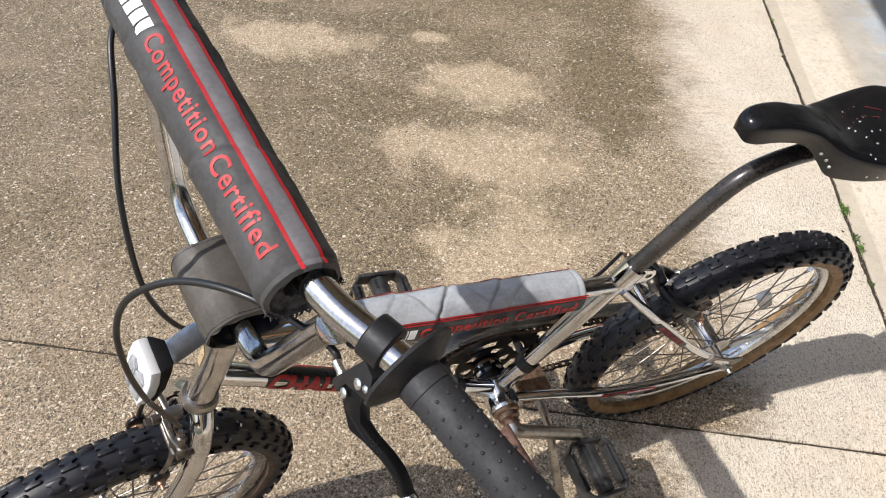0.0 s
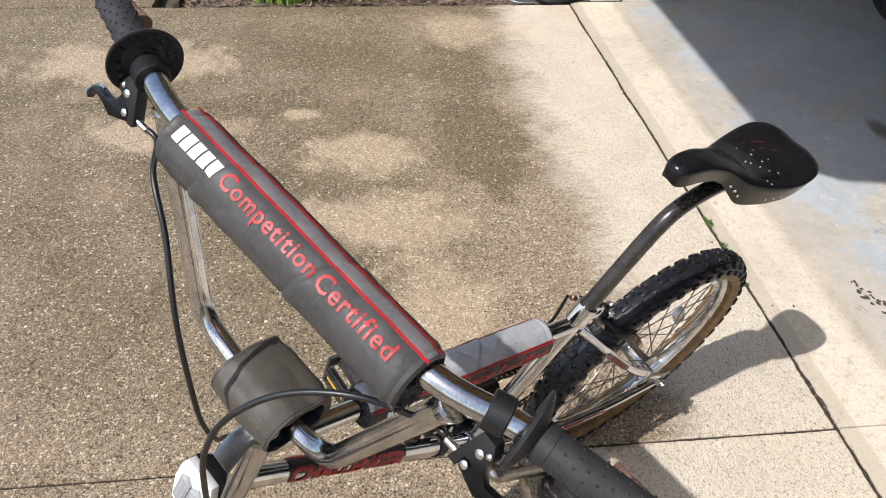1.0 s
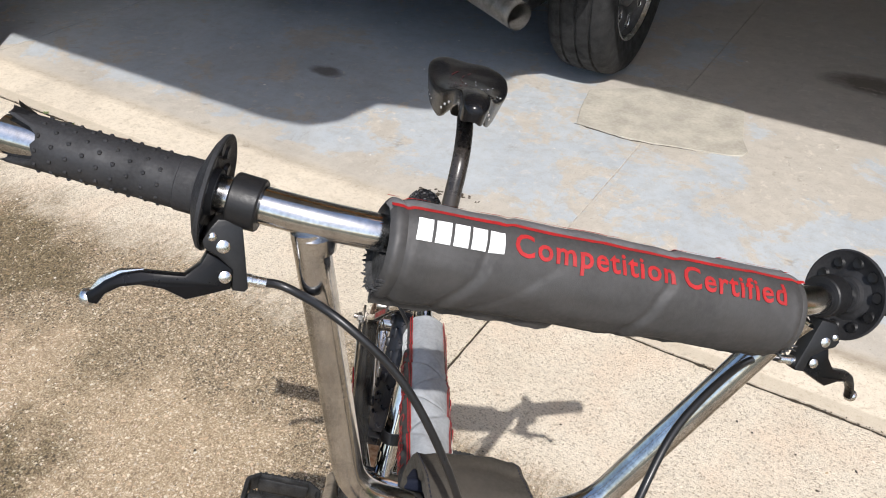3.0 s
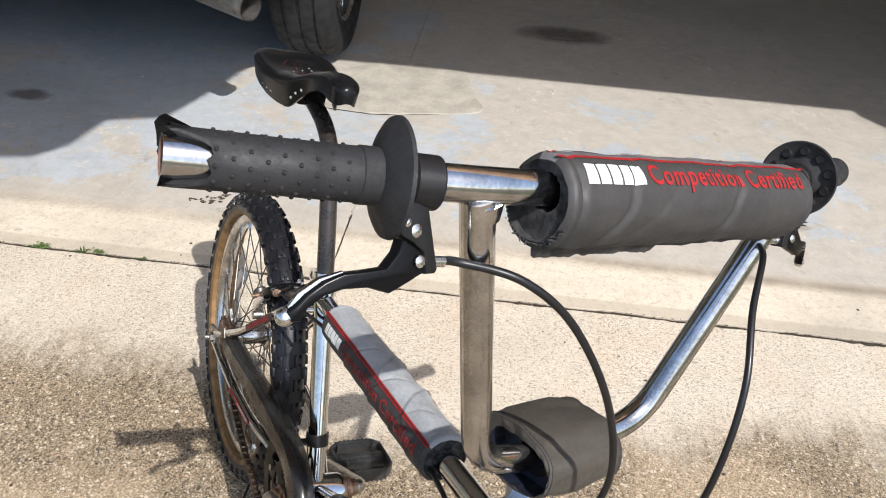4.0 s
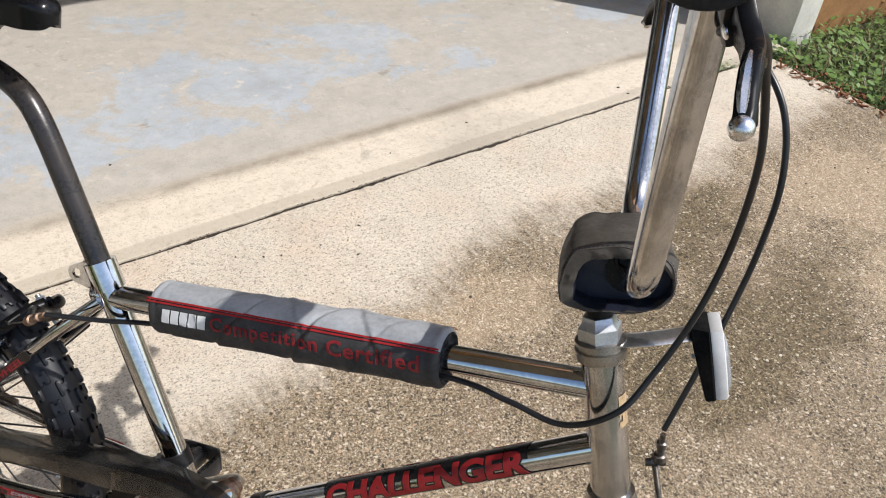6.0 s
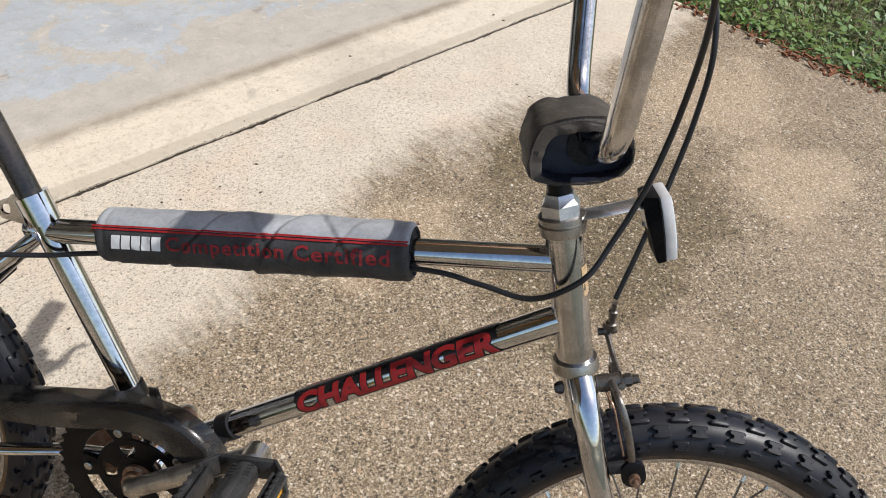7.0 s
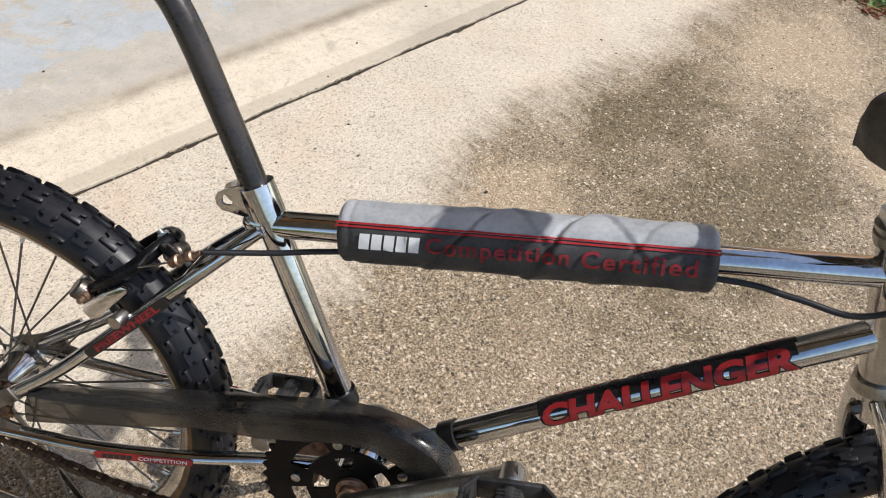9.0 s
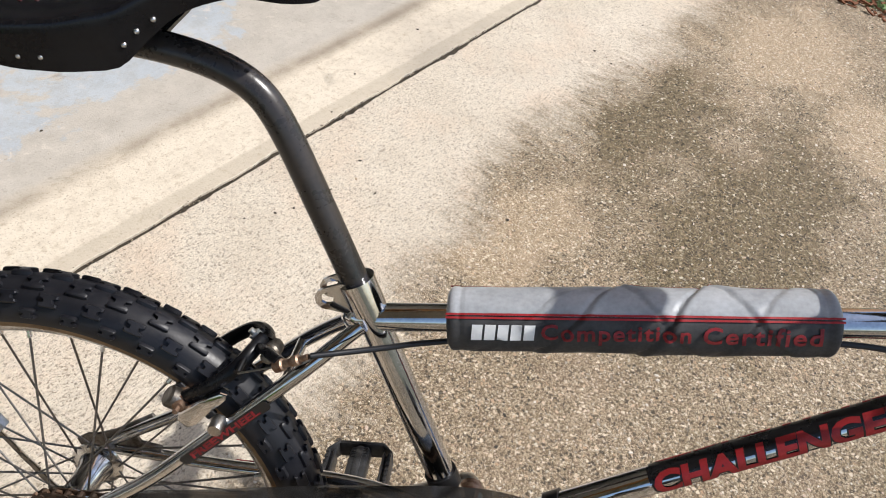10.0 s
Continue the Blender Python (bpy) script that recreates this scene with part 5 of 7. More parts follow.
TT_D = (TT_B - TT_A).normalized()
TT_UP = Vector((-TT_D.z, 0, TT_D.x))
PA, PB = TT_A + TT_D * 0.0700, TT_A + TT_D * 0.3735
PL = (PB - PA).length
R_TP = 0.0262
TOP_FOLDS = creased(0.0010, ((0.128, 0.022, 0.0022), (0.196, 0.016, 0.0026), (0.224, -0.020, 0.0014), (0.152, -0.02, 0.0014), (0.095, 0.03, 0.0010), (0.262, 0.02, 0.0010)), 2.0, False, (0.011, PL - 0.011))
bm, m_tp = pad_body("p", PA, PB, R_TP, TT_UP, ((-52, 52, 1),), [0, 1, 2], None, "", relief=TOP_FOLDS)
bm.transform(m_tp)
top_pad = part("top_tube_pad", bm, [PAD_GREY, PAD_SILVER, FOAM], BIKE, "grey and silver vinyl pad with red stripes")
m_left = frame_of(PB, -TT_D, TT_UP.cross(-TT_D))
for m, rel in ((m_tp, TOP_FOLDS), (m_left, lambda x, t: TOP_FOLDS(PL - x, -t))):
    for deg in (-56, -50):
        part("stripe", stripe(m, PL, R_TP, deg, 0.0016, 0.0010, rel), RED_INK, top_pad)
    bm = blocks(5, 0.052, 0.0125, 0.12)
    print_on(bm, m, 0.020, R_TP, -93, 0.0011, rel)
    part("maker_mark", bm, WHITE_INK, top_pad)
    for word, x0, w in (("Competition", 0.076, 0.115), ("Certified", 0.200, 0.088)):
        bm = lettering(word, 0.02, 0.0002, 0.0, 0.00035, 1.12)
        fit_width(bm, w, 0.0170 if word == "Competition" else 0.0140)
        print_on(bm, m, x0, R_TP, -101 if word == "Competition" else -95, 0.0011, rel)
        part("lettering", bm, WORN_RED if rel is TOP_FOLDS else RED_INK, top_pad)

# handlebar: one straight tube with a lower loop welded on, turned with the fork
BAR_Z, BAR_X = 0.9655, 0.7455
BAR = [(0.6985, -0.3265, 0.9540), (0.7270, -0.2115, 0.9602), (0.743, -0.158, BAR_Z), (BAR_X, 0, BAR_Z), (0.742, 0.150, BAR_Z), (0.7190, 0.2025, 0.9645), (0.6930, 0.325, 0.9595)]
bm = bmesh.new()
rings = sweep(bm, rounded(BAR, 0.03), 0.0104, 24, caps=False)
for ring in (rings[0], rings[-1]):
    pts = [v.co.copy() for v in ring]
    mid = sum(pts, Vector()) / len(pts)
    inward = Vector((0, 0.06 if mid.y < 0 else -0.06, 0))
    lip = [bm.verts.new(mid + (p - mid) * 0.90) for p in pts]
    deep = [bm.verts.new(mid + (p - mid) * 0.90 + inward) for p in pts]
    for u, v in ((ring, lip), (lip, deep)):
        for k in range(len(u)):
            bm.faces.new((u[k], u[(k + 1) % len(u)], v[(k + 1) % len(v)], v[k])).material_index = 1 if v is deep else 0
    bm.faces.new(deep).material_index = 1
bmesh.ops.recalc_face_normals(bm, faces=bm.faces[:])
loop = [(0.739, -0.168, 0.957), (0.759, -0.0935, 0.757), (0.759, -0.03, 0.741), (0.759, 0.03, 0.741), (0.759, 0.090, 0.756), (0.738, 0.163, 0.957)]
sweep(bm, rounded(loop, 0.028, 8), 0.0104, 24)
for s in (-1, 1):
    lathe(bm, [(0.006, 0.0122), (0.012, 0.0114), (0.017, 0.0105)], (0.7385, s * 0.1655, 0.961), (0.7435, s * 0.1475, 0.904), 20)
bm.transform(STEER)
handlebar = part("handlebar", bm, [WORN_CHROME, BORE_RUST], BIKE)

# stem
tube_part("stem", [HT_TOP + AXIS * 0.02, HT_TOP + AXIS * 0.072], 0.0102, BLACK_PAINT, BIKE, 20, True)
bm = bmesh.new()
sweep(bm, [(0.735, 0, 0.728), (0.757, 0, 0.739)], 0.016, 18)
sweep(bm, [(0.757, -0.022, 0.739), (0.757, 0.022, 0.739)], 0.0165, 18)
bm.transform(STEER)
clamp = part("stem_clamp", bm, BLACK_PAINT, BIKE)
for s in (-1, 1):
    bm = bmesh.new()
    lathe(bm, [(0.0, 0.0088), (0.011, 0.0088), (0.0125, 0.0080), (0.0128, 0.0062), (0.0105, 0.0050), (0.0105, 0.0001)], (0.7525, s * 0.021, 0.7505), (0.7525, s * 0.030, 0.7505), 20)
    bm.transform(STEER)
    part("clamp_bolt", bm, BLACK_PAINT, clamp)

BAR_FOLDS = creased(0.0009, ((0.066, 0.012, 0.0018), (0.176, 0.010, 0.0018), (0.012, 0.0, 0.0010), (0.120, 0.03, 0.0006), (0.228, -0.02, 0.0007), (0.262, 0.0, -0.0010)), 7.0, True, (0.009, 0.265))
# bar pad
bm, m_bp = pad_body("p", (BAR_X + 0.002, -0.1310, BAR_Z - 0.005), (BAR_X + 0.002, 0.1390, BAR_Z - 0.005), 0.0262, (0.10, 0, 1), ((5, 34, 1),), [0, 1, 2], None, "", sag=1.05, relief=BAR_FOLDS, gap=0.005)
RB = 0.0262
for v in bm.verts:
    if v.co.z < -0.012:
        v.co.z -= 0.003 * (0.5 + noise.noise(Vector((v.co.x * 25, 0, 3))))
bm.transform(STEER @ m_bp)
bar_pad = part("bar_pad", bm, [PAD_GREY, BAR_SILVER, FOAM], BIKE, "charcoal nylon bar pad with frayed ends")
for deg in (2, 33):
    part("stripe", stripe(STEER @ m_bp, 0.270, RB + 0.0005, deg, 0.0026, 0.0010, BAR_FOLDS), RED_INK, bar_pad)
bm = blocks(5, 0.051, 0.0120, 0.10)
print_on(bm, STEER @ m_bp, 0.0130, RB, -36, 0.0014, BAR_FOLDS)
part("maker_mark", bm, WHITE_INK, bar_pad)
for word, x0, w in (("Competition", 0.0690, 0.1020), ("Certified", 0.1765, 0.0740)):
    bm = lettering(word, 0.02, 0.0002, 0.0, 0.00035, 1.12)
    fit_width(bm, w, 0.0170 if word == "Competition" else 0.0135)
    print_on(bm, STEER @ m_bp, x0, RB, -44 if word == "Competition" else -37, 0.0014, BAR_FOLDS)
    part("lettering", bm, RED_INK, bar_pad)
# the pad's sewn seam hangs as a ragged flap below, behind the tube
bm = bmesh.new()
rows = []
for i in range(91):
    u = i / 90
    y = -0.1290 + 0.2660 * u
    drop = 0.0085 + 0.004 * noise.noise(Vector((u * 7, 2, 1))) + 0.0015 * noise.noise(Vector((u * 40, 5, 1))) - (0.004 if u > 0.42 else 0)
    x0 = BAR_X + 0.0125 + 0.0012 * noise.noise(Vector((u * 18, 0, 4)))
    ring = [(x0 - 0.004, BAR_Z - 0.0255), (x0 + 0.0035, BAR_Z - 0.0255), (x0 + 0.0030, BAR_Z - 0.028 - drop * 0.6), (x0 + 0.0022, BAR_Z - 0.028 - drop), (x0 - 0.0005, BAR_Z - 0.028 - drop), (x0 - 0.0025, BAR_Z - 0.028 - drop * 0.6)]
    rows.append([bm.verts.new((x, y, z)) for x, z in ring])
for p, q in zip(rows, rows[1:]):
    for k in range(6):
        bm.faces.new((p[k], p[(k + 1) % 6], q[(k + 1) % 6], q[k]))
bm.faces.new(rows[0])
bm.faces.new(rows[-1][::-1])
bmesh.ops.recalc_face_normals(bm, faces=bm.faces[:])
bm.transform(STEER)
part("seam_flap", bm, PAD_GREY, bar_pad, "ragged sewn seam of the pad")
for y, s in ((-0.1310, -1), (0.1390, 1)):
    bm = bmesh.new()
    rnd = random.Random(4 + s)
    for k in range(24):
        t = math.pi * (0.55 + 0.9 * k / 23)
        q = Vector((BAR_X + 0.002, y, BAR_Z - 0.006)) + Vector((math.sin(t), 0, math.cos(t))) * 0.0250
        tip = q + Vector((rnd.uniform(-0.003, 0.003), s * rnd.uniform(0.0005, 0.0022), rnd.uniform(-0.0022, 0.001)))
        sweep(bm, [q - Vector((0, s * 0.003, 0)), q, tip], [0.0010, 0.0009, 0.0003], 5)
    bm.transform(STEER)
    part("frayed_edge", bm, FOAM, bar_pad)

# stem pad: a stitched sleeve round the clamp
prof = [(-0.054, -0.036), (-0.058, -0.010), (-0.052, 0.015), (-0.028, 0.0275), (0.012, 0.036), (0.036, 0.028), (0.047, 0.008), (0.042, -0.014), (0.012, -0.030), (-0.030, -0.040)]
prof = [(p.x, p.y) for p in spline([(x, y, 0) for x, y in prof + prof[:1]], 8)[:-1]]
bm = bmesh.new()
rings = []
rows = [(y * 0.735 + 0.001, k * 0.765) for y, k in [(-0.056, 0.94), (-0.0565, 0.965), (-0.053, 0.985), (-0.045, 0.97), (-0.030, 1.0), (0, 1.02), (0.030, 1.0), (0.045, 0.97), (0.053, 0.985), (0.0565, 0.965), (0.056, 0.94)]]
for y, k in rows:
    rings.append([bm.verts.new((0.754 + x * k + noise.noise(Vector((x * 60, y * 60, z * 60))) * 0.0032, y, 0.738 + z * k + noise.noise(Vector((x * 50, y * 70, z * 50 + 4))) * 0.0034)) for x, z in prof])
n = len(prof)
ends = []
for ring, s in ((rings[0], -1), (rings[-1], 1)):
    turn_in = []
    for depth, kx, kz, dx, dz in ((0.0010, 0.675, 0.655, 0.0022, -0.0012), (-0.0004, 0.635, 0.585, 0.0042, -0.0028), (-0.010, 0.625, 0.570, 0.0044, -0.0028), (-0.020, 0.620, 0.570, 0.0044, -0.0028)):
        turn_in.append([bm.verts.new((0.754 + dx + x * kx + 0.0012 * noise.noise(Vector((x * 90, z * 90, s))), ring[0].co.y + s * (depth + 0.0020 * noise.noise(Vector((x * 70, z * 70, s * 5)))), 0.738 + dz + z * kz + 0.0014 * noise.noise(Vector((x * 110, z * 110, s + 3))))) for x, z in prof])
    ends.append((ring, turn_in))
for p, q in zip(rings, rings[1:]):
    for k in range(n):
        bm.faces.new((p[k], p[(k + 1) % n], q[(k + 1) % n], q[k])).material_index = 0
for ring, turn_in in ends:
    for i, (p, q) in enumerate(zip([ring] + turn_in, turn_in)):
        for k in range(n):
            bm.faces.new((p[k], p[(k + 1) % n], q[(k + 1) % n], q[k])).material_index = 0 if i < 2 else 1
    bm.faces.new(turn_in[-1]).material_index = 1
bmesh.ops.recalc_face_normals(bm, faces=bm.faces[:])
seams = [[v.co.copy() for v in rings[i]] for i in (2, -3)]
bm.transform(STEER)
stem_pad = part("stem_pad", bm, [STEM_NYLON, LINING], BIKE, "faded brown-black stitched stem pad")
for pts in seams:
    bm = bmesh.new()
    for k in range(n):
        p, q = pts[k], pts[(k + 1) % n]
        sweep(bm, [p + (q - p) * 0.15, p + (q - p) * 0.75], 0.0005, 5)
    bm.transform(STEER)
    tagged(part("stitching", bm, LINING, stem_pad, "dark stitched hem"), kind="stuff")


# grips with their flanges
def grip(s, bare):
    a, b = Vector(BAR[1]), Vector(BAR[0] if s < 0 else BAR[-1])
    if s > 0:
        a = Vector(BAR[-2])
    d = (b - a).normalized()
    a = a + d * 0.010
    length = (b - a).length - bare
    bm = bmesh.new()
    rings = lathe(bm, [(0, 0.0128), (0, 0.0150), (0.0155, 0.0150), (0.016, 0.0143), (length * 0.5, 0.0140), (length - 0.003, 0.0142), (length, 0.0132), (length - 0.004, 0.0108)], a, a + d, 28)
    if bare:
        for ring in rings[-3:]:
            for k, v in enumerate(ring):
                torn = max(0.0, 1 - abs(k - 15.5) / 5.5)
                v.co -= d * (0.018 * min(1, torn * 2.2) + 0.003 * noise.noise(Vector((k * 0.9, 2, 7))))
    x = d.cross(Vector((0, 0, 1))).normalized()
    y = d.cross(x)
    for i in range(9):
        for k in range(11):
            t = 2 * math.pi * (k + 0.5 * (i % 2)) / 11
            c = a + d * (0.024 + i * (length - 0.044) / 8) + (x * math.cos(t) + y * math.sin(t)) * 0.0139
            bmesh.ops.create_uvsphere(bm, u_segments=6, v_segments=4, radius=0.00135, matrix=Matrix.Translation(c))
    bm.transform(STEER)
    g = part("grip", bm, BLACK_RUBBER, BIKE, "worn black rubber grip with a torn end" if bare else "black rubber grip with raised dots")
    bm = bmesh.new()
    lathe(bm, [(0.006, 0.0140), (0.004, 0.019), (0.0005, 0.0275), (-0.002, 0.0315), (-0.004, 0.0320), (-0.0045, 0.0308), (-0.002, 0.027), (0.0008, 0.018), (-0.001, 0.0135), (-0.004, 0.0125)], a, a + d, 48)
    bm.transform(STEER)
    flange = part("flange", bm, BLACK_RUBBER, BIKE, "wide black rubber hand flange")
    # low discs in a darker black, the dents' inner shade given as colour
    for k in range(10):
        t = 2 * math.pi * k / 10
        c = a - d * 0.0012 + (x * math.cos(t) + y * math.sin(t)) * 0.0235
        bm = bmesh.new()
        lathe(bm, [(-0.0005, 0.0046), (0.0005, 0.0040), (0.0015, 0.0034), (0.0010, 0.0001)], c, c - d, 10)
        bm.transform(STEER)
        part("dimple", bm, BLACK_PLASTIC, flange)
    if bare:
        e = a + d * length
        for t0, w, ll, flare in ((-1.05, 0.50, 0.0005, 0.001), (-0.35, 0.60, 0.0040, 0.006), (0.35, 0.45, 0.0020, 0.002), (1.75, 0.60, 0.0030, 0.0)):
            bm = bmesh.new()
            pts, out = [], []
            for j in range(5):
                t = t0 + w * (j / 4 - 0.5) * 2
                rad = (x * math.cos(t) + y * math.sin(t))
                pts.append(e - d * 0.012 + rad * 0.0140)
                out.append(e + d * (ll - abs(j - 2) * 0.0012 + 0.002 * noise.noise(Vector((j * 1.7, t0, 3)))) + rad * (0.0148 + flare - 0.0008 * abs(j - 2)))
            lo, hi = [bm.verts.new(p) for p in pts], [bm.verts.new(p) for p in out]
            for j in range(4):
                bm.faces.new((lo[j], lo[j + 1], hi[j + 1], hi[j]))
            bmesh.ops.solidify(bm, geom=bm.faces[:], thickness=0.0034)
            bm.transform(STEER)
            part("torn_rubber", bm, BLACK_RUBBER, g)


grip(-1, 0.002)
grip(1, 0.0)


# brake levers
LEVER_AT = {-1: Vector((0.7493, -0.2070, 0.9248)), 1: Vector((0.7421, 0.1935, 0.9205))}


def brake_lever(s):
    def bent(p):
        """The blade bows away from its bracket's plane towards the rider."""
        k = max(0.0, (-p[0] - 0.016) / 0.050)
        return Vector((p[0], p[1] * (1 - 0.18 * min(1, k)), p[2] + s * (0.018 if s < 0 else 0.025) * k ** 1.4))

    e = LEVER_AT[s]
    # local x runs towards the stem, y up
    bracket = [(-0.0065, 0.031), (0.0060, 0.031), (0.0095, 0.012), (0.0128, -0.0060), (0.0110, -0.0080), (0.0046, -0.0075), (0.0035, 0.004), (-0.0050, 0.011), (-0.0120, 0.0150), (-0.0135, 0.019), (-0.010, 0.026)]
    m = STEER @ frame_of(e, (-0.12, -s, 0.03), (-0.42, 0, 0.90))
    bm = bmesh.new()
    plate(bm, bracket, 0.0125, m, 0.0012)
    top = STEER @ Vector((0.7310 if s < 0 else 0.7240, e.y * 0.975, 0.9610 if s < 0 else 0.9648))
    nxt = STEER @ Vector((0.7345 if s < 0 else 0.7285, e.y * 0.975 - s * 0.012, 0.9618 if s < 0 else 0.9650))
    lathe(bm, [(-0.008, 0.0106), (-0.008, 0.0138), (-0.007, 0.0146), (0.007, 0.0146), (0.008, 0.0138), (0.008, 0.0106)], top, nxt, 24)
    lv = part("brake_lever", bm, BLACK_PLASTIC, BIKE, "black brake lever with chipped tip")
    blade = [(-0.010, 0.0125), (-0.013, 0.0060), (-0.0204, -0.0010), (-0.030, -0.0015), (-0.0417, -0.0020), (-0.051, -0.0055), (-0.0590, -0.0125), (-0.0640, -0.0195), (-0.0690, -0.0235), (-0.0670, -0.0290), (-0.0615, -0.0285), (-0.058, -0.0205), (-0.051, -0.0140), (-0.0417, -0.0105), (-0.030, -0.0105), (-0.0185, -0.0145), (-0.006, -0.0105), (0.004, -0.0072), (0.0045, 0.004), (-0.004, 0.0095)]
    bm = bmesh.new()
    plate(bm, blade, 0.0085, Matrix.Translation((0, 0, 0.0006)), 0.0018)
    for v in bm.verts:
        v.co = bent(v.co)
    bm.transform(m)
    bl = part("lever_blade", bm, BLACK_PAINT, lv)
    bm = bmesh.new()
    bmesh.ops.create_uvsphere(bm, u_segments=14, v_segments=10, radius=0.0049, matrix=m @ Matrix.Translation(bent((-0.0665, -0.0265, 0))))
    part("lever_tip", bm, ALLOY, lv, "bare metal ball tip")
    if s < 0:
        bm = bmesh.new()
        sweep(bm, [m @ bent(p) for p in ((-0.040, -0.0018, 0.0), (-0.051, -0.0058, 0.0), (-0.060, -0.0135, 0.0), (-0.0645, -0.021, 0.0))], [0.0010, 0.0022, 0.0024, 0.0016], 6)
        part("paint_chip", bm, ALLOY, bl)
    for x, y, r in ((0, 0, 0.0034), (-0.0025, 0.0165, 0.0036), (-0.0085, 0.0215, 0.0024)):
        bm = bmesh.new()
        c = m @ Vector((x, y, 0))
        n = (m.to_3x3() @ Vector((0, 0, 1)))
        for k in (1, -1):
            lathe(bm, [(0.0060, r), (0.0068, r), (0.0076, r * 0.6), (0.0078, 0.0001)], c, c + n * k, 14)
        part("rivet", bm, ALLOY, lv)
    bm = bmesh.new()
    q = [m @ Vector(p) for p in ((0.0105, -0.0025, 0), (0.022, -0.0040, 0))]
    lathe(bm, [(0, 0.0036), (0.004, 0.0036), (0.0045, 0.0031), (0.0120, 0.0031), (0.0125, 0.0022)], q[0], q[1], 14)
    part("cable_ferrule", bm, ALLOY, lv)
    return q[1]


EXIT_R = brake_lever(-1)
EXIT_L = brake_lever(1)

# wheels
def wheel_meshes():
    """Parts of one wheel round the origin, with its axle along y."""
    def ring(profile, seg=96, mats=None):
        bm = bmesh.new()
        rows = []
        for k in range(seg):
            a = 2 * math.pi * k / seg
            rows.append([bm.verts.new((r * math.cos(a), y, r * math.sin(a))) for r, y in profile])
        n = len(profile)
        for i in range(seg):
            for j in range(n):
                f = bm.faces.new((rows[i][j], rows[i][(j + 1) % n], rows[(i + 1) % seg][(j + 1) % n], rows[(i + 1) % seg][j]))
                if mats:
                    f.material_index = mats[j]
        bmesh.ops.recalc_face_normals(bm, faces=bm.faces[:])
        return bm
    prof, mats = [], []
    for k in range(20):
        t = 2 * math.pi * k / 20
        prof.append((max(0.2065, 0.2215 + 0.0245 * math.cos(t)), 0.0245 * math.sin(t)))
        c = math.cos(2 * math.pi * (k + 0.5) / 20)
        mats.append(1 if c < (-0.30 if k >= 10 else -0.12) else 0)
    tyre = ring(prof, 96, mats)
    rim = ring([(0.208, -0.0125), (0.2085, -0.0105), (0.203, -0.0095), (0.199, -0.006), (0.1985, 0.006), (0.203, 0.0095), (0.2085, 0.0105), (0.208, 0.0125), (0.200, 0.0125), (0.195, 0.0095), (0.1915, 0.005), (0.1915, -0.005), (0.195, -0.0095), (0.200, -0.0125)], 96)
    tread = bmesh.new()
    rnd = random.Random(11)
    count = 42
    bone = ((-1, -0.8), (-0.85, -1), (-0.48, -1), (-0.30, -0.50), (0.30, -0.50), (0.48, -1), (0.85, -1), (1, -0.8), (1, 0.8), (0.85, 1), (0.48, 1), (0.30, 0.50), (-0.30, 0.50), (-0.48, 1), (-0.85, 1), (-1, 0.8))

    def knob(m, outline, w, l, h):
        """A block with sloping sides and a worn top edge, standing out along x."""
        rings = []
        for x, k in ((-0.003, 1.04), (h * 0.72, 1.0), (h, 0.86)):
            rings.append([tread.verts.new(m @ Vector((x, y * w / 2 * k, z * l / 2 * k))) for y, z in outline])
        n = len(outline)
        for p, q in zip(rings, rings[1:]):
            for k in range(n):
                tread.faces.new((p[k], p[(k + 1) % n], q[(k + 1) % n], q[k]))
        tread.faces.new(rings[-1])

    for k in range(count):
        a0 = 2 * math.pi * k / count
        for lat, da, shape, w, l, h in ((-17, 0.0, bone, 0.0128, 0.0175, 0.0030), (17, 0.5, bone, 0.0128, 0.0175, 0.0030), (-50, 0.5, bone, 0.0112, 0.0160, 0.0034), (50, 0.0, bone, 0.0112, 0.0160, 0.0034),
                                        (-79, 0.0, bone, 0.0085, 0.0135, 0.0032), (79, 0.5, bone, 0.0085, 0.0135, 0.0032)):
            a = a0 + (da + rnd.uniform(-0.03, 0.03)) * 2 * math.pi / count
            t = radians(lat)
            c = Vector((0.2215 + 0.0245 * math.cos(t), 0.0245 * math.sin(t), 0))
            knob(Matrix.Rotation(-a, 4, "Y") @ Matrix.Translation(c) @ Matrix.Rotation(t, 4, "Z"), shape, w, l, h)
    bmesh.ops.recalc_face_normals(tread, faces=tread.faces[:])
    return tyre, rim, tread


TYRE_BM, RIM_BM, TREAD_BM = wheel_meshes()


def as_mesh(name, bm, mats, smooth=True):
    me = bpy.data.meshes.new(name)
    bm.to_mesh(me)
    bm.free()
    for m in mats:
        me.materials.append(m)
    if smooth:
        me.shade_smooth()
        me.set_sharp_from_angle(angle=radians(38))
    return me


TYRE_ME = as_mesh("tyre", TYRE_BM, [TYRE_RUBBER, GUM])
FRONT_TYRE_ME = TYRE_ME.copy()
FRONT_TYRE_ME.materials[1] = GUM_DARK
for face in FRONT_TYRE_ME.polygons:
    if math.hypot(face.center.x, face.center.z) > 0.2125:
        face.material_index = 0
RIM_ME = as_mesh("rim", RIM_BM, [RIM_STEEL])
TREAD_ME = as_mesh("tread", TREAD_BM, [TYRE_RUBBER])
bm = bmesh.new()
sweep(bm, [(0, 0, 0), (1, 0, 0)], 0.0011, 6)
SPOKE_ME = as_mesh("spoke", bm, [SPOKE_STEEL])
bm = bmesh.new()
sweep(bm, [(0, 0, 0), (0.012, 0, 0)], [0.0024, 0.0018], 8)
NIPPLE_ME = as_mesh("nipple", bm, [ALLOY])


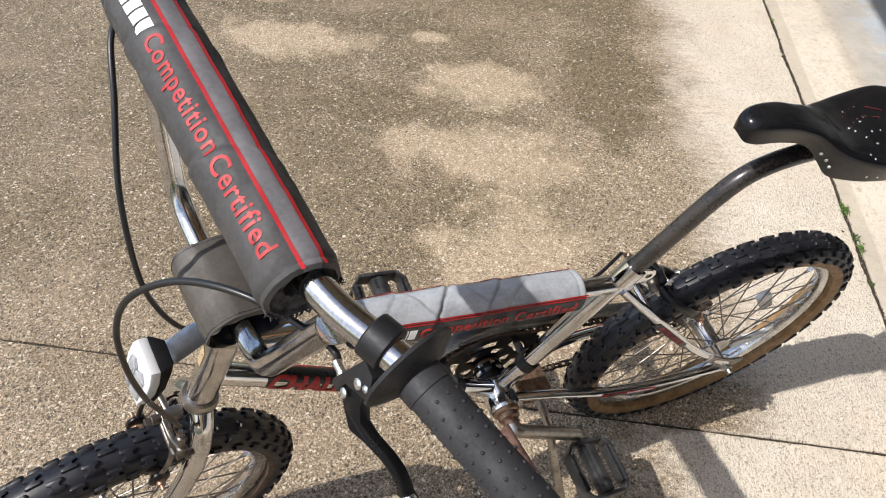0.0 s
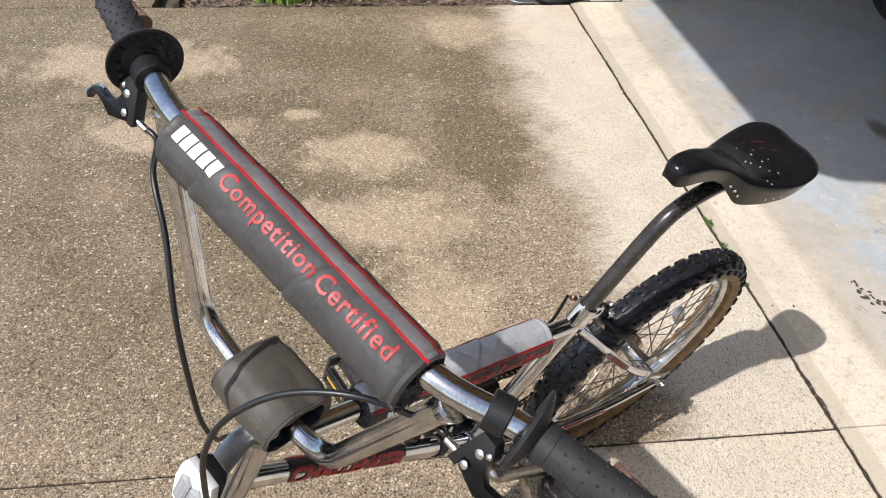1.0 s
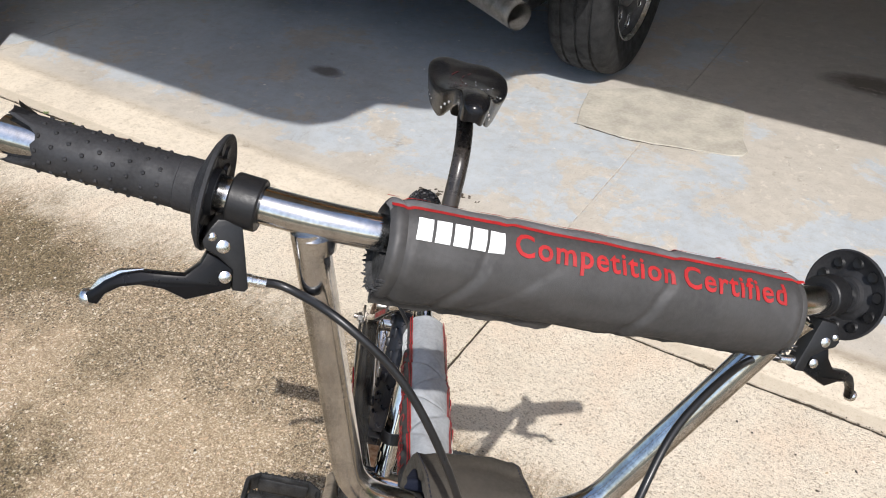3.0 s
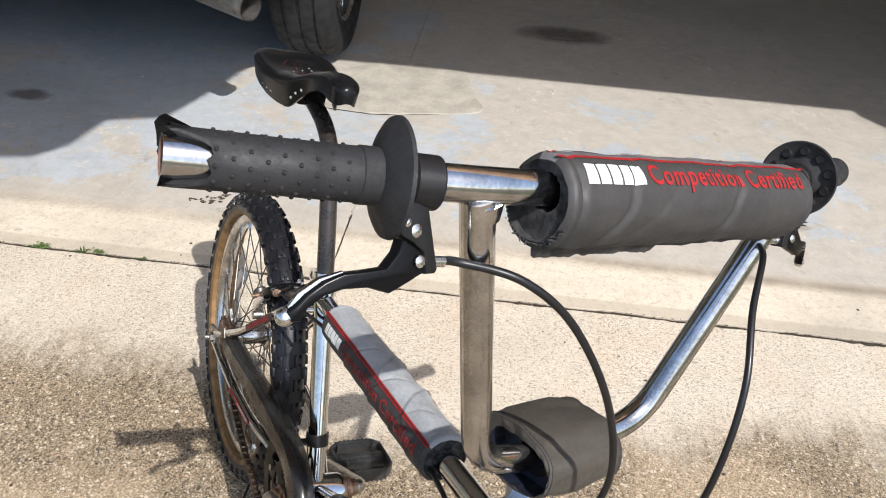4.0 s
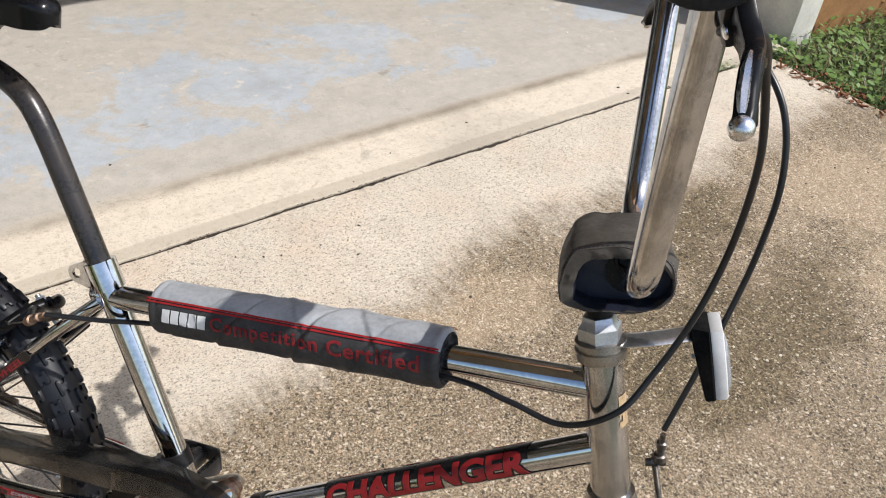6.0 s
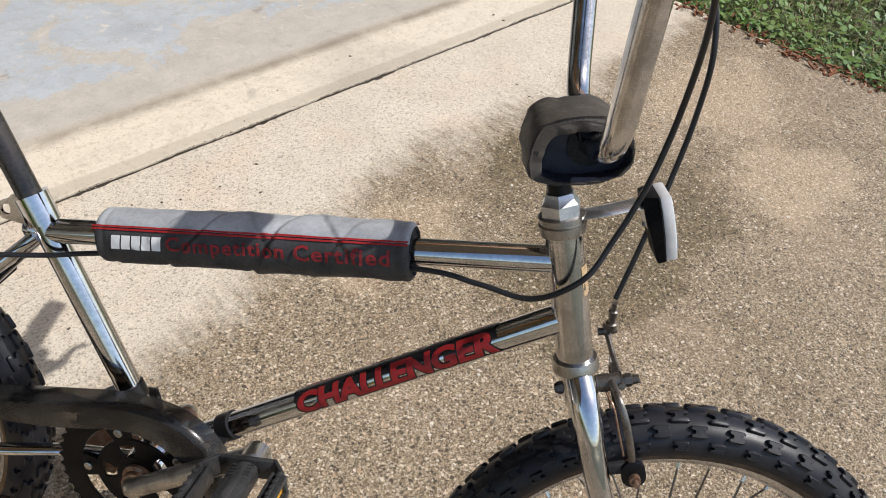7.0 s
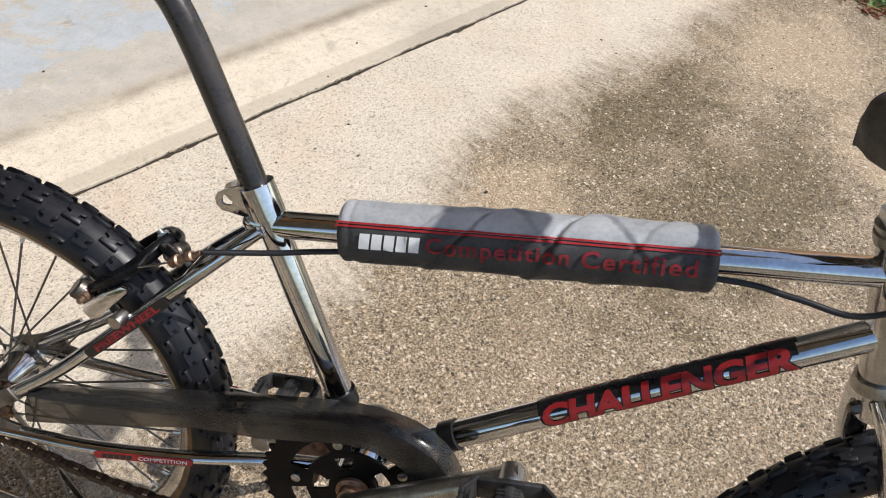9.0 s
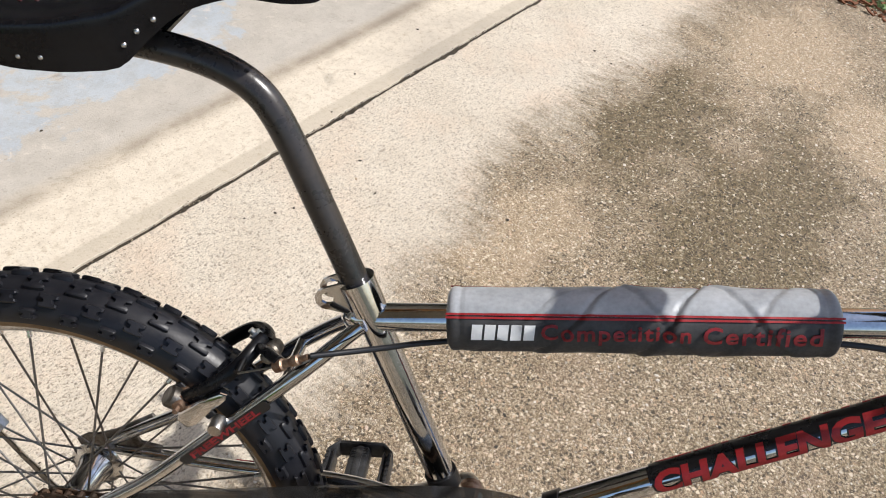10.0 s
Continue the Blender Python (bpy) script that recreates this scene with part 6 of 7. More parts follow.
def child(name, me, parent, m, label=""):
    ob = new(name, me)
    ob.parent = parent
    ob.matrix_basis = m
    return tagged(ob, label)


def wheel(name, m, rear):
    w = child(name, None, BIKE, m)
    w.empty_display_size = 0.05
    tyre = child("tyre", TYRE_ME if rear else FRONT_TYRE_ME, w, Matrix(), "knobbly black tyre with tan sidewall" if rear else "knobbly black tyre with dark brown sidewall")
    child("tread", TREAD_ME, tyre, Matrix())
    child("rim", RIM_ME, w, Matrix())
    bm = bmesh.new()
    f, c = (0.0265, 0.0150) if rear else (0.021, 0.0095)
    lathe(bm, [(-0.030, 0.006), (-0.030, f), (-0.0272, f), (-0.025, c + 0.003), (-0.015, c), (0.015, c), (0.025, c + 0.003), (0.0272, f), (0.030, f), (0.030, 0.006)], (0, 0, 0), (0, 1, 0), 28)
    hub = part("hub", bm, WORN_CHROME if rear else STEEL, w)
    bm = bmesh.new()
    lathe(bm, [(-0.075, 0.004), (-0.075, 0.0048), (0.075, 0.0048), (0.075, 0.004)], (0, 0, 0), (0, 1, 0), 12)
    for s in (-1, 1):
        lathe(bm, [(0.060, 0.0085), (0.068, 0.0085), (0.069, 0.006)], (0, 0, 0), (0, s, 0), 6)
    part("axle", bm, STEEL, hub)
    for k in range(36):
        s = 1 if k % 2 else -1
        a = 2 * math.pi * k / 36
        lead = (1 if (k // 2) % 2 else -1) * radians(62)
        p = Vector((0.0185 * math.cos(a + lead), s * 0.0285, 0.0185 * math.sin(a + lead)))
        q = Vector((0.193 * math.cos(a), s * 0.002, 0.193 * math.sin(a)))
        d = q - p
        rot = d.to_track_quat("X", "Z").to_matrix().to_4x4()
        child("spoke", SPOKE_ME, w, Matrix.Translation(p) @ rot @ Matrix.Diagonal((d.length, 1, 1, 1)))
        child("nipple", NIPPLE_ME, w, Matrix.Translation(q - d.normalized() * 0.009) @ rot)
    if rear:
        bm = bmesh.new()
        lathe(bm, [(-0.047, 0.012), (-0.047, 0.026), (-0.043, 0.031), (-0.040, 0.031), (-0.036, 0.026), (-0.031, 0.020), (-0.031, 0.010)], (0, 0, 0), (0, 1, 0), 32)
        for k in range(16):
            a = 2 * math.pi * k / 16
            box(bm, Matrix.Rotation(a, 4, "Y") @ Matrix.Translation((0.0325, -0.0415, 0)), 0.006, 0.003, 0.005)
        part("freewheel", bm, RUSTY, w)
        # white plate put in for the gleam of the chrome dropout end
        bm = bmesh.new()
        plate(bm, [(-0.033, -0.009), (0.030, -0.011), (0.034, 0.0), (0.030, 0.011), (-0.033, 0.009)], 0.010, frame_of((-0.116, 0.006, -0.070), (0.98, 0, -0.18), (0.18, 0, 0.98)), 0.002)
        part("wheel_plate", bm, WHITE_PLASTIC, w, "white plate standing in for the bright chrome dropout end")
        bm = bmesh.new()
        plate(bm, [(-0.028, -0.010), (0.026, -0.012), (0.030, 0.0), (0.026, 0.012), (-0.028, 0.010)], 0.010, frame_of((-0.092, -0.004, 0.052), (0.55, 0, 0.83), (-0.83, 0, 0.55)), 0.002)
        part("wheel_plate", bm, CLEAR, w, "clear spoke reflector")
    return w


wheel("rear_wheel", Matrix.Translation(REAR) @ Matrix.Scale(REAR_R / 0.25, 4), True)
wheel("front_wheel", STEER @ Matrix.Translation(FRONT) @ Matrix.Rotation(radians(3), 4, "Y") @ Matrix.Scale(FRONT_R / 0.25, 4), False)

# fork
crown = HT_LOW - AXIS * 0.020
bm = bmesh.new()
sweep(bm, [HT_LOW - AXIS * 0.006, HT_LOW - AXIS * 0.040], 0.0150, 20)
for s in (-1, 1):
    pts = rounded([crown + Vector((0.0, s * 0.012, 0.004)), crown + Vector((0.008, s * 0.030, -0.014)), crown + Vector((0.028, s * 0.042, -0.070)), (0.895, s * 0.0475, 0.33), (FRONT.x - 0.002, s * 0.048, FRONT.z)], 0.035, 6)
    n = len(pts)
    sweep(bm, pts, [0.0135 - 0.0045 * (i / n) ** 2 for i in range(n)], 18)
    plate(bm, [(-0.012, -0.013), (0.012, -0.013), (0.012, 0.018), (-0.012, 0.018)], 0.004, frame_of((FRONT.x, s * 0.049, FRONT.z), (1, 0, 0), (0, 0, 1)), 0.001)
bm.transform(STEER)
part("fork", bm, CHROME, BIKE)


# caliper brakes: one for the fork, one for the stays
def caliper(m, back, k=1):
    """Local x out of the frame, y to the side, z away from the axle; origin at the pivot bolt."""
    bm = bmesh.new()
    lathe(bm, [(-0.030 if not back else -0.012, 0.0001), (-0.030 if not back else -0.012, 0.0030), (0.030, 0.0030), (0.030, 0.0001)], m @ Vector((0, 0, 0)), m @ Vector((1, 0, 0)), 10)
    lathe(bm, [(0.001, 0.0085), (0.010, 0.0085)], m @ Vector((0, 0, 0)), m @ Vector((1, 0, 0)), 16)
    lathe(bm, [(0.021, 0.0055), (0.026, 0.0055)], m @ Vector((0, 0, 0)), m @ Vector((1, 0, 0)), 6)
    if not back:
        lathe(bm, [(-0.034, 0.0055), (-0.029, 0.0055)], m @ Vector((0, 0, 0)), m @ Vector((1, 0, 0)), 6)
    if not back:
        lathe(bm, [(-0.002, 0.0080), (0.009, 0.0080), (0.0095, 0.0072), (0.010, 0.0080), (0.020, 0.0080)], m @ Vector((0, 0, 0)), m @ Vector((1, 0, 0)), 18)
        lathe(bm, [(0.024, 0.0062), (0.030, 0.0062), (0.031, 0.0045), (0.037, 0.0042), (0.0375, 0.0001)], m @ Vector((0, 0, 0)), m @ Vector((1, 0, 0)), 6)
        lathe(bm, [(-0.040, 0.0001), (-0.040, 0.0040), (-0.036, 0.0060), (-0.029, 0.0062)], m @ Vector((0, 0, 0)), m @ Vector((1, 0, 0)), 6)
    pivot = part("brake_caliper", bm, STEEL if back else DARK_STEEL, BIKE)
    for s in (-1, 1):
        bm = bmesh.new()
        sweep(bm, [m @ Vector(p) for p in rounded([(0.014 + 0.003 * s, 0, 0.004), (0.016 + 0.003 * s, s * (0.022 if back else 0.030), 0.004 if not back else -0.002), (0.018, s * (0.034 if back else 0.0375), -0.020), (0.020, s * 0.0385, -0.050), (0.021, s * 0.033, -0.078)], 0.012)], 0.0023 if not back else 0.0046, 10, up=m.to_3x3() @ Vector((1, 0, 0)), flat=1.5)
        part("brake_arm", bm, BLACK_PAINT if back else DARK_STEEL, pivot)
        bm = bmesh.new()
        box(bm, m @ pose(0.010, s * 0.0215, -0.080, 0, 0, 0), 0.045, 0.009, 0.011, 0.002)
        part("brake_pad", bm, BLACK_RUBBER, pivot)
        bm = bmesh.new()
        c, n = m @ Vector((0.021, s * 0.020, -0.080)), m.to_3x3() @ Vector((0, s, 0))
        lathe(bm, [(0, 0.0075), (0.018, 0.0075), (0.018, 0.0052), (0.024, 0.0052), (0.024, 0.0025), (0.030, 0.0025)], c, c + n, 12)
        part("pad_bolt", bm, RUSTY, pivot)
        if not back:
            bm = bmesh.new()
            plate(bm, [(0.0115 * math.cos(q * math.pi / 7), 0.0115 * math.sin(q * math.pi / 7) + (0.006 if 0 < q < 7 else 0)) for q in range(14)], 0.005, m @ frame_of((0.021, s * 0.036, -0.080), (1, 0, 0), (0, 0, 1)), 0.001)
            part("arm_eye", bm, BLACK_PAINT, pivot)
    bm = bmesh.new()
    sweep(bm, [m @ Vector(p) for p in rounded([(0.016, 0.012, 0.002), (0.016, 0.026, 0.016), (0.008, 0.044, 0.032)] if back else [(0.020, 0.006, 0.004), (0.020, 0.030, 0.004), (0.018, 0.056, 0.022)], 0.01)], 0.0046 if back else 0.0028, 10)
    sweep(bm, [m @ Vector(p) for p in rounded([(0.020, -0.010, 0.0), (0.020, 0.026, -0.006), (0.018, 0.040, -0.010)], 0.01)], 0.0034, 10)
    part("cable_arm", bm, BLACK_PAINT if back else DARK_STEEL, pivot)
    if back:
        bm = bmesh.new()
        c, n = m @ Vector((0.004, 0.0, 0.004)), m.to_3x3() @ Vector((0.2, 1, 0.25))
        lathe(bm, [(-0.004, 0.0080), (0.014, 0.0080), (0.016, 0.0062), (0.024, 0.0062), (0.025, 0.004)], c, c + n, 18)
        part("return_spring", bm, DARK_STEEL, pivot)
    bm = bmesh.new()
    a, b = (m @ Vector((0.006, 0.044, 0.026)), m @ Vector((0.000, 0.048, 0.061))) if back else (m @ Vector((0.022, 0.053, 0.024)), m @ Vector((0.027, 0.042, 0.062)))
    lathe(bm, [(0, 0.0055), (0.008, 0.0055), (0.009, 0.0035), (0.017, 0.0035), (0.018, 0.0045), (0.024, 0.0045), (0.025, 0.0026), (0.034, 0.0026)], a, b, 12)
    part("cable_adjuster", bm, RUSTY if back else DARK_STEEL, pivot)
    if not back:
        bm = bmesh.new()
        lathe(bm, [(-0.008, 0.0001), (-0.008, 0.0036), (0.010, 0.0036), (0.010, 0.0001)], m @ Vector((0.018, 0.055, 0.021)), m @ Vector((0.030, 0.055, 0.021)), 12)
        lathe(bm, [(-0.0025, 0.0030), (-0.0025, 0.0062), (0.0015, 0.0062), (0.0015, 0.0030)], m @ Vector((0.018, 0.056, 0.022)), m @ Vector((0.030, 0.056, 0.022)), 16)
        part("arm_pin", bm, DARK_STEEL, pivot)
    if not back:
        for s in (-1, 1):
            bm = bmesh.new()
            sweep(bm, [m @ Vector(p) for p in rounded([(0.006, s * 0.004, -0.006), (0.008, s * 0.016, -0.012), (0.008, s * 0.020, -0.006), (0.010, s * 0.024, -0.014), (0.014, s * 0.031, -0.060)], 0.004)], 0.0011, 6)
            part("return_spring", bm, RUSTY, pivot)
    bm = bmesh.new()
    sweep(bm, [a, m @ Vector((0.017, 0.040, -0.010))], 0.0009, 6)
    part("brake_wire", bm, STEEL, pivot)
    return b


FORK_BOLT = Vector((0.827, 0, 0.517))
front_adjust = caliper(STEER @ frame_of(FORK_BOLT, AXIS.cross(Vector((0, -1, 0))), (0, 1, 0)), False)
STAY = (Vector((0.215, 0, 0.466)) - REAR).normalized()
rear_adjust = caliper(frame_of((0.196, 0, 0.466), (-STAY.z, 0, STAY.x), (0, -1, 0)), True)
bm = bmesh.new()
plate(bm, [(-0.004, -0.009), (0.006, -0.011), (0.026, -0.007), (0.050, -0.004), (0.054, 0.0), (0.050, 0.005), (0.026, 0.008), (0.002, 0.008), (-0.005, 0.003)], 0.012, frame_of((0.131, -0.041, 0.411), (0.041, 0, 0.040), (-0.040, 0, 0.041)), 0.003)
part("pad_shoe", bm, CHROME, BIKE)
bm = bmesh.new()
lathe(bm, [(0.0, 0.010), (0.016, 0.010), (0.018, 0.008), (0.018, 0.0001)], (0.127, -0.031, 0.417), (0.111, -0.037, 0.429), 16)
part("pad_shoe", bm, DARK_STEEL, BIKE)
bm = bmesh.new()
lathe(bm, [(0.0, 0.0065), (0.014, 0.0065), (0.015, 0.0058), (0.015, 0.0001)], (0.162, -0.040, 0.414), (0.162, -0.041, 0.414), 12)
part("pad_bolt", bm, STEEL, BIKE)

# crank set
CH = Vector((BB.x, -0.045, BB.z))
bm = bmesh.new()
N = 132
outer, inner = [], []
for k in range(N):
    a = 2 * math.pi * k / N
    outer.append((math.cos(a) * (0.0915 if k % 3 == 0 else 0.0870), math.sin(a) * (0.0915 if k % 3 == 0 else 0.0870)))
    inner.append((math.cos(a) * 0.0650, math.sin(a) * 0.0650))


def ring_plate(bm, outer, inner, thick, m):
    vo = [[bm.verts.new(m @ Vector((x, y, z))) for x, y in outer] for z in (-thick / 2, thick / 2)]
    vi = [[bm.verts.new(m @ Vector((x, y, z))) for x, y in inner] for z in (-thick / 2, thick / 2)]
    n = len(outer)
    for k in range(n):
        j = (k + 1) % n
        bm.faces.new((vo[1][k], vo[1][j], vi[1][j], vi[1][k]))
        bm.faces.new((vo[0][j], vo[0][k], vi[0][k], vi[0][j]))
        bm.faces.new((vo[0][k], vo[0][j], vo[1][j], vo[1][k]))
        bm.faces.new((vi[0][j], vi[0][k], vi[1][k], vi[1][j]))


M_CH = frame_of(CH, (1, 0, 0), (0, 0, 1))
ring_plate(bm, outer, inner, 0.003, M_CH)
chainring = part("chainring", bm, RING_BLACK, BIKE, "black five-arm chainring")
bm = bmesh.new()
for far, close in ((0.0475, 0.0405), (0.0245, 0.0165)):
    ring_plate(bm, *[[(math.cos(2 * math.pi * k / 40) * r, math.sin(2 * math.pi * k / 40) * r) for k in range(40)] for r in (far, close)], 0.003, M_CH)
for k in range(5):
    plate(bm, [(0.0235, -0.0105), (0.032, -0.0115), (0.0415, -0.0175), (0.0415, 0.0175), (0.032, 0.0115), (0.0235, 0.0105)], 0.0026, M_CH @ Matrix.Rotation(2 * math.pi * (k + 0.5) / 5 + 0.71, 4, "Z"))
part("spider", bm, RING_BLACK, chainring)
for k in range(5):
    a = 2 * math.pi * k / 5 + 0.71
    bm = bmesh.new()
    plate(bm, [(0.046, -0.0100), (0.067, -0.0165), (0.067, 0.0165), (0.046, 0.0100)], 0.0024, M_CH @ Matrix.Rotation(a, 4, "Z"))
    part("spider_arm", bm, RING_BLACK, chainring)
for k in range(5):
    a = 2 * math.pi * k / 5 + 0.71
    bm = bmesh.new()
    c = M_CH @ Vector((0.0570 * math.cos(a), 0.0570 * math.sin(a), 0))
    lathe(bm, [(0, 0.0048), (0.0035, 0.0048), (0.0045, 0.003), (0.0045, 0.0001)], c, c + Vector((0, -1, 0)), 14)
    part("chainring_bolt", bm, STEEL, chainring)
ANG = radians(37)
CR = Vector((math.cos(ANG), 0, math.sin(ANG)))
PED_R, PED_L = BB + CR * 0.170 + Vector((0, -0.074, 0)), BB - CR * 0.165 + Vector((0, 0.078, 0))
bm = bmesh.new()
sweep(bm, rounded([BB + Vector((0, 0.05, 0)), BB + Vector((0, -0.066, 0)), BB + Vector((0, -0.066, 0)) + CR * 0.02, PED_R + CR * 0.010], 0.016), 0.0105, 16, flat=1.0)
sweep(bm, rounded([BB + Vector((0, 0.03, 0)), BB + Vector((0, 0.068, 0)), BB + Vector((0, 0.070, 0)) - CR * 0.02, PED_L - CR * 0.010], 0.016), 0.0105, 16)
for p in (PED_R, PED_L):
    lathe(bm, [(-0.013, 0.0001), (-0.013, 0.0100), (-0.011, 0.0120), (0.008, 0.0120), (0.010, 0.0100), (0.010, 0.0001)], p, p + Vector((0, 1, 0)), 18)
part("crank", bm, STEEL, BIKE, "one-piece steel crank")
for s in (-1, 1):
    bm = bmesh.new()
    lathe(bm, [(0.036, 0.020), (0.041, 0.020), (0.043, 0.0165), (0.050, 0.0165), (0.052, 0.0125), (0.060, 0.0120)], BB, BB + Vector((0, s, 0)), 24)
    part("bearing_cup", bm, RUSTY, BIKE, "rusty bearing cup")


bm = bmesh.new()
box(bm, Matrix(), 0.020, 0.0018, 0.0018, 0.0005)
RIB_ME = part_mesh("grip_rib", bm, SCUFFED)


def pedal(at, s, roll):
    p = thing("pedal", "", "")
    p.parent = BIKE
    p.matrix_basis = Matrix.Translation(at + Vector((0, s * 0.006, 0))) @ Matrix.Rotation(radians(roll), 4, "Y") @ (Matrix() if s < 0 else Matrix.Rotation(math.pi, 4, "Z"))
    # local: axle along -y, body 0.085 long and 0.08 across
    bm = bmesh.new()
    sweep(bm, [(0, 0.006, 0), (0, -0.020, 0)], 0.0085, 14)
    box(bm, pose(0, -0.052, 0), 0.026, 0.080, 0.019, 0.006)
    box(bm, pose(0, -0.052, 0), 0.010, 0.078, 0.0225, 0.003)
    body = part("pedal_body", bm, SCUFFED, p, "scuffed black plastic pedal")
    for z in (-1, 1):
        for k in range(4):
            for y in (-0.018 - k * 0.0042, -0.086 + k * 0.0042):
                child("grip_rib", RIB_ME, p, pose(0, y, z * 0.0096, 0, 0, 8))
    for sx in (-1, 1):
        bm = bmesh.new()
        box(bm, pose(sx * 0.0385, -0.052, 0), 0.004, 0.058, 0.024, 0.0015)
        box(bm, pose(sx * 0.0310, -0.052, 0), 0.003, 0.060, 0.020, 0.0012)
        box(bm, pose(sx * 0.0348, -0.052, 0), 0.008, 0.056, 0.012, 0.001)
        for y, turn in ((-0.0155, sx * 40), (-0.0885, -sx * 40)):
            box(bm, pose(sx * 0.0335, y, 0, 0, 0, turn), 0.004, 0.021, 0.023, 0.0015)
        for k in range(7):
            for z in (-0.0118, 0.0118):
                box(bm, pose(sx * 0.0385, -0.028 - k * 0.008, z), 0.0046, 0.0036, 0.0025, 0.0008)
        part("side_rail", bm, SCUFFED, p)
        if sx > 0 and s < 0:
            bm = bmesh.new()
            box(bm, pose(sx * 0.0404, -0.052, 0), 0.002, 0.044, 0.010, 0.0006)
            lips = bmesh.new()
            for z in (-0.0082, 0.0082):
                box(lips, pose(sx * 0.0425, -0.052, z), 0.006, 0.054, 0.005, 0.001)
            for y in (-0.0275, -0.0765):
                box(lips, pose(sx * 0.0422, y, 0), 0.0054, 0.005, 0.016, 0.001)
            part("reflector_frame", lips, SCUFFED, p)
            part("pedal_reflector", bm, YELLOW, p, "amber pedal reflector")
    for y in (-0.012, -0.092):
        bm = bmesh.new()
        box(bm, pose(0, y + (0.003 if y > -0.05 else -0.003), 0), 0.056, 0.006, 0.022, 0.002)
        part("end_plate", bm, SCUFFED, p)


pedal(PED_R, -1, -12)
pedal(PED_L, 1, -10)

# chain
bm = bmesh.new()
path = []
RF, RR = 0.0895, 0.032
c0, c1 = Vector((BB.x, -0.045, BB.z)), Vector((REAR.x, -0.0425, REAR.z))
for k in range(24):
    a = radians(98 - k * 196 / 23)
    path.append(c0 + Vector((math.cos(a) * RF, 0, math.sin(a) * RF)))
low_a, low_b = path[-1], c1 + Vector((0.004, 0, -RR))
for k in range(1, 12):
    t = k / 12
    path.append(low_a.lerp(low_b, t) + Vector((0, 0, -0.020 * 4 * t * (1 - t))))
for k in range(12):
    a = radians(262 - k * 166 / 11)
    path.append(c1 + Vector((math.cos(a) * RR, 0, math.sin(a) * RR)))
up_a, up_b = path[-1], path[0]
for k in range(1, 14):
    path.append(up_a.lerp(up_b, k / 14) - Vector((0, 0, 0.012 * 4 * (k / 14) * (1 - k / 14))))
path.append(path[0])
lens, tot = [0], 0
for a, b in zip(path, path[1:]):
    tot += (b - a).length
    lens.append(tot)
count = int(tot / 0.0127) // 2 * 2


def along(s):
    for i in range(len(lens) - 1):
        if lens[i + 1] >= s:
            t = (s - lens[i]) / max(1e-9, lens[i + 1] - lens[i])
            return path[i].lerp(path[i + 1], t)
    return path[-1]


for k in range(count):
    a, b = along(tot * k / count), along(tot * ((k + 1) % count) / count if k + 1 < count else 0)
    w = 0.0040 if k % 2 else 0.0028
    for s in (-1, 1):
        m = frame_of((a + b) / 2 + Vector((0, s * w, 0)), b - a, (0, 0, 1))
        plate(bm, [(-0.0085, -0.0030), (-0.0063, -0.0042), (-0.003, -0.0036), (0.003, -0.0036), (0.0063, -0.0042), (0.0085, -0.0030), (0.0085, 0.0030), (0.0063, 0.0042), (0.003, 0.0036), (-0.003, 0.0036), (-0.0063, 0.0042), (-0.0085, 0.0030)], 0.0011, m)
    sweep(bm, [a + Vector((0, -0.0048, 0)), a + Vector((0, 0.0048, 0))], 0.0038, 8)
part("chain", bm, CHAIN, BIKE, "rust-brown bicycle chain", smooth=False)

# chain guard: a black shell over the upper run that curls round the chainring
bm = bmesh.new()
top = [(0.072, 0.297), (0.12, 0.311), (0.18, 0.330), (0.25, 0.353), (0.325, 0.374), (0.38, 0.388), (0.42, 0.391), (0.455, 0.384), (0.485, 0.362), (0.503, 0.328), (0.508, 0.298)]
low = [(0.072, 0.266), (0.12, 0.281), (0.18, 0.301), (0.24, 0.322), (0.305, 0.335), (0.345, 0.346), (0.392, 0.359), (0.425, 0.356), (0.458, 0.338), (0.476, 0.316), (0.486, 0.294)]
top = [(p.x, p.y) for p in spline([(x, z, 0) for x, z in top], 5)]
low = [(p.x, p.y) for p in spline([(x, z, 0) for x, z in low], 5)]
rows = []
for (tx, tz), (lx, lz) in zip(top, low):
    tz += 0.0005
    sec = [(-0.062, 0.0), (-0.0635, 0.25), (-0.0635, 0.6), (-0.0625, 0.85), (-0.058, 0.97), (-0.050, 1.0), (-0.038, 0.97), (-0.0375, 0.955), (-0.050, 0.985), (-0.057, 0.955), (-0.0610, 0.83), (-0.0620, 0.6), (-0.0620, 0.25), (-0.0605, 0.0)]
    rows.append([bm.verts.new((lx + (tx - lx) * v, y, lz + (tz - lz) * v)) for y, v in sec])
for a, b in zip(rows, rows[1:]):
    for k in range(len(a)):
        bm.faces.new((a[k], a[(k + 1) % len(a)], b[(k + 1) % len(a)], b[k]))
bm.faces.new(rows[0])
bm.faces.new(rows[-1][::-1])
bmesh.ops.recalc_face_normals(bm, faces=bm.faces[:])
part("chain_guard", bm, SMOKY, BIKE, "scuffed smoky translucent black chain guard")
for p, d in ((BB.lerp(ST_TOP, 0.26), ST_TOP - BB), (BB.lerp(DT_B, 0.20), DT_B - BB)):
    bm = bmesh.new()
    d = d.normalized()
    lathe(bm, [(-0.008, 0.0135), (-0.008, 0.0155), (0.008, 0.0155), (0.008, 0.0135)], p, p + d, 24)
    box(bm, Matrix.Translation(p + Vector((0, -0.034, -0.004))), 0.012, 0.044, 0.003, 0.001)
    part("guard_bracket", bm, BLACK_PLASTIC, BIKE)

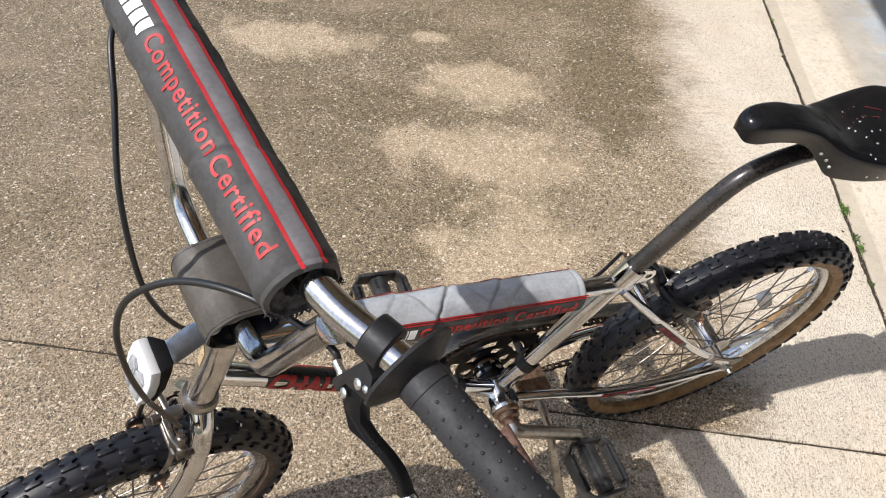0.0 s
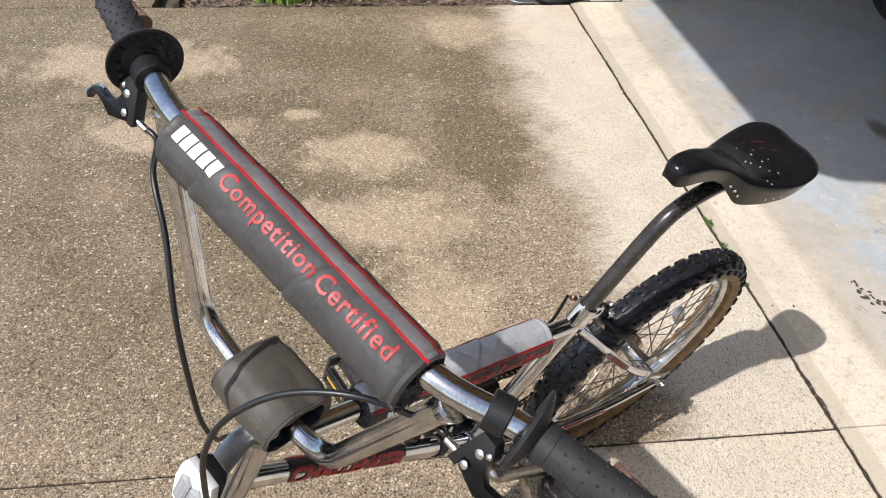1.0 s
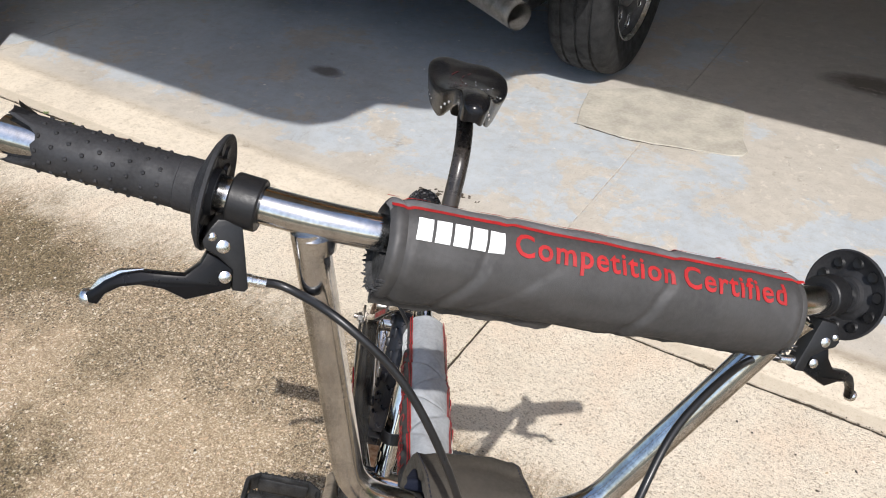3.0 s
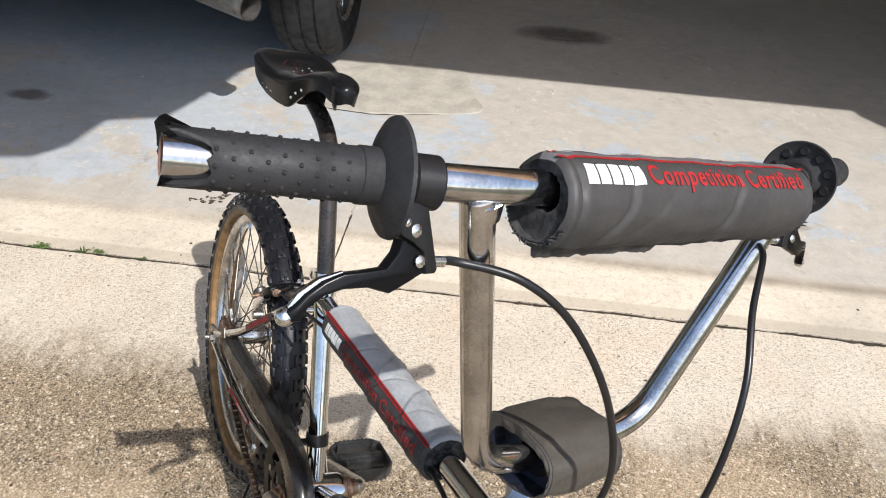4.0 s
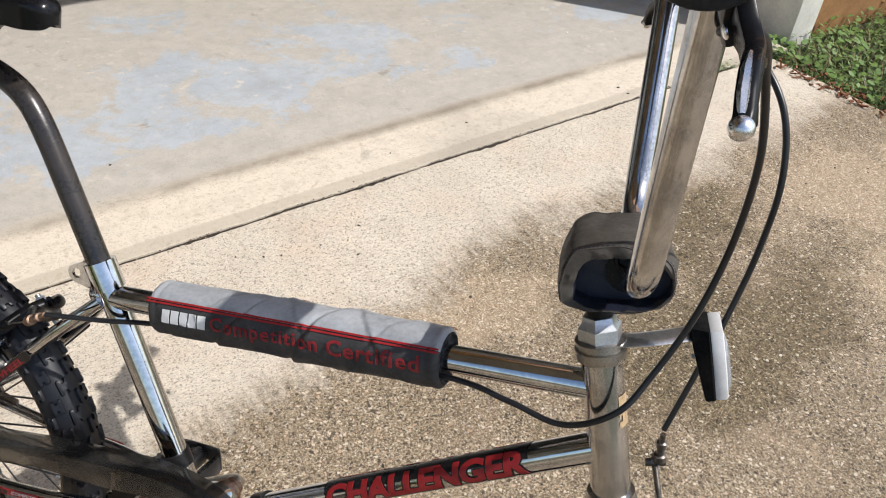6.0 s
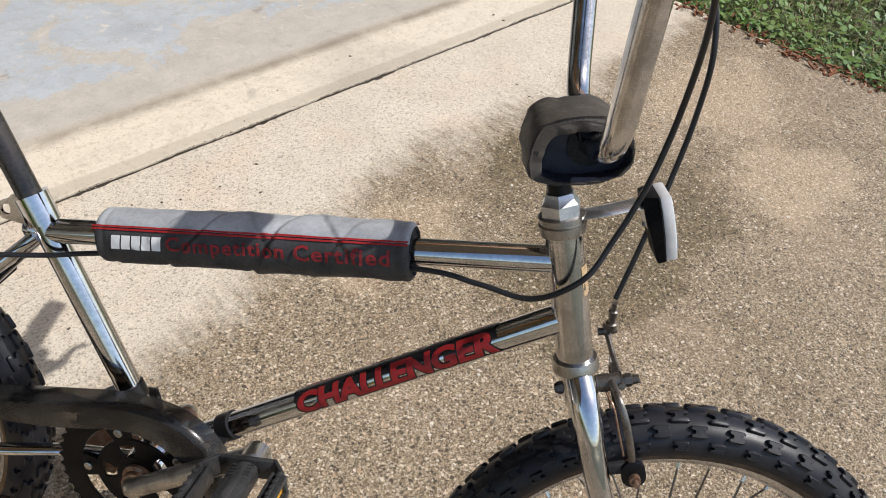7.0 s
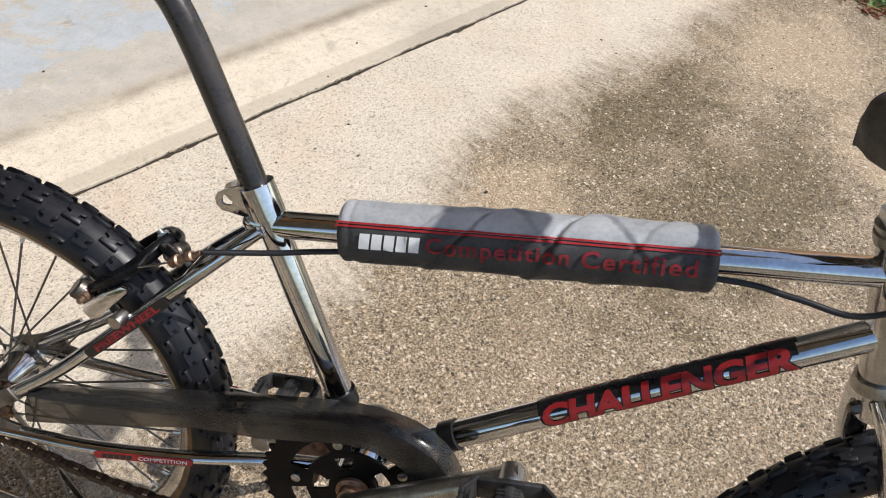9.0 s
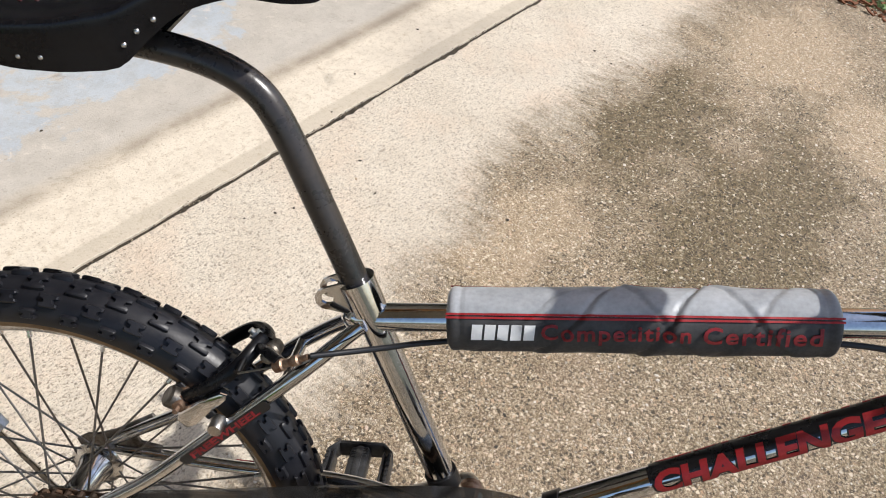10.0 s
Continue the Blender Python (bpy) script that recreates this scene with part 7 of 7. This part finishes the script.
# kickstand on the left, behind the crank
bm = bmesh.new()
box(bm, pose(0.335, 0.0, 0.262), 0.05, 0.055, 0.008, 0.002)
part("stand_bracket", bm, RUSTY, BIKE)
foot_at = Vector((0.285, 0.165, 0.040))
bm = bmesh.new()
sweep(bm, rounded([(0.335, 0.020, 0.255), (0.325, 0.050, 0.235), (0.297, 0.150, 0.060), foot_at], 0.02), 0.0065, 14)
part("kickstand", bm, STEEL, BIKE)

# cables
def cable(pts, r=0.0026, per=10):
    bm = bmesh.new()
    sweep(bm, spline(pts, per), r, 10)
    return part("brake_cable", bm, CABLE, BIKE)


out = (EXIT_R - STEER @ LEVER_AT[-1]).normalized()
cable([EXIT_R - out * 0.004, EXIT_R + out * 0.014, (0.7945, -0.1195, 0.9285), (0.8039, -0.0782, 0.9009), (0.8172, -0.0366, 0.8468), (0.8208, -0.006, 0.7787), (0.8143, -0.005, 0.7176), (0.800, -0.012, 0.664), (0.784, -0.0265, 0.630), (0.748, -0.0235, 0.600), (0.700, -0.018, 0.598), (0.640, -0.014, 0.594), (0.45, -0.006, 0.552), (0.335, -0.014, 0.522), (0.290, -0.024, 0.512), tuple(rear_adjust)])
out = (EXIT_L - STEER @ LEVER_AT[1]).normalized()
cable([EXIT_L - out * 0.004, EXIT_L + out * 0.014, (0.7494, 0.1264, 0.9166), (0.7886, 0.0898, 0.8973), (0.8236, 0.0718, 0.8634), (0.8405, 0.0665, 0.8156), (0.8440, 0.0690, 0.7600), (0.8405, 0.0670, 0.7000), (0.8320, 0.0570, 0.6350), tuple(front_adjust)])

# headset reflector on its bracket
bm = bmesh.new()
m = Matrix.Translation(HT_TOP + AXIS * 0.018)
sweep(bm, rounded([HT_TOP + AXIS * 0.0165 + Vector((0.012, 0, 0)), HT_TOP + AXIS * 0.0165 + Vector((0.030, 0, 0.006)), (0.822, 0.014, 0.690), (0.831, 0.017, 0.672)], 0.008), 0.0024, 12, flat=5.0, up=(0, 1, 0))
bm.transform(STEER)
bracket = part("reflector_bracket", bm, ZINC, BIKE, "zinc-plated steel bracket")
bm = bmesh.new()
shape = [(-0.019, 0.0285), (0.019, 0.0285), (0.024, 0.016), (0.025, -0.004), (0.018, -0.0305), (-0.018, -0.0305), (-0.025, -0.004), (-0.024, 0.016)]
M_RF = STEER @ Matrix.Translation((0.837, 0.014, 0.675)) @ Matrix.Rotation(radians(-2), 4, "Z") @ Matrix.Rotation(radians(-22), 4, "Y") @ frame_of((0, 0, 0), (0, 1, 0), (0, 0, 1))
plate(bm, shape, 0.008, Matrix(), 0.0015)
for v in bm.verts:
    if v.co.z < 0:
        k = max(0.0, min(1.0, (v.co.y + 0.031) / 0.05))
        v.co.z -= 0.006 * k
        v.co.x *= 1 - 0.35 * k
bm.transform(M_RF)
rib = bmesh.new()
plate(rib, [(-0.007, -0.0005), (0.007, -0.0005), (0.007, 0.0005), (-0.007, 0.0005)], 0.0045, Matrix())
LENS_RIB_ME = as_mesh("rib", rib, [CLEAR], False)
shell = part("reflector", bm, SHELL_BLACK, BIKE, "white front reflector in a black shell")
bm = bmesh.new()
plate(bm, [(x * 0.97, y * 0.97) for x, y in shape], 0.010, M_RF @ Matrix.Translation((0, 0, 0.0082)), 0.002)
part("reflector_rim", bm, WHITE_PLASTIC, shell)
for s in (-1, 1):
    bm = bmesh.new()
    m = M_RF @ Matrix.Translation((s * 0.0085, -0.002, 0.0138)) @ Matrix.Rotation(radians(s * 10), 4, "Y")
    plate(bm, [(-0.008, -0.021), (0.008, -0.021), (0.008, 0.009), (0, 0.015), (-0.008, 0.009)], 0.003, m, 0.0006)
    part("reflector_lens", bm, CLEAR, shell)
    for i in range(14):
        child("rib", LENS_RIB_ME, shell, m @ Matrix.Translation((0, -0.0190 + i * 0.0020, 0)))
bm = bmesh.new()
c = M_RF @ Vector((0, 0, -0.003))
lathe(bm, [(0, 0.005), (0.004, 0.005), (0.005, 0.002), (0.008, 0.002)], c, M_RF @ Vector((0, 0, -0.02)), 6)
part("reflector_nut", bm, STEEL, shell)

# decals
DT_D = (DT_B - BB).normalized()
DT_UP = Vector((-DT_D.z, 0, DT_D.x))
R_DT = 0.0133
for side in (1, -1):
    o = BB if side > 0 else DT_B
    d = DT_D if side > 0 else -DT_D
    m = frame_of(o, d, DT_UP.cross(d))
    x0 = 0.195 if side > 0 else (DT_B - BB).length - 0.195 - 0.222
    # black strip above the letters, the tube's dark reflection painted into it
    bm = bmesh.new()
    n = 24
    for k in range(n):
        bm.faces.new([bm.verts.new((0.226 * (k + i) / n, 0.0135 + j * 0.0165, 0)) for i, j in ((0, 0), (1, 0), (1, 1), (0, 1))])
    bmesh.ops.remove_doubles(bm, verts=bm.verts[:], dist=1e-6)
    bmesh.ops.subdivide_edges(bm, edges=[e for e in bm.edges if abs(e.verts[0].co.y - e.verts[1].co.y) > 0.01], cuts=8)
    for v in bm.verts:
        v.co.x += x0 - 0.003
        v.co.y += radians(-118) * R_DT
    wrap(bm, R_DT, 0.0004)
    bm.transform(m)
    decal = part("decal", bm, DECAL_BLACK, down_tube, "black decal with red lettering")
    bm = lettering("CHALLENGER", 0.03, 0.0001, 0.15, 0.0023, 0.99)
    fit_width(bm, 0.2245, 0.0255)
    print_on(bm, m, x0 - 0.0022, R_DT, -116 - math.degrees(0.0019 / R_DT), 0.00055)
    part("outline", bm, DECAL_BLACK, decal, "black edges of the letters")
    bm = lettering("CHALLENGER", 0.03, 0.0002, 0.15, 0.0013, 0.99)
    fit_width(bm, 0.220, 0.0215)
    print_on(bm, m, x0, R_DT, -116, 0.0008)
    part("lettering", bm, RED_INK, decal)
# decals on the stays
for side, a, b, word, w in [(s,) + q for s in (-1, 1) for q in (((0.204, -0.0335, 0.4440), (0.132, -0.0435, 0.3640), "FREEWHEEL", 0.084), ((0.242, -0.0490, 0.2700), (0.143, -0.0560, 0.2502), "COMPETITION", 0.050))]:
    a, b = Vector(a), Vector(b)
    if side > 0:
        a, b = Vector((b.x, -b.y, b.z)), Vector((a.x, -a.y, a.z))
    d = (a - b).normalized()
    m = frame_of(b + Vector((0, side * 0.0074, 0)), d, (0, 0, 1))
    free = word == "FREEWHEEL"
    size = (a - b).length
    hi = 0.0054 if free else 0.0042
    bm = bmesh.new()
    plate(bm, [(0, -hi * 0.6), (0.003, -hi), (size - 0.003, -hi), (size, -hi * 0.6), (size, hi * 0.6), (size - 0.003, hi), (0.003, hi), (0, hi * 0.6)], 0.0006, m)
    decal = part("decal", bm, DECAL_BLACK if free else RED_INK, BIKE, "black decal with red lettering" if free else "red decal with pale lettering")
    bm = lettering(word, 0.01, 0.0002, 0.1, 0.0003 if free else 0.0)
    fit_width(bm, w, 0.0072 if free else 0.0046)
    bm.transform(m @ Matrix.Translation((0.012 if free else 0.046, -0.0036 if free else -0.0023, 0.0006)))
    part("lettering", bm, WORN_RED if free else WHITE_INK, decal)
    if not free:
        bm = blocks(5, 0.032, 0.0052, 0.3)
        bm.transform(m @ Matrix.Translation((0.008, -0.0026, 0.0006)))
        part("maker_mark", bm, DECAL_BLACK, decal)

# remnant of a tan sticker on the front of the head tube
bm = bmesh.new()
for k in range(9):
    for i in range(10):
        if noise.noise(Vector((k * 0.55, i * 0.5, 3))) > -0.28 or (2 < k < 7 and 2 < i < 8):
            bm.faces.new([bm.verts.new((0.030 + (i + u) * 0.0028, (k + v) * 0.0017, 0)) for u, v in ((0, 0), (1, 0), (1, 1), (0, 1))])
bmesh.ops.remove_doubles(bm, verts=bm.verts[:], dist=1e-5)
for v in bm.verts:
    v.co.y += 0.0165 * radians(-38)
wrap(bm, 0.0165, 0.0004)
bm.transform(frame_of(HT_TOP, -AXIS, Vector((0, 1, 0))))
part("sticker_remnant", bm, STICKER, head_tube, "torn tan sticker remnant", smooth=False)
